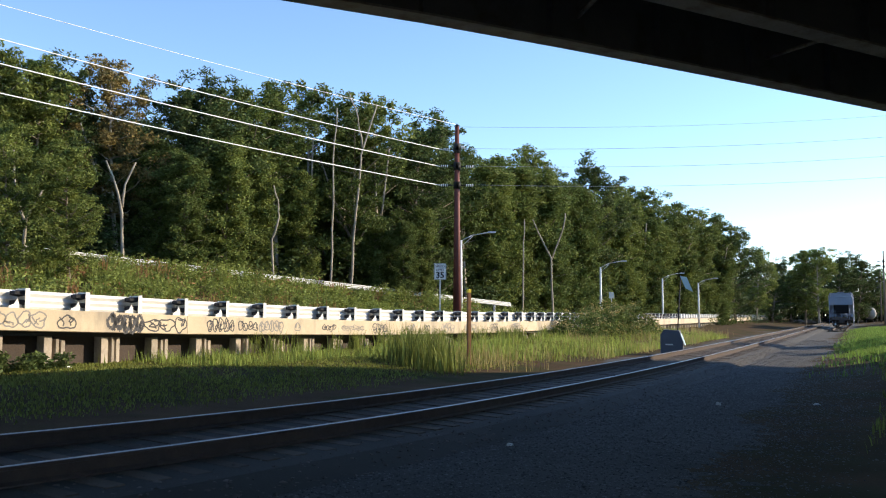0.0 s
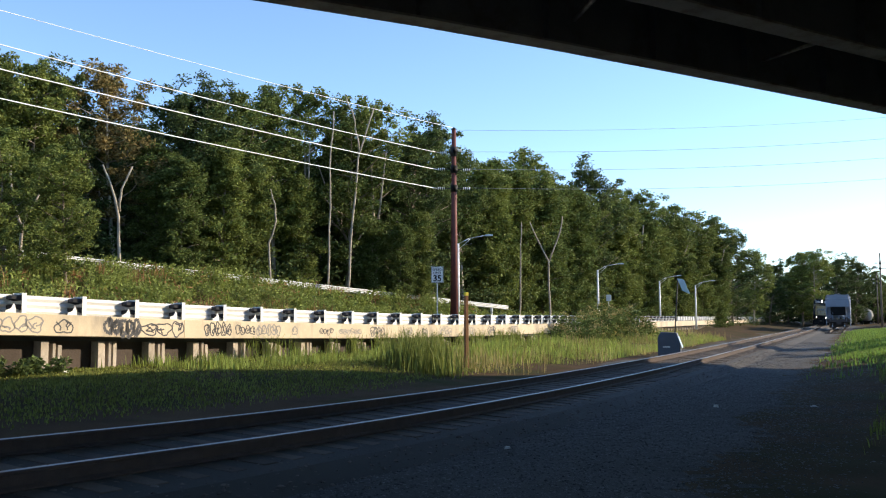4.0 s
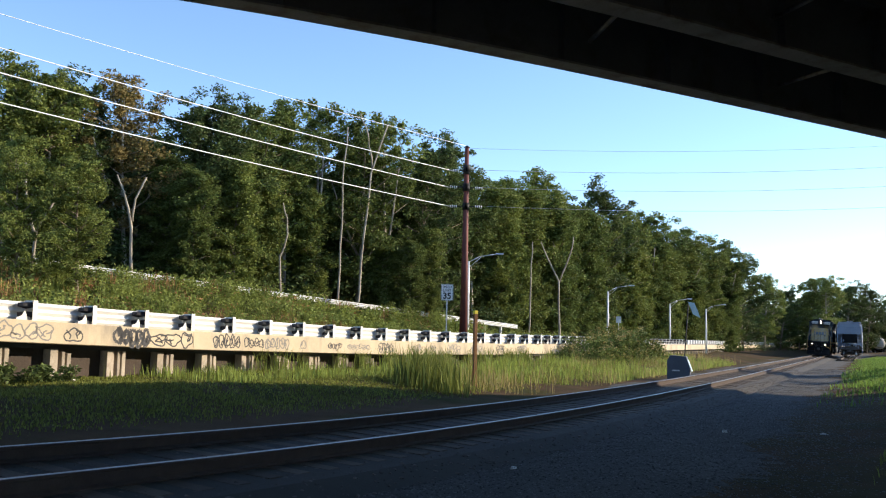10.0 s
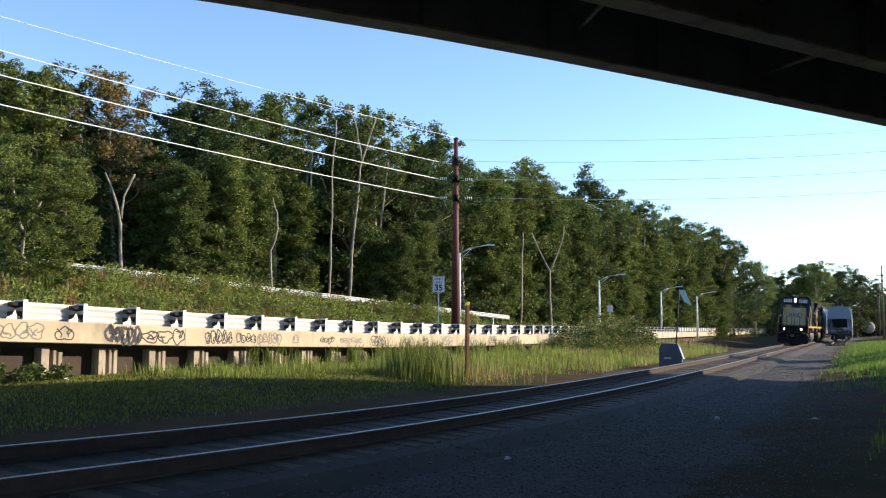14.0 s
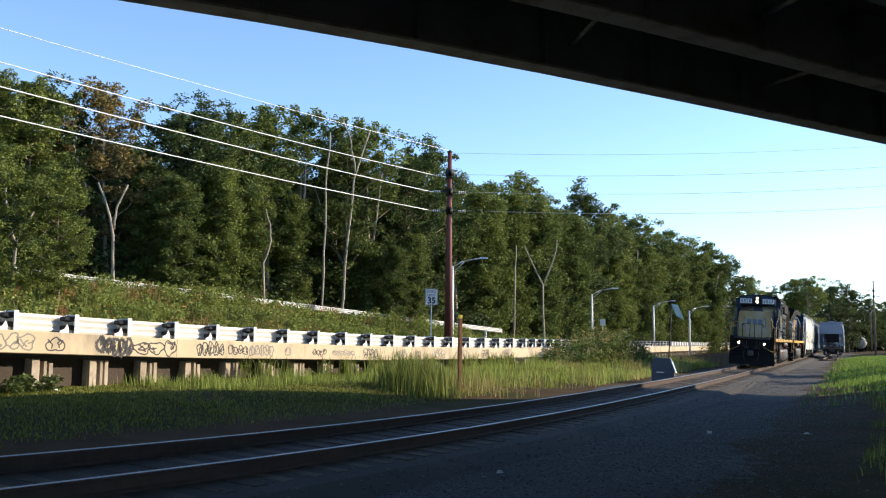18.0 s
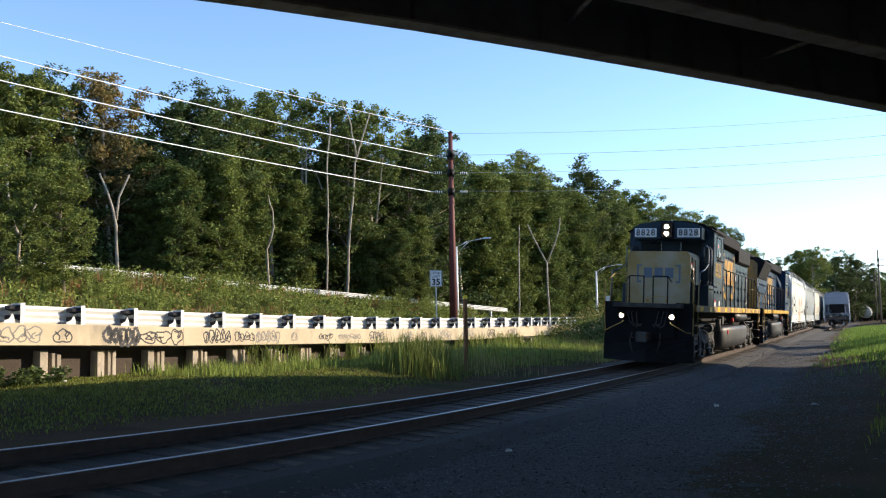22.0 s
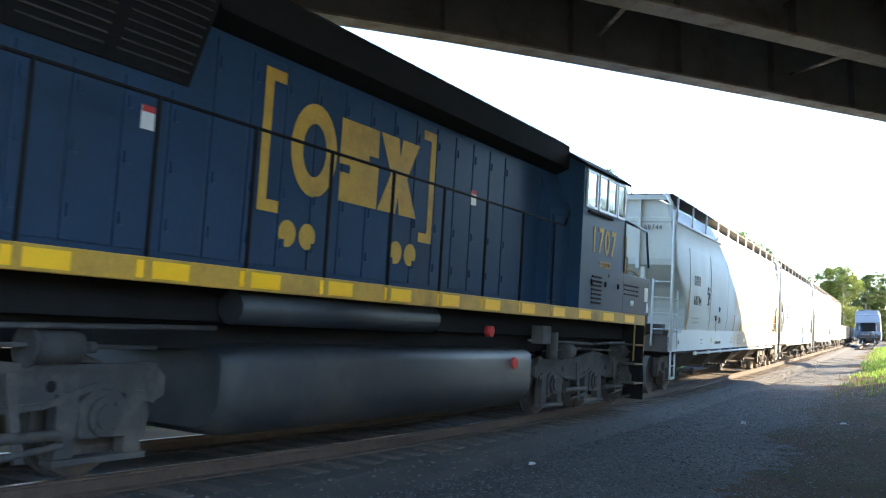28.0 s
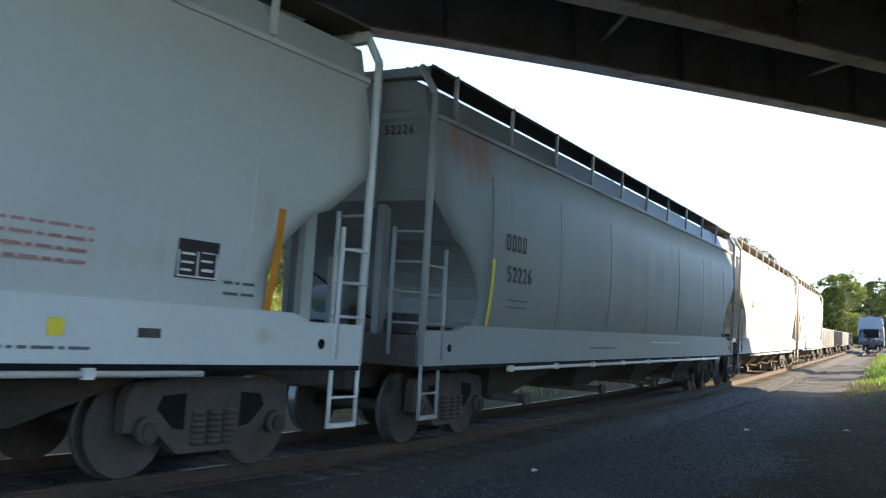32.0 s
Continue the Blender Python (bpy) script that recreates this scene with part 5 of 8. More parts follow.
            pipe(bm, [(s * 1.45, Y(e(1.0)), 0.95), (s * 1.47, Y(e(1.02)), 2.55), (s * 1.47, Y(e(1.3)), 2.7)], 0.02, 6)
            part("step_rail", bm, PALE_HAND, loco, "worn gold grab rail")
            bm = bmesh.new()
            for x in (0.15, 0.62):
                tube(bm, (s * x, Y(e(0.18)), SILL1), (s * x, Y(e(0.18)), 2.78), 0.024, 6)
            pipe(bm, [(s * 0.15, Y(e(0.18)), 2.78), (s * 0.62, Y(e(0.18)), 2.78), (s * 0.75, Y(e(0.18)), 2.6)], 0.02, 6)
            part("end_rail", bm, spec["rail"], loco)
            bm = bmesh.new()
            pipe(bm, [(s * 0.75, Y(e(-0.02)), 1.35), (s * 0.8, Y(e(-0.12)), 1.3), (s * 1.3, Y(e(-0.1)), 1.05), (s * 1.38, Y(e(0.1)), 1.05)], 0.016, 6)
            part("cut_lever", bm, PALE_HAND, loco)
            bm = bmesh.new()
            pipe(bm, [(s * 0.45, Y(e(-0.05)), 1.0), (s * 0.48, Y(e(-0.22)), 0.75), (s * 0.4, Y(e(-0.25)), 0.42)], 0.025, 6)
            part("air_hose", bm, BLACK, loco)
        bm = bmesh.new()
        nbox(bm, -1.12, 1.12, e(0.0), e(0.42), SILL1 - 0.12, SILL1 + 0.02, 0.015)
        part("anticlimber", bm, RUNNING_GEAR, loco, "dark end platform beam")
        bm = bmesh.new()
        nbox(bm, -0.86, 0.86, e(0.2), e(0.3), 0.84, SILL1 - 0.12, 0.01)
        part("end_plate", bm, SOOT, loco)
        for k, x in enumerate((-0.62, -0.5, -0.34, 0.34, 0.5, 0.62)):
            bm = bmesh.new()
            pipe(bm, [(x, Y(e(0.2)), 1.66), (x * 1.02, Y(e(0.06)), 1.6), (x * 0.9, Y(e(0.03)), 1.36 - 0.05 * (k % 3)), (x * 0.7, Y(e(0.05)), 1.2 - 0.04 * (k % 2)), (x * 0.55, Y(e(0.12)), 1.28)], 0.02, 6)
            part("jumper_hose", bm, RUNNING_GEAR, loco, "drooping rubber hose")
        bm = bmesh.new()
        y_in, y_out = Y(e(0.28)), Y(e(-0.18))
        loft(bm, [[(-1.46, y_in, 0.12), (0, y_out, 0.10), (1.46, y_in, 0.12)], [(-1.46, y_in, 0.55), (0, y_out + (y_in - y_out) * 0.35, 0.52), (1.46, y_in, 0.55)],
                  [(-1.44, y_in, 0.88), (0, y_in, 0.80), (1.44, y_in, 0.88)]], closed=False)
        loft(bm, [[(-1.46, y_in + (y_in - y_out) * 0.06, 0.12), (0, y_out + (y_in - y_out) * 0.06, 0.10), (1.46, y_in + (y_in - y_out) * 0.06, 0.12)],
                  [(-1.44, y_in + (y_in - y_out) * 0.06, 0.88), (0, y_in + (y_in - y_out) * 0.06, 0.80), (1.44, y_in + (y_in - y_out) * 0.06, 0.88)]], closed=False)
        part("plow", fix(bm), SOOT, loco, "black steel plow")
        bm = bmesh.new()
        nbox(bm, -0.12, 0.12, e(-0.55), e(0.3), 0.76, 1.0, 0.03)
        nbox(bm, -0.2, 0.16, e(-0.68), e(-0.42), 0.72, 1.04, 0.05)
        part("coupler", bm, RUNNING_GEAR, loco, "knuckle coupler")
        for s in (-1, 1):
            bm = bmesh.new()
            tube(bm, (s * 0.81, Y(e(0.2)), 1.517), (s * 0.81, Y(e(-0.06)), 1.517), 0.11, 16)
            house = part("ditch_light", bm, SOOT, loco)
            bm = bmesh.new()
            tube(bm, (s * 0.81, Y(e(-0.06)), 1.517), (s * 0.81, Y(e(-0.075)), 1.517), 0.07, 16)
            part("ditch_lamp", bm, LAMP_ON if spec["lit"] and end == 0 else LAMP_OFF, house, "lit ditch lamp" if spec["lit"] and end == 0 else "")
    # tank, reservoirs, trucks, small underfloor gear
    t0, t1 = spec["tank"]
    bm = bmesh.new()
    arc = [(1.0 + 0.42 * math.sin(k * math.pi / 12), 0.66 - 0.42 * math.cos(k * math.pi / 12)) for k in range(7)] + [(1.42, 1.0), (1.40, 1.08), (1.34, 1.14), (1.25, 1.16)]
    ring = arc + [(-x, z) for x, z in reversed(arc)]
    small_ring = [(x * 0.86, 0.36 + (z - 0.28) * 0.82) for x, z in ring]
    ys = sorted((Y(t0), Y(t1)))
    loft(bm, [[(x, ys[0], z) for x, z in small_ring], [(x, ys[0] + 0.22, z) for x, z in ring], [(x, ys[1] - 0.22, z) for x, z in ring], [(x, ys[1], z) for x, z in small_ring]], caps=True, smooth=True)
    part("fuel_tank", fix(bm), TANK_BLACK, loco, "black fuel tank")
    for s in (-1, 1):
        bm = bmesh.new()
        a, b = Y(t0 + 0.45 * (t1 - t0)), Y(t1 - 0.05)
        tube(bm, (s * 1.24, a, 1.53), (s * 1.24, b, 1.53), 0.17, 20)
        part("air_reservoir", bm, TANK_BLACK, loco, "black air reservoir")
        bm = bmesh.new()
        tube(bm, (s * 1.3, Y(t0 + 0.9), 0.95), (s * 1.46, Y(t0 + 0.9), 0.95), 0.09, 12)
        part("filler_cap", bm, RED, loco, "red fuel filler cap")
        bm = bmesh.new()
        tube(bm, (s * 1.42, Y(t0 + 1.9), 1.42), (s * 1.52, Y(t0 + 1.9), 1.42), 0.08, 12)
        part("fuel_cutoff", bm, RED, loco, "red emergency fuel cutoff")
        bm = bmesh.new()
        sbox(bm, s, 1.2, 1.42, t0 - 0.55, t0 - 0.2, 1.25, 1.55, 0.02)
        tube(bm, (s * 1.3, Y(t0 - 0.9), 1.0), (s * 1.3, Y(t0 - 0.9), 1.45), 0.1, 12)
        part("valve_box", bm, RUNNING_GEAR, loco)
        bm = bmesh.new()
        pipe(bm, [(s * 1.2, Y(0.9), 1.32), (s * 1.25, Y(t0 * 0.5), 1.27), (s * 1.2, Y(t0 - 0.1), 1.3)], 0.025, 6)
        part("brake_pipe", bm, RUNNING_GEAR, loco)
        bm = bmesh.new()
        pipe(bm, [(s * 1.2, Y(t1 + 0.1), 1.32), (s * 1.25, Y((t1 + L) / 2), 1.27), (s * 1.2, Y(L - 1.0), 1.3)], 0.025, 6)
        part("brake_pipe", bm, RUNNING_GEAR, loco)
    for n in spec["trucks"]:
        loco_truck(loco, Y(n), spec["axles"])
    # roof horn and aerial
    bm = bmesh.new()
    tube(bm, (-0.3, Y(c1 - 0.4), 4.9), (-0.3, Y(c1 - 0.9), 4.95), 0.03, 8, 0.09)
    tube(bm, (0.0, Y(c1 - 0.4), 4.78), (0.0, Y(c1 - 0.4), 5.0), 0.03, 8)
    part("horn", bm, ALU, loco)
    if not spec["lit"]:
        bm = bmesh.new()
        tube(bm, (0.6, Y(c0 + 0.5), 4.75), (0.6, Y(c0 + 0.5), 4.98), 0.07, 10)
        part("beacon", bm, ORANGE, loco, "orange roof beacon")
    loco.scale = (1, 1, 1.035)
    return tagged(loco, spec["label"], "locomotive", "the train's locomotives")


LEAD = dict(length=20.9, turn=1, paint=BLUE, end_paint=BLUE, cab=(3.9, 6.38), brow=0.8, nose=(1.75, 3.9, 3.66), hood_end=19.45, overhang=(6.5, 13.8), radiator=(14.2, 18.75),
            flared=False, fans=(9.8, 11.4, 13.0, 15.2, 16.6, 18.0), emblem=12.02, windows=((4.68, 5.12), (5.17, 5.62)), frames=SOOT, window_z=(3.66, 4.31), number_z=3.16, number_size=0.72, rail=SOOT, number_paint=DIM_GOLD, number="8828", number_at=5.12,
            louvre=6.0, tank=(7.6, 15.4), trucks=(4.05, 17.7), axles=2.25, lit=True, label="dark blue diesel locomotive with a faded gold nose, headlights lit")
TRAIL = dict(length=20.9, turn=-1, paint=BRIGHT_BLUE, end_paint=RUSTY_GOLD, cab=(2.0, 4.4), brow=0.0, nose=(0.2, 2.0, 3.75), hood_end=18.9, overhang=(4.5, 13.6), radiator=(13.7, 18.8),
             flared=True, fans=(9.6, 11.2, 12.8, 14.8, 16.3, 17.8), emblem=10.75, windows=((2.16, 2.52), (2.68, 3.1), (3.16, 3.58), (3.76, 4.22)), frames=ALU, window_z=(3.79, 4.40), number_z=3.18, number_size=0.66, rail=SOOT, number_paint=GOLD, number="1707", number_at=3.24,
             louvre=3.3, tank=(5.95, 13.2), trucks=(2.5, 16.6), axles=2.07, lit=False, label="bright blue diesel locomotive running cab last")
CARS = []
lead = locomotive(LEAD)
CARS.append((lead, 10.45, 13.4))
trail = locomotive(TRAIL)
CARS.append((trail, 33.05, 13.6))


# ---------------------------------------------------------------- covered hoppers
def freight_truck(thing, y):
    t = empty("truck", pose(0, y, 0))
    t.parent = thing
    for s in (-1, 1):
        bm = bmesh.new()
        x0, x1 = sorted((s * 0.94, s * 1.08))
        outer = [(-1.05, 0.72), (-0.98, 0.86), (-0.45, 0.92), (0.45, 0.92), (0.98, 0.86), (1.05, 0.72), (1.05, 0.44), (0.72, 0.46), (0.42, 0.22), (-0.42, 0.22), (-0.72, 0.46), (-1.05, 0.44)]
        extrude_profile(bm, outer, x0, x1, axis="x")
        for k in (-0.84, 0.84):
            tube(bm, (s * 1.08, k, 0.46), (s * 1.17, k, 0.46), 0.12, 14)
        part("side_frame", fix(bm), TRUCK_RUST, t, "brown cast side frame")
        for k in (-1, 1):
            # thin black plates paint the shade of openings; the casting is solid
            bm = bmesh.new()
            pts = [(k * 0.36, 0.78), (k * 0.64, 0.76), (k * 0.70, 0.64), (k * 0.50, 0.46), (k * 0.36, 0.44)]
            lo, hi = sorted((s * 1.08, s * 1.084))
            extrude_profile(bm, pts, lo, hi, axis="x")
            part("opening_shade_plate", fix(bm), SOOT, t)
            bm = bmesh.new()
            tube(bm, (s * 1.17, k * 0.84, 0.46), (s * 1.2, k * 0.84, 0.46), 0.085, 12)
            part("bearing_cap", bm, RUNNING_GEAR, t, "grey bearing cap")
        for k in (-0.2, 0.0, 0.2):
            bm = bmesh.new()
            loft(bm, [[(s * 1.10 + r * math.cos(0.6283 * q), k + r * math.sin(0.6283 * q), 0.29 + 0.0275 * h) for q in range(10)] for h in range(13) for r in ((0.088,) if h % 2 else (0.066,))], caps=True)
            part("spring", fix(bm), TRUCK_RUST, t, "coil spring")
    bm = bmesh.new()
    box(bm, -1.0, 1.0, -0.24, 0.24, 0.62, 0.86, 0.03)
    part("bolster", bm, TRUCK_RUST, t)
    for k in (-0.84, 0.84):
        wheel_set(t, k, 0.46)
    return t


def hopper(length, paint, sill_paint, label, marks, cut=1.5, ribs=False, near=True):
    """A covered hopper with rounded sides, sloping ends, outlets, ladders and running boards."""
    car = empty("covered_hopper")
    H = length / 2
    levels = [(1.56, 1.50, cut - 0.1), (1.64, 1.515, cut + 0.04), (1.78, 1.54, cut + 0.1), (1.95, 1.555, cut + 0.11), (2.12, 1.57, cut + 0.04), (2.3, 1.577, cut - 0.1), (2.48, 1.58, cut - 0.3), (2.64, 1.585, cut - 0.55), (2.70, 1.585, cut - 0.74), (2.95, 1.58, 0.42), (3.15, 1.575, 0.15), (3.3, 1.565, 0.12), (3.7, 1.53, 0.12),
              (4.17, 1.44, 0.12), (4.21, 1.46, 0.10), (4.29, 1.44, 0.10), (4.31, 1.40, 0.12), (4.62, 1.34, 0.14), (4.78, 1.0, 0.16), (4.82, 0.5, 0.2), (4.83, 0.0, 0.2)]
    bm = bmesh.new()
    rings = []
    cols = 72
    for z, x, inset in levels:
        ring = []
        for s in (1, -1):
            for i in range(cols + 1):
                k = i / cols
                y = s * ((-H + inset) + (2 * H - 2 * inset) * k)
                rip = 0.022 * (0.5 - abs(math.sin(y * 1.9 + 0.8 * math.sin(y * 0.9)))) * max(0, 1 - abs(z - 2.9) / 1.2) if 0 < i < cols else -0.03
                ring.append((s * max(0.0, x + rip), y, z))
        rings.append(ring)
    loft(bm, rings, smooth=True, caps=False)
    
    fix(bm)
    bm.normal_update()
    for f in bm.faces:
        f.smooth = abs(f.normal.x) > 0.45
    body = part("body", bm, paint, car, "rounded steel hopper body")
    # eave strips and vertical weld seams
    for s in (-1, 1):
        bm = bmesh.new()
        x0, x1 = sorted((s * 1.43, s * 1.485))
        box(bm, x0, x1, -H + 0.14, H - 0.14, 4.215, 4.275, 0.008)
        part("eave_strip", bm, paint, car)
        for k in range(7):
            yc = -H + 1.9 + (2 * H - 3.8) * k / 6
            bm = bmesh.new()
            loft(bm, [[(s * (x - 0.02), yc - 0.012, z), (s * (x + 0.006), yc - 0.012, z), (s * (x + 0.006), yc + 0.012, z), (s * (x - 0.02), yc + 0.012, z)] for z, x, _ in levels[:13]], caps=True)
            part("weld_seam", fix(bm), paint, car)
    # sill, end sills, centre sill
    for s in (-1, 1):
        bm = bmesh.new()
        x0, x1 = sorted((s * 1.44, s * 1.56))
        pts = [(-H + 0.05, 1.08), (H - 0.05, 1.08), (H - 0.05, 1.52), (H - 0.95, 1.52), (H - 1.2, 1.60), (-H + 1.2, 1.60), (-H + 0.95, 1.52), (-H + 0.05, 1.52)]
        extrude_profile(bm, pts, x0, x1, axis="x")
        sill = part("side_sill", fix(bm), sill_paint, car, "pale side sill")
        bm = bmesh.new()
        x0, x1 = sorted((s * 1.40, s * 1.58))
        box(bm, x0, x1, -H + 0.1, H - 0.1, 1.03, 1.08)
        part("sill_lip", bm, SOOT, sill)
        bm = bmesh.new()
        tube(bm, (s * 1.60, -H + 2.6, 1.0), (s * 1.60, H - 2.4, 1.0), 0.028, 8)
        for y in np.arange(-H + 2.7, H - 2.4, 1.9):
            box(bm, min(s * 1.56, s * 1.63), max(s * 1.56, s * 1.63), y - 0.05, y + 0.05, 0.96, 1.05)
        part("pipe", bm, GALV, car, "pale pipe under the sill")
        for y in (-H + 0.75, H - 0.75):
            bm = bmesh.new()
            tube(bm, (s * 1.56, y, 1.3), (s * 1.564, y, 1.3), 0.055, 14)
            part("jacking_hole", bm, SOOT, sill)
    bm = bmesh.new()
    box(bm, -0.35, 0.35, -H + 0.1, H - 0.1, 0.70, 1.1)
    for e in (-1, 1):
        y0, y1 = sorted((e * (H - 0.05), e * (H - 0.35)))
        box(bm, -1.5, 1.5, y0, y1, 1.06, 1.45, 0.02)
    part("centre_sill", bm, TRUCK_RUST, car)
    for e in (-1, 1):
        bm = bmesh.new()
        y0, y1 = sorted((e * (H + 0.62), e * (H - 0.4)))
        box(bm, -0.12, 0.12, y0, y1, 0.74, 0.98, 0.03)
        part("coupler", bm, TRUCK_RUST, car, "knuckle coupler")
        bm = bmesh.new()
        pts = [(e * (H - 0.1), 1.5), (e * (H - 0.1), 2.4), (e * (H - cut * 0.85), 1.5)]
        extrude_profile(bm, pts, -0.03, 0.03, axis="x")
        for x in (-0.75, 0.75):
            extrude_profile(bm, [(e * (H - 0.12), 1.45), (e * (H - 0.12), 3.1), (e * (H - 0.3), 3.1), (e * (H - 0.3), 1.45)], x - 0.05, x + 0.05, axis="x")
        part("end_brace", fix(bm), paint, car)
        for x in (-0.62, 0.62):
            bm = bmesh.new()
            y0, y1 = sorted((e * (H - 0.14), e * (H - 0.05)))
            box(bm, x - 0.045, x + 0.045, y0, y1, 3.05, 4.78, 0.008)
            part("end_rib", bm, paint, car)
        bm = bmesh.new()
        y0, y1 = sorted((e * (H - 0.16), e * (H - 0.03)))
        box(bm, -1.38, 1.38, y0, y1, 4.72, 4.84, 0.01)
        part("roof_end_beam", bm, paint, car)
        if e < 0:
            bm = bmesh.new()
            tube(bm, (-0.55, e * (H - 0.62), 1.86), (0.75, e * (H - 0.62), 1.86), 0.19, 16)
            part("air_tank", bm, paint, car, "painted air reservoir on the end platform")
            bm = bmesh.new()
            box(bm, 0.85, 1.25, -H + 0.25, -H + 0.6, 1.46, 1.72, 0.02)
            part("brake_valve", bm, RUNNING_GEAR, car, "dark brake valve")
            bm = bmesh.new()
            tube(bm, (0.3, -H + 0.35, 1.5), (0.3, -H + 0.35, 1.78), 0.09, 10)
            part("valve_cylinder", bm, RUNNING_GEAR, car, "dark valve cylinder")
            bm = bmesh.new()
            pipe(bm, [(0.3, -H + 0.4, 1.7), (0.5, -H + 0.5, 1.62), (0.95, -H + 0.42, 1.6)], 0.02, 6)
            pipe(bm, [(-0.9, -H + 0.3, 1.5), (-0.7, -H + 0.45, 2.3), (-0.2, -H + 0.5, 2.0)], 0.018, 6)
            part("brake_pipe", bm, RUNNING_GEAR, car)
            bm = bmesh.new()
            n = 20
            ring = [(-1.0 + 0.26 * math.cos(6.283 * k / n), 2.3 + 0.26 * math.sin(6.283 * k / n)) for k in range(n + 1)]
            for (xa, za), (xb, zb) in zip(ring[:-1], ring[1:]):
                tube(bm, (xa, -H + 0.04, za), (xb, -H + 0.04, zb), 0.016, 6)
            for k in range(3):
                a = 2.094 * k
                tube(bm, (-1.0, -H + 0.06, 2.3), (-1.0 + 0.26 * math.cos(a), -H + 0.04, 2.3 + 0.26 * math.sin(a)), 0.014, 6)
            part("brake_wheel", bm, sill_paint, car, "spoked hand brake wheel")
        if e < 0 and marks and marks[0][0] == "number":
            facing = Matrix(((1, 0, 0, 0.98), (0, 0, -1, -H + 0.085), (0, 1, 0, 4.05), (0, 0, 0, 1)))
            digits(marks[0][5], 0.17, BLACK, car, facing, "small black digit on the car's end", squeeze=0.9)
        # ladders and corner posts
        for s in (-1, 1):
            bm = bmesh.new()
            y = e * (H - 0.06)
            pipe(bm, [(s * 1.52, y, 1.1), (s * 1.52, y, 4.48), (s * 1.30, y, 4.84), (s * 1.22, y - e * 0.12, 4.85)], 0.05, 6)
            post = part("corner_post", bm, sill_paint, car, "pale corner post")
            bm = bmesh.new()
            yi = e * (H - 0.52)
            tube(bm, (s * 1.56, yi, 1.15), (s * 1.56, yi, 2.55), 0.028, 6)
            side_ladder = part("side_ladder", bm, sill_paint, car, "pale side ladder")
            for z in np.arange(1.6, 2.6, 0.36):
                bm = bmesh.new()
                tube(bm, (s * 1.55, y, z), (s * 1.56, yi, z), 0.016, 6)
                part("rung", bm, sill_paint, side_ladder)
            bm = bmesh.new()
            tube(bm, (s * 1.05, y + e * 0.04, 1.2), (s * 1.05, y + e * 0.04, 2.8), 0.03, 6)
            end_ladder = part("end_ladder", bm, sill_paint, car, "pale end ladder")
            for z in np.arange(1.6, 3.1, 0.38):
                bm = bmesh.new()
                tube(bm, (s * 1.50, y, z), (s * 1.05, y + e * 0.04, z), 0.016, 6)
                part("rung", bm, sill_paint, end_ladder)
            bm = bmesh.new()
            box(bm, min(s * 1.50, s * 1.55), max(s * 1.50, s * 1.55), min(y, yi), max(y, yi), 0.42, 0.47)
            tube(bm, (s * 1.53, y, 0.42), (s * 1.53, y, 1.1), 0.025, 6)
            tube(bm, (s * 1.53, yi, 0.42), (s * 1.53, yi, 1.1), 0.025, 6)
            tube(bm, (s * 1.53, y, 0.74), (s * 1.53, yi, 0.74), 0.016, 6)
            part("step", bm, sill_paint, car, "pale corner step")
    # roof: running boards and hatches
    for s in (-1, 1):
        bm = bmesh.new()
        x0, x1 = sorted((s * 0.95, s * 1.44))
        box(bm, x0, x1, -H + 0.15, H - 0.15, 4.84, 4.88)
        board = part("running_board", bm, TRUCK_RUST, car, "dark running board")
        for k in range(4):
            xx = 0.99 + 0.13 * k
            bm = bmesh.new()
            box(bm, min(s * xx, s * (xx + 0.03)), max(s * xx, s * (xx + 0.03)), -H + 0.15, H - 0.15, 4.88, 4.895)
            part("grating_bar", bm, TRUCK_RUST, board)
        for y in np.arange(-H + 0.8, H - 0.6, 1.9):
            bm = bmesh.new()
            loft(bm, [[(s * 1.41, y - 0.04, 4.84), (s * 1.45, y - 0.04, 4.90), (s * 1.45, y + 0.04, 4.90), (s * 1.41, y + 0.04, 4.84)],
                      [(s * 1.40, y - 0.04, 4.32), (s * 1.44, y - 0.04, 4.32), (s * 1.44, y + 0.04, 4.32), (s * 1.40, y + 0.04, 4.32)]], caps=True)
            part("board_bracket", fix(bm), sill_paint, board)
    for e in (-1, 1):
        bm = bmesh.new()
        y0, y1 = sorted((e * (H - 0.15), e * (H - 0.65)))
        box(bm, -0.95, 0.95, y0, y1, 4.84, 4.88)
        part("end_platform", bm, TRUCK_RUST, car)
    bm = bmesh.new()
    box(bm, -0.42, 0.42, -H + 0.8, H - 0.8, 4.78, 4.96, 0.04)
    part("trough_hatch", bm, paint, car, "long roof hatch")
    # outlets
    count = 4
    for k in range(count):
        y = -H + 4.2 + (2 * H - 8.4) * k / (count - 1)
        bm = bmesh.new()
        loft(bm, [[(-1.38, y - 1.75, 1.1), (1.38, y - 1.75, 1.1), (1.38, y + 1.75, 1.1), (-1.38, y + 1.75, 1.1)],
                  [(-0.75, y - 0.5, 0.5), (0.75, y - 0.5, 0.5), (0.75, y + 0.5, 0.5), (-0.75, y + 0.5, 0.5)]], caps=True)
        out = part("outlet", fix(bm), OUTLET_SHADE, car, "tapered discharge outlet")
        bm = bmesh.new()
        box(bm, -0.75, 0.75, y - 0.3, y + 0.3, 0.42, 0.56, 0.02)
        tube(bm, (-1.2, y, 0.46), (1.2, y, 0.46), 0.07, 10)
        tube(bm, (1.2, y, 0.46), (1.28, y, 0.46), 0.11, 12)
        tube(bm, (-1.28, y, 0.46), (-1.2, y, 0.46), 0.11, 12)
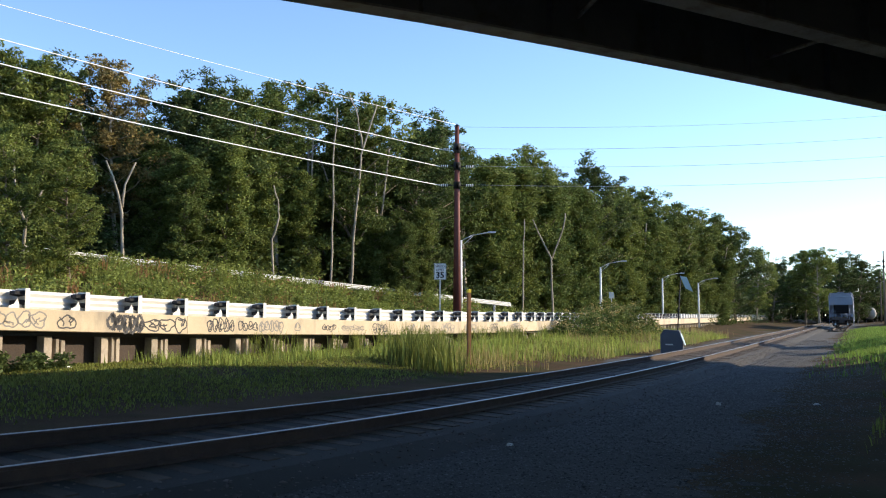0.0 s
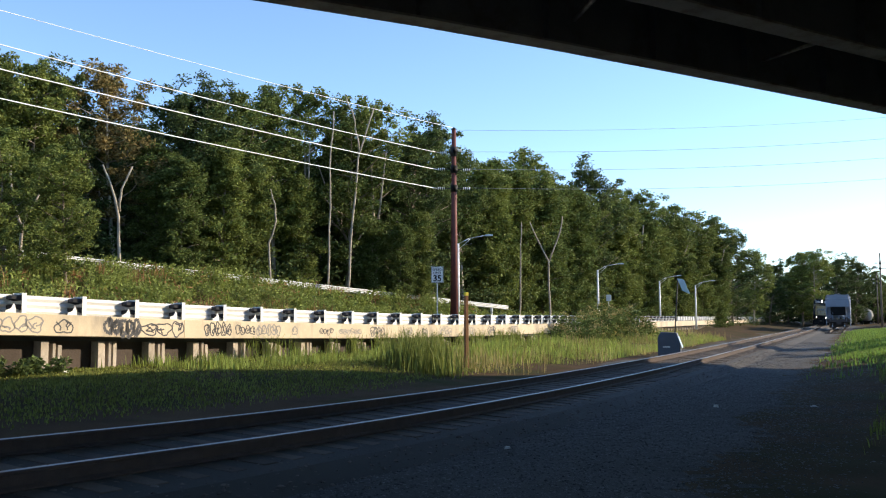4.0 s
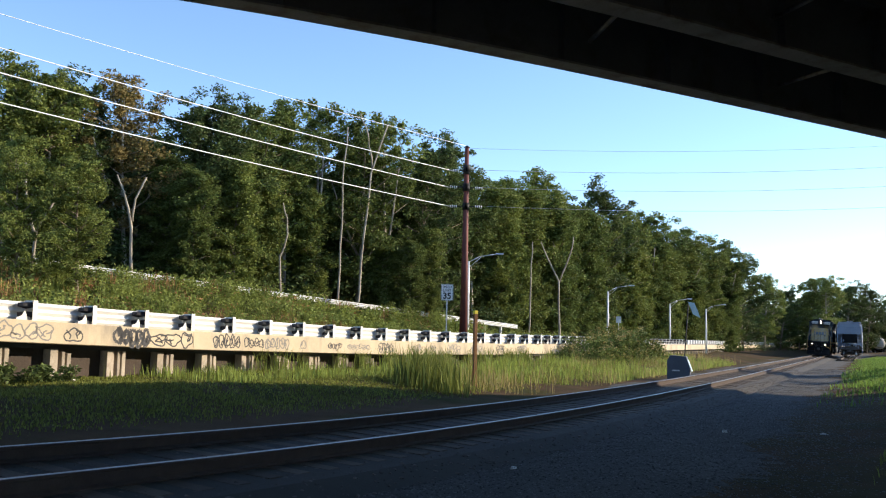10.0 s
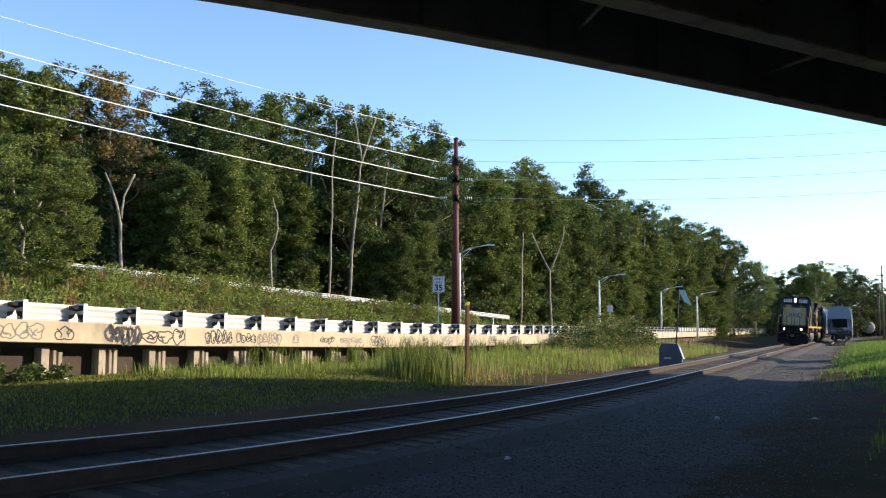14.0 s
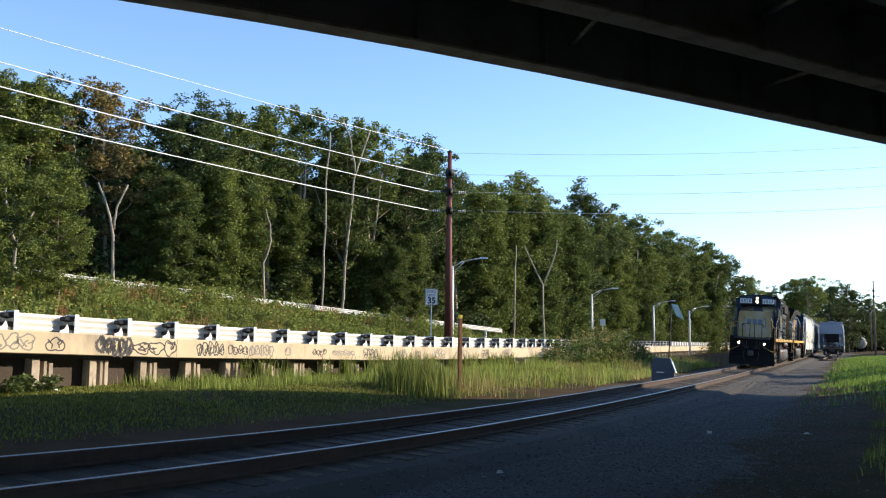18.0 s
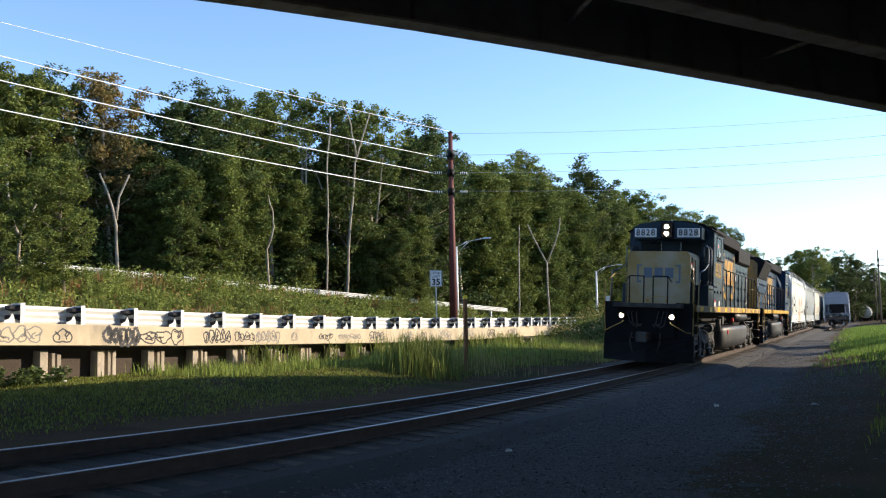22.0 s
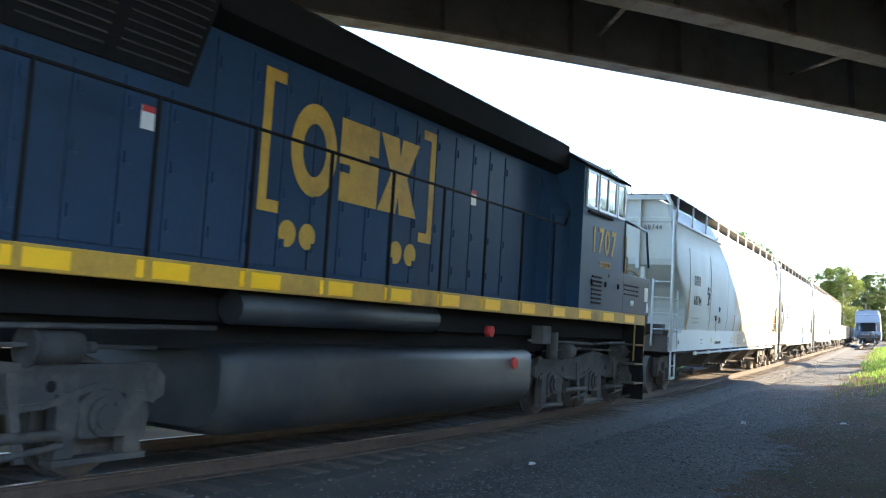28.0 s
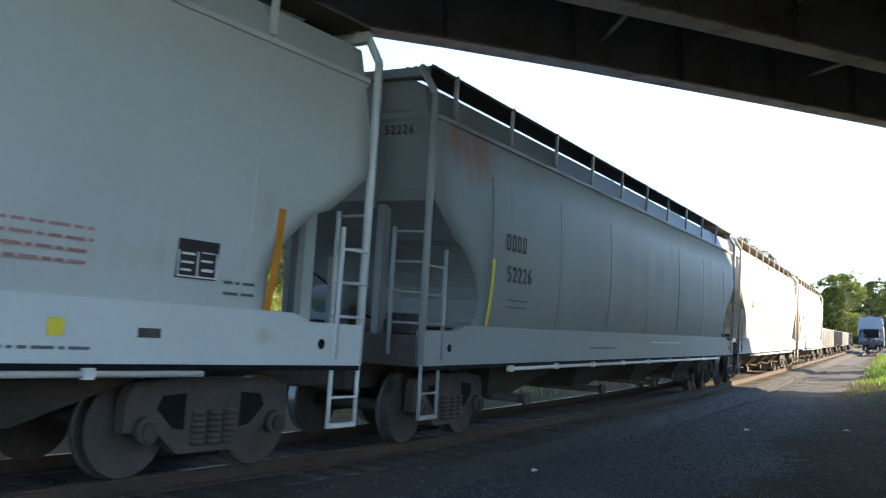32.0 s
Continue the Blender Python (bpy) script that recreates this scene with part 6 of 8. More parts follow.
        part("outlet_gate", bm, TRUCK_RUST, out)
    for e in (-1, 1):
        freight_truck(car, e * (H - 1.75))
    # markings on both sides
    for s in (-1, 1):
        for kind, y, z, w, h, what in marks:
            yy = y if s > 0 else -y
            xs = 1.562 if z < 1.56 else float(np.interp(z, [q[0] for q in levels], [q[1] for q in levels])) + 0.016
            if kind == "word":
                lettering(what, h, BLACK, "car_number", car, side_word(s * xs, yy, z), label="black car number", bold=-0.002, squeeze=1.2)
            elif kind == "number":
                digits(what, h, BLACK, car, side_word(s * xs, yy, z), "black digit of the car number", bold=-0.001, squeeze=0.95)
            elif kind == "frame":
                bm = bmesh.new()
                lo, hi = sorted((s * xs, s * (xs + 0.003)))
                for y0, y1, z0, z1 in ((-0.5, 0.5, 0.46, 0.5), (-0.5, 0.5, -0.5, -0.46), (-0.5, -0.44, -0.46, 0.46), (0.44, 0.5, -0.46, 0.46), (-0.3, 0.3, 0.28, 0.34), (-0.14, 0.14, -0.06, 0.02), (-0.14, -0.08, 0.02, 0.16)):
                    box(bm, lo, hi, yy + y0 * w, yy + y1 * w, z + z0 * h, z + z1 * h)
                part("stencil", bm, what, car, "small black stencilled square")
            elif kind == "bars":
                bm = bmesh.new()
                rows_ = max(1, int(h / 0.085))
                for r in range(rows_):
                    zz = z - h / 2 + h * (r + 0.5) / rows_
                    y0 = yy - w / 2
                    while y0 < yy + w / 2 - 0.03:
                        wl = random.uniform(0.05, 0.2)
                        y1 = min(y0 + wl, yy + w / 2)
                        box(bm, min(s * xs, s * (xs + 0.003)), max(s * xs, s * (xs + 0.003)), y0, y1, zz - 0.013, zz + 0.013)
                        y0 = y1 + 0.035
                tagged(part("illegible_lettering", bm, what, car, "rows of small illegible lettering"), kind="stuff")
            elif kind == "glyphs":
                bm = bmesh.new()
                for r in range(4):
                    y0 = yy - w / 2 + w * r / 4
                    lo, hi = sorted((s * xs, s * (xs + 0.003)))
                    g = w / 4 * 0.70
                    for a0, a1, b0, b1 in ((0, 0.045, 0, h), (g - 0.045, g, 0, h), (0.045, g - 0.045, 0, 0.04), (0.045, g - 0.045, h - 0.04, h)):
                        box(bm, lo, hi, y0 + a0, y0 + a1, z - h / 2 + b0, z - h / 2 + b1)
                part("reporting_mark", bm, what, car, "reporting mark as dark bars")
            elif kind == "lines":
                for y0, y1, z0, z1 in ((-0.46, 0.46, 0.43, 0.47), (-0.46, 0.46, -0.47, -0.43), (-0.48, -0.45, -0.47, 0.47), (0.45, 0.48, -0.47, 0.47), (-0.02, 0.01, -0.43, 0.43), (-0.4, -0.08, 0.1, 0.16), (-0.4, -0.1, -0.12, -0.06),
                                       (0.08, 0.4, 0.18, 0.24), (0.08, 0.36, -0.05, 0.01), (-0.4, -0.15, -0.32, -0.26), (0.1, 0.38, -0.3, -0.22)):
                    bm = bmesh.new()
                    lo, hi = sorted((s * (xs + 0.004), s * (xs + 0.008)))
                    box(bm, lo, hi, yy + y0 * w, yy + y1 * w, z + z0 * h, z + z1 * h)
                    part("plate_line", bm, what, car)
            elif kind == "scribble":
                bm = bmesh.new()
                rs = random.Random(int(abs(y) * 100))
                for q in range(4):
                    a, b = yy + w * (rs.random() - 0.5), z + h * (rs.random() - 0.5)
                    for step in range(5):
                        a2, b2 = a + rs.uniform(-0.12, 0.12), b + rs.uniform(-0.16, 0.16)
                        xw = s * (float(np.interp((b + b2) / 2, [l[0] for l in levels], [l[1] for l in levels])) + 0.022)
                        tube(bm, (xw, a, b), (xw, a2, b2), 0.009, 4)
                        a, b = a2, b2
                part("scribble", bm, what, car, "thin dark graffiti scribble")
            else:
                bm = bmesh.new()
                x0 = s * xs
                zs = [z - h / 2 + h * q / 3 for q in range(4)]
                xr = [s * (float(np.interp(q, [l[0] for l in levels], [l[1] for l in levels])) + 0.014) if q > 1.56 else x0 for q in zs]
                loft(bm, [[(a, yy - w / 2 + kind_lean(kind) * (q - z), q), (a, yy + w / 2 + kind_lean(kind) * (q - z), q), (a + s * 0.004, yy + w / 2 + kind_lean(kind) * (q - z), q),
                           (a + s * 0.004, yy - w / 2 + kind_lean(kind) * (q - z), q)] for a, q in zip(xr, zs)], caps=True)
                part("marking", fix(bm), what, car)
    car.scale = (1, 1, 1.035)
    return tagged(car, label, "freight car", "covered hoppers")


# brown-black base colour carries the deep shade under the hopper cars
OUTLET_SHADE = material("shaded_outlet_paint", (0.075, 0.062, 0.052), rough=0.9, spread=0.3, scale=2, fine=20, bump=0.2)


def kind_lean(kind):
    return 0.04 if kind == "stripe" else 0.0


HOP_WHITE = freight_paint("hopper_pale_grey", (0.50, 0.53, 0.50), [(-0.5, 2.65, 1.9, 0.75, 1.25), (2.7, 2.7, 1.5, 0.7, 1.25), (0.4, 1.72, 2.6, 0.45, 1.15), (0.4, 2.2, 3.2, 0.9, 0.72), (7.6, 2.0, 1.6, 0.5, 0.62), (5.0, 3.0, 0.5, 0.45, 0.95), (5.9, 2.2, 0.4, 0.6, 0.95), (-6.2, 2.2, 0.7, 0.5, 0.6), (9.0, 2.6, 0.4, 0.8, 0.6)],
                          stain=(0.40, 0.18, 0.045), general=0.16, streak=(0.55, 0.56, 0.54))
SILL_WHITE = freight_paint("sill_white", (0.60, 0.63, 0.62), [(0.6, 1.35, 3.2, 0.6, 1.5), (9.2, 1.35, 0.4, 0.2, 0.8)], stain=(0.46, 0.27, 0.10), general=0.1, streak=(0.5, 0.5, 0.48))
HOP_GREY = freight_paint("hopper_slate_grey", (0.215, 0.24, 0.245), [(-8.9, 3.95, 1.1, 0.6, 1.4), (-7.6, 3.4, 0.25, 0.8, 0.8), (-3.0, 3.2, 0.4, 0.8, 0.62), (2.0, 3.6, 0.5, 0.5, 0.8), (6.2, 3.6, 1.5, 0.5, 0.7)], stain=(0.24, 0.10, 0.045),
                         general=0.35, streak=(0.22, 0.23, 0.22))
SILL_GREY = freight_paint("sill_grey", (0.30, 0.325, 0.33), general=0.3, streak=(0.30, 0.31, 0.30))
HOP_CREAM = freight_paint("hopper_cream", (0.60, 0.55, 0.44), [(-5, 3, 2, 0.8, 0.6), (4, 2.5, 2, 0.8, 0.6)], general=0.3, streak=(0.38, 0.33, 0.26))
HOP_TAN = freight_paint("hopper_tan", (0.55, 0.50, 0.42), general=0.4, streak=(0.36, 0.31, 0.25))
RED_MARK = material("faded_red_lettering", (0.44, 0.22, 0.20), rough=0.7, spread=0.2, bump=0)
YELLOW_MARK = material("yellow_mark", (0.75, 0.62, 0.05), rough=0.6, spread=0.1, bump=0)
GRAFFITI = material("graffiti_paint", (0.10, 0.12, 0.13), rough=0.7, spread=0.3, bump=0)
TEXT_GREY = material("faded_small_lettering", (0.30, 0.30, 0.30), rough=0.7, spread=0.1, bump=0)
STRIPE_ORANGE = material("conspicuity_orange", (0.60, 0.23, 0.02), rough=0.5, spread=0.12, bump=0.02)
H1 = 10.75


marks1 = [("number", -7.89, 2.37, 0, 0.36, "68744"), ("glyphs", -7.96, 2.90, 0.88, 0.25, BLACK), ("frame", -6.24, 2.64, 0.26, 0.30, BLACK), ("scribble", -6.5, 2.5, 0.5, 0.6, GRAFFITI), ("scribble", -4.75, 2.1, 0.5, 0.6, GRAFFITI), ("scribble", 4.75, 2.0, 2.2, 0.5, GRAFFITI), ("bars", -7.95, 1.86, 0.95, 0.24, TEXT_GREY),
          ("stripe", -9.04, 2.09, 0.10, 1.05, STRIPE_ORANGE), ("stripe", -4.85, 1.81, 0.09, 0.52, STRIPE_ORANGE), ("stripe", -1.52, 1.85, 0.10, 0.54, STRIPE_ORANGE), ("stripe", 1.84, 1.82, 0.10, 0.52, STRIPE_ORANGE),
          ("stripe", 5.75, 1.9, 0.08, 0.4, STRIPE_ORANGE), ("stripe", 9.2, 2.1, 0.10, 1.0, STRIPE_ORANGE), ("word", -4.5, 1.25, 0, 0.12, "CENTER FLOW"), ("bars", -2.05, 1.25, 0.7, 0.16, TEXT_GREY), ("plate", -5.55, 1.34, 0.16, 0.14, YELLOW_MARK),
          ("plate", -1.95, 1.36, 0.15, 0.14, YELLOW_MARK), ("bars", -0.35, 1.33, 0.95, 0.34, TEXT_GREY), ("plate", 0.75, 1.3, 0.32, 0.11, STICKER),
          ("plate", 8.2, 2.0, 0.48, 0.34, BLACK), ("lines", 8.2, 2.0, 0.48, 0.34, STICKER), ("bars", 8.75, 1.78, 0.4, 0.2, GRAFFITI), ("bars", 6.65, 2.0, 0.9, 0.36, RED_MARK), ("plate", 6.85, 1.36, 0.15, 0.14, YELLOW_MARK),
          ("plate", 7.75, 1.34, 0.24, 0.08, RUNNING_GEAR), ("bars", 6.75, 1.2, 0.9, 0.1, GRAFFITI), ("bars", -7.05, 1.3, 0.25, 0.2, GRAFFITI)]
car1 = hopper(2 * H1, HOP_WHITE, SILL_WHITE, "pale grey covered hopper with rust stains on its side", marks1)
CARS.append((car1, 56.25, 18.0))
marks2 = [("number", -7.3, 2.37, 0, 0.33, "52226"), ("glyphs", -7.45, 2.84, 0.8, 0.24, BLACK), ("bars", -7.3, 1.95, 0.8, 0.2, GRAFFITI), ("stripe", -8.28, 2.08, 0.09, 0.95, YELLOW_MARK),
          ("bars", 1.8, 1.42, 2.6, 0.16, STICKER), ("bars", -3.0, 1.3, 1.6, 0.1, GRAFFITI)]
car2 = hopper(20.4, HOP_GREY, SILL_GREY, "weathered slate grey covered hopper with dark graffiti", marks2)
CARS.append((car2, 78.35, 16.6))
marks3 = [("bars", -4 + 1.6 * k, 2.0 + 0.2 * math.sin(k * 2), 1.2, 0.8, GRAFFITI) for k in range(5)] + [("glyphs", -7, 2.8, 0.8, 0.25, BLACK)]
car3 = hopper(19.5, HOP_CREAM, SILL_GREY, "cream covered hopper with graffiti along its side", marks3)
CARS.append((car3, 99.6, 16.0))
car4 = hopper(19.5, HOP_TAN, HOP_TAN, "tan covered hopper with brown grime", [("glyphs", -7, 2.8, 0.8, 0.25, BLACK)])
CARS.append((car4, 120.4, 16.0))


def gondola(length, paint, label):
    car = empty("gondola")
    H = length / 2
    bm = bmesh.new()
    for s in (-1, 1):
        x0, x1 = sorted((s * 1.38, s * 1.46))
        box(bm, x0, x1, -H, H, 1.05, 2.5, 0.01)
        y0, y1 = sorted((s * H, s * (H - 0.08)))
        box(bm, -1.38, 1.38, y0, y1, 1.05, 2.5)
    box(bm, -1.4, 1.4, -H, H, 1.0, 1.1)
    part("body", bm, paint, car, "open steel car body")
    for s in (-1, 1):
        for y in np.arange(-H + 0.4, H, 1.25):
            bm = bmesh.new()
            x0, x1 = sorted((s * 1.46, s * 1.56))
            box(bm, x0, x1, y - 0.06, y + 0.06, 1.05, 2.45, 0.01)
            part("side_post", bm, paint, car)
    for e in (-1, 1):
        bm = bmesh.new()
        y0, y1 = sorted((e * (H - 0.3), e * (H + 0.65)))
        box(bm, -0.12, 0.12, y0, y1, 0.74, 0.98, 0.03)
        part("coupler", bm, TRUCK_RUST, car)
        freight_truck(car, e * (H - 1.9))
    return tagged(car, label, "freight car", "the train's gondolas")


GOND_A = freight_paint("gondola_white", (0.52, 0.50, 0.44), general=0.3)
GOND_B = freight_paint("gondola_black", (0.06, 0.06, 0.06), general=0.3, streak=(0.1, 0.07, 0.05))
pos = 131.9
for i, (pt, lab) in enumerate(((GOND_A, "pale open gondola car with ribbed sides"), (GOND_B, "black open gondola car with ribbed sides"), (GOND_A, "pale open gondola car with ribbed sides"), (GOND_B, "black open gondola car with ribbed sides"))):
    CARS.append((gondola(15.0, pt, lab), pos + 7.5, 11.0))
    pos += 16.3


# ---------------------------------------------------------------- siding with parked cars
siding = empty("siding_track")
tagged(siding, "rusty siding track beside the main line", "railway track", kind="structure")
for side in (-0.7525, 0.7525):
    bm = bmesh.new()
    loft(bm, [[rail_point(s, 3.9 + side + o, z + 0.05) for o, z in ((-0.07, -0.17), (0.07, -0.17), (0.036, 0.0), (-0.036, 0.0))] for s in np.arange(112, 320, 3.0)], caps=True)
    part("siding_rail", fix(bm), RAIL, siding)
bm = bmesh.new()
for s in np.arange(112, 230, 0.6):
    p, th = rail_point(s, 3.9, -0.17), float(np.interp(s, _s, _th))
    ax, ay = Vector((math.cos(th), -math.sin(th), -BANK)), Vector((math.sin(th), math.cos(th), 0))
    v = [bm.verts.new(p + ax * a + ay * b + Vector((0, 0, zz))) for zz in (-0.16, 0.02) for a, b in ((-1.3, -0.11), (1.3, -0.11), (1.3, 0.11), (-1.3, 0.11))]
    for f in ((0, 1, 5, 4), (1, 2, 6, 5), (2, 3, 7, 6), (3, 0, 4, 7), (4, 5, 6, 7)):
        bm.faces.new([v[i] for i in f])
ob = part("siding_ties", fix(bm), TIE, siding)
tagged(ob, kind="stuff")


def parked(car, s, off=3.9):
    a, b = rail_point(s - 7, off), rail_point(s + 7, off)
    mid = (a + b) / 2
    car.matrix_basis = Matrix.Translation((mid.x, mid.y, mid.z + 0.05)) @ pose(0, 0, 0, 0, 0, -math.degrees(math.atan2(b.x - a.x, b.y - a.y)))
    return car


HOP_BLUE = freight_paint("hopper_dull_blue", (0.24, 0.29, 0.37), general=0.3, streak=(0.25, 0.28, 0.33))
rolled, ROLLING = ROLLING, []
idle = parked(hopper(16.0, HOP_BLUE, HOP_BLUE, "dull blue covered hopper parked on the siding", [("glyphs", -5, 2.8, 0.8, 0.25, WHITE_PAINT)]), 137.5)
# a thin black plate stands in for the darkness inside the end
bm = bmesh.new()
box(bm, -0.95, 0.95, -7.96, -7.9, 2.0, 3.2, 0.02)
part("end_shade_plate", bm, SOOT, idle, "black plate painting the dark inside of the hopper's end")


def tank_car(paint, label):
    car = empty("tank_car")
    bm = bmesh.new()
    rings = []
    for y, r in ((-7.6, 0.2), (-7.5, 0.8), (-7.2, 1.25), (-6.9, 1.42), (6.9, 1.42), (7.2, 1.25), (7.5, 0.8), (7.6, 0.2)):
        rings.append([(r * math.cos(6.283 * k / 20), y, 2.5 + r * math.sin(6.283 * k / 20)) for k in range(20)])
    loft(bm, rings, caps=True, smooth=True)
    part("tank", fix(bm), paint, car, "long cylindrical tank")
    bm = bmesh.new()
    box(bm, -1.2, 1.2, -8.0, 8.0, 0.95, 1.15)
    part("underframe", bm, SOOT, car)
    bm = bmesh.new()
    tube(bm, (0, 0, 3.85), (0, 0, 4.3), 0.5, 14)
    part("dome", bm, paint, car)
    for e in (-1, 1):
        freight_truck(car, e * 6.0)
    return tagged(car, label, "freight car", "parked tank cars")


TANK_TAN = freight_paint("tank_tan", (0.45, 0.41, 0.35), general=0.3)
TANK_DARK = freight_paint("tank_dark", (0.07, 0.07, 0.075), general=0.3, streak=(0.12, 0.1, 0.08))
for i in range(4):
    parked(tank_car(TANK_TAN if i == 0 else TANK_DARK, "dull tan tank car parked beyond the siding" if i == 0 else "black tank car parked beyond the siding"), 232 + 19 * i, 8.4 + 2.6 * i)
ROLLING = rolled

# ---------------------------------------------------------------- pole, wires, lamps, signs
def view_point(px, py, d):
    """A place d metres ahead on the bearing and height of a point of the picture held level at nine seconds."""
    return Vector(((px - 784) / 1600 * d, d, 1.2925 + (578 + (px - 784) * 0.0147 - py) / 1600 * d))


def ground_z(x, y):
    return float(ground_height(np.array([x]), np.array([y]))[0])


def utility_pole(x, y, top, arms, mat=POLE_RED, r=0.30, label="tall rust-red steel utility pole with insulators"):
    z = ground_z(x, y)
    pole = empty("utility_pole", pose(x, y, z))
    bm = bmesh.new()
    tube(bm, (0, 0, -0.2), (0, 0, top - z), r, 12, r * 0.5)
    part("shaft", bm, mat, pole, "tapered steel shaft")
    bm = bmesh.new()
    tube(bm, (0, 0, top - z), (0, 0, top - z + 0.12), r * 0.75, 12, 0.05)
    part("cap", bm, BLACK, pole)
    for dx, h in arms:
        bm = bmesh.new()
        tube(bm, (0, 0, h - z), (dx, 0, h - z + 0.02), 0.035, 8)
        arm = part("arm", bm, BLACK, pole)
        bm = bmesh.new()
        for k in range(4):
            a = dx * (0.55 + 0.12 * k)
            tube(bm, (a, 0, h - z - 0.0), (a + 0.06 * (1 if dx > 0 else -1), 0, h - z), 0.085, 10)
        part("insulator", bm, WHITE_PAINT, arm, "pale insulator")
        bm = bmesh.new()
        tube(bm, (0, 0, h - z - 0.22), (0, 0, h - z + 0.22), r * 0.85, 12)
        part("bracket", bm, BLACK, pole)
    return tagged(pole, label, "utility pole")


POLE = (1.716, 56.0)
utility_pole(*POLE, 13.13, [(-1.04, 9.38), (1.04, 9.38), (-1.04, 10.6), (1.04, 10.56), (-0.86, 11.64), (0.45, 11.78)], r=0.27)
LEFT_ENDS = [(view_point(803, 347, 56), view_point(0, 158, 34), 0.03), (view_point(803, 313, 56), view_point(40, 115, 34), 0.03),
             (view_point(808, 283, 56), view_point(210, 120, 38), 0.026), (view_point(833, 238, 56), view_point(60, 15, 35), 0.016)]


def wire(p, q, r, sag, mat, label):
    bm = bmesh.new()
    pts = []
    for k in range(25):
        t = k / 24
        v = p.lerp(q, t)
        v.z -= 4 * sag * t * (1 - t)
        pts.append(v)
    limb(bm, pts, r, r, 5)
    return tagged(bm_object("overhead_wire", bm, mat), label, "wire", "overhead wires")


for p, q, r in LEFT_ENDS:
    wire(p, p + (q - p) * 1.5, r * 0.8, 0.25, WIRE, "pale sunlit overhead wire from the pole")
far_left = [p + (q - p) * 1.5 for p, q, r in LEFT_ENDS]
utility_pole(far_left[0].x, far_left[0].y, max(v.z for v in far_left) + 0.1, [(1.0, far_left[0].z), (1.0, far_left[1].z)], label="rust-red steel utility pole further along the road")
RIGHT_ENDS = [((868, 347), (1640, 339), 0.011), ((860, 313), (1640, 301), 0.011), ((840, 281), (1640, 266), 0.011), ((838, 242), (1640, 227), 0.008)]
for a, b, r in RIGHT_ENDS:
    wire(view_point(*a, 56), view_point(*b, 64), r, 0.35, WIRE_DARK, "thin overhead wire against the sky")
utility_pole(view_point(1640, 300, 64).x, 64.0, view_point(1640, 220, 64).z, [(-0.4, view_point(1640, 301, 64).z), (-0.4, view_point(1640, 339, 64).z)], label="rust-red steel utility pole across the line")


def street_lamp(px, top_py, d, reach):
    p = view_point(px, top_py, d)
    z = ground_z(p.x, p.y)
    lamp = empty("street_lamp", pose(p.x, p.y, z))
    h = p.z - z
    bm = bmesh.new()
    tube(bm, (0, 0, -0.1), (0, 0, h), 0.13, 10, 0.085)
    part("post", bm, WHITE_PAINT, lamp, "white tapered post")
    bm = bmesh.new()
    pipe(bm, [(0, 0, h - 0.05), (reach * 0.4, 0, h + 0.35), (reach, 0, h + 0.55)], 0.035, 6)
    pipe(bm, [(0, 0, h - 0.45), (reach * 0.45, 0, h + 0.32)], 0.022, 6)
    part("arm", bm, ALU, lamp)
    bm = bmesh.new()
    box(bm, reach - 0.05, reach + 0.5, -0.1, 0.1, h + 0.50, h + 0.62, 0.03)
    part("lamp_head", bm, ALU, lamp, "grey lamp head")
    return tagged(lamp, "white street lamp with a bent arm", "street lamp", "street lamps along the road")


for px, py, d in ((840, 446, 62), (1088, 497, 82), (1198, 518, 98), (1262, 527, 108)):
    street_lamp(px, py, d, 1.9)

p = view_point(803, 501, 44.5)
sign = empty("speed_sign", pose(p.x, p.y, ground_z(p.x, p.y), 0, 0, -2))
zc = p.z - ground_z(p.x, p.y)
bm = bmesh.new()
box(bm, -0.30, 0.30, -0.012, 0.0, zc - 0.40, zc + 0.40, 0.0)
board = part("board", bm, WHITE_PAINT, sign, "white rectangular sign board")
bm = bmesh.new()
for args in ((-0.285, 0.285, zc + 0.37, zc + 0.385), (-0.285, 0.285, zc - 0.385, zc - 0.37), (-0.285, -0.27, zc - 0.37, zc + 0.37), (0.27, 0.285, zc - 0.37, zc + 0.37)):
    box(bm, args[0], args[1], -0.016, -0.012, args[2], args[3])
part("border", bm, BLACK, board)
facing = Matrix(((1, 0, 0, 0), (0, 0, -1, -0.018), (0, 1, 0, 0), (0, 0, 0, 1)))
lettering("SPEED", 0.17, BLACK, "lettering", board, Matrix.Translation((0, 0, zc + 0.25)) @ facing, depth=0.002)
lettering("LIMIT", 0.17, BLACK, "lettering", board, Matrix.Translation((0, 0, zc + 0.08)) @ facing, depth=0.002)
lettering("35", 0.42, BLACK, "lettering", board, Matrix.Translation((0, 0, zc - 0.19)) @ facing, depth=0.002, bold=0.012)
bm = bmesh.new()
box(bm, -0.03, 0.03, 0.002, 0.04, -0.1, zc + 0.36)
part("post", bm, GALV, sign)
tagged(sign, "white speed limit 35 sign on a thin post", "road sign")

p = view_point(854, 533, 31.5)
z = ground_z(p.x, p.y)
marker = empty("marker_post", pose(p.x, p.y, z, 0, 0, 25))
bm = bmesh.new()
box(bm, -0.06, 0.06, -0.06, 0.06, -0.1, p.z - z - 0.12, 0.012)
part("post", bm, material("brown_post", (0.22, 0.10, 0.04), rough=0.8, spread=0.3, scale=4, bump=0.4), marker, "brown wooden post")
bm = bmesh.new()
box(bm, -0.063, 0.063, -0.063, 0.063, p.z - z - 0.12, p.z - z, 0.012)
part("tip", bm, YELLOW_MARK, marker, "yellow painted tip")
tagged(marker, "brown square marker post with a yellow tip", "post")

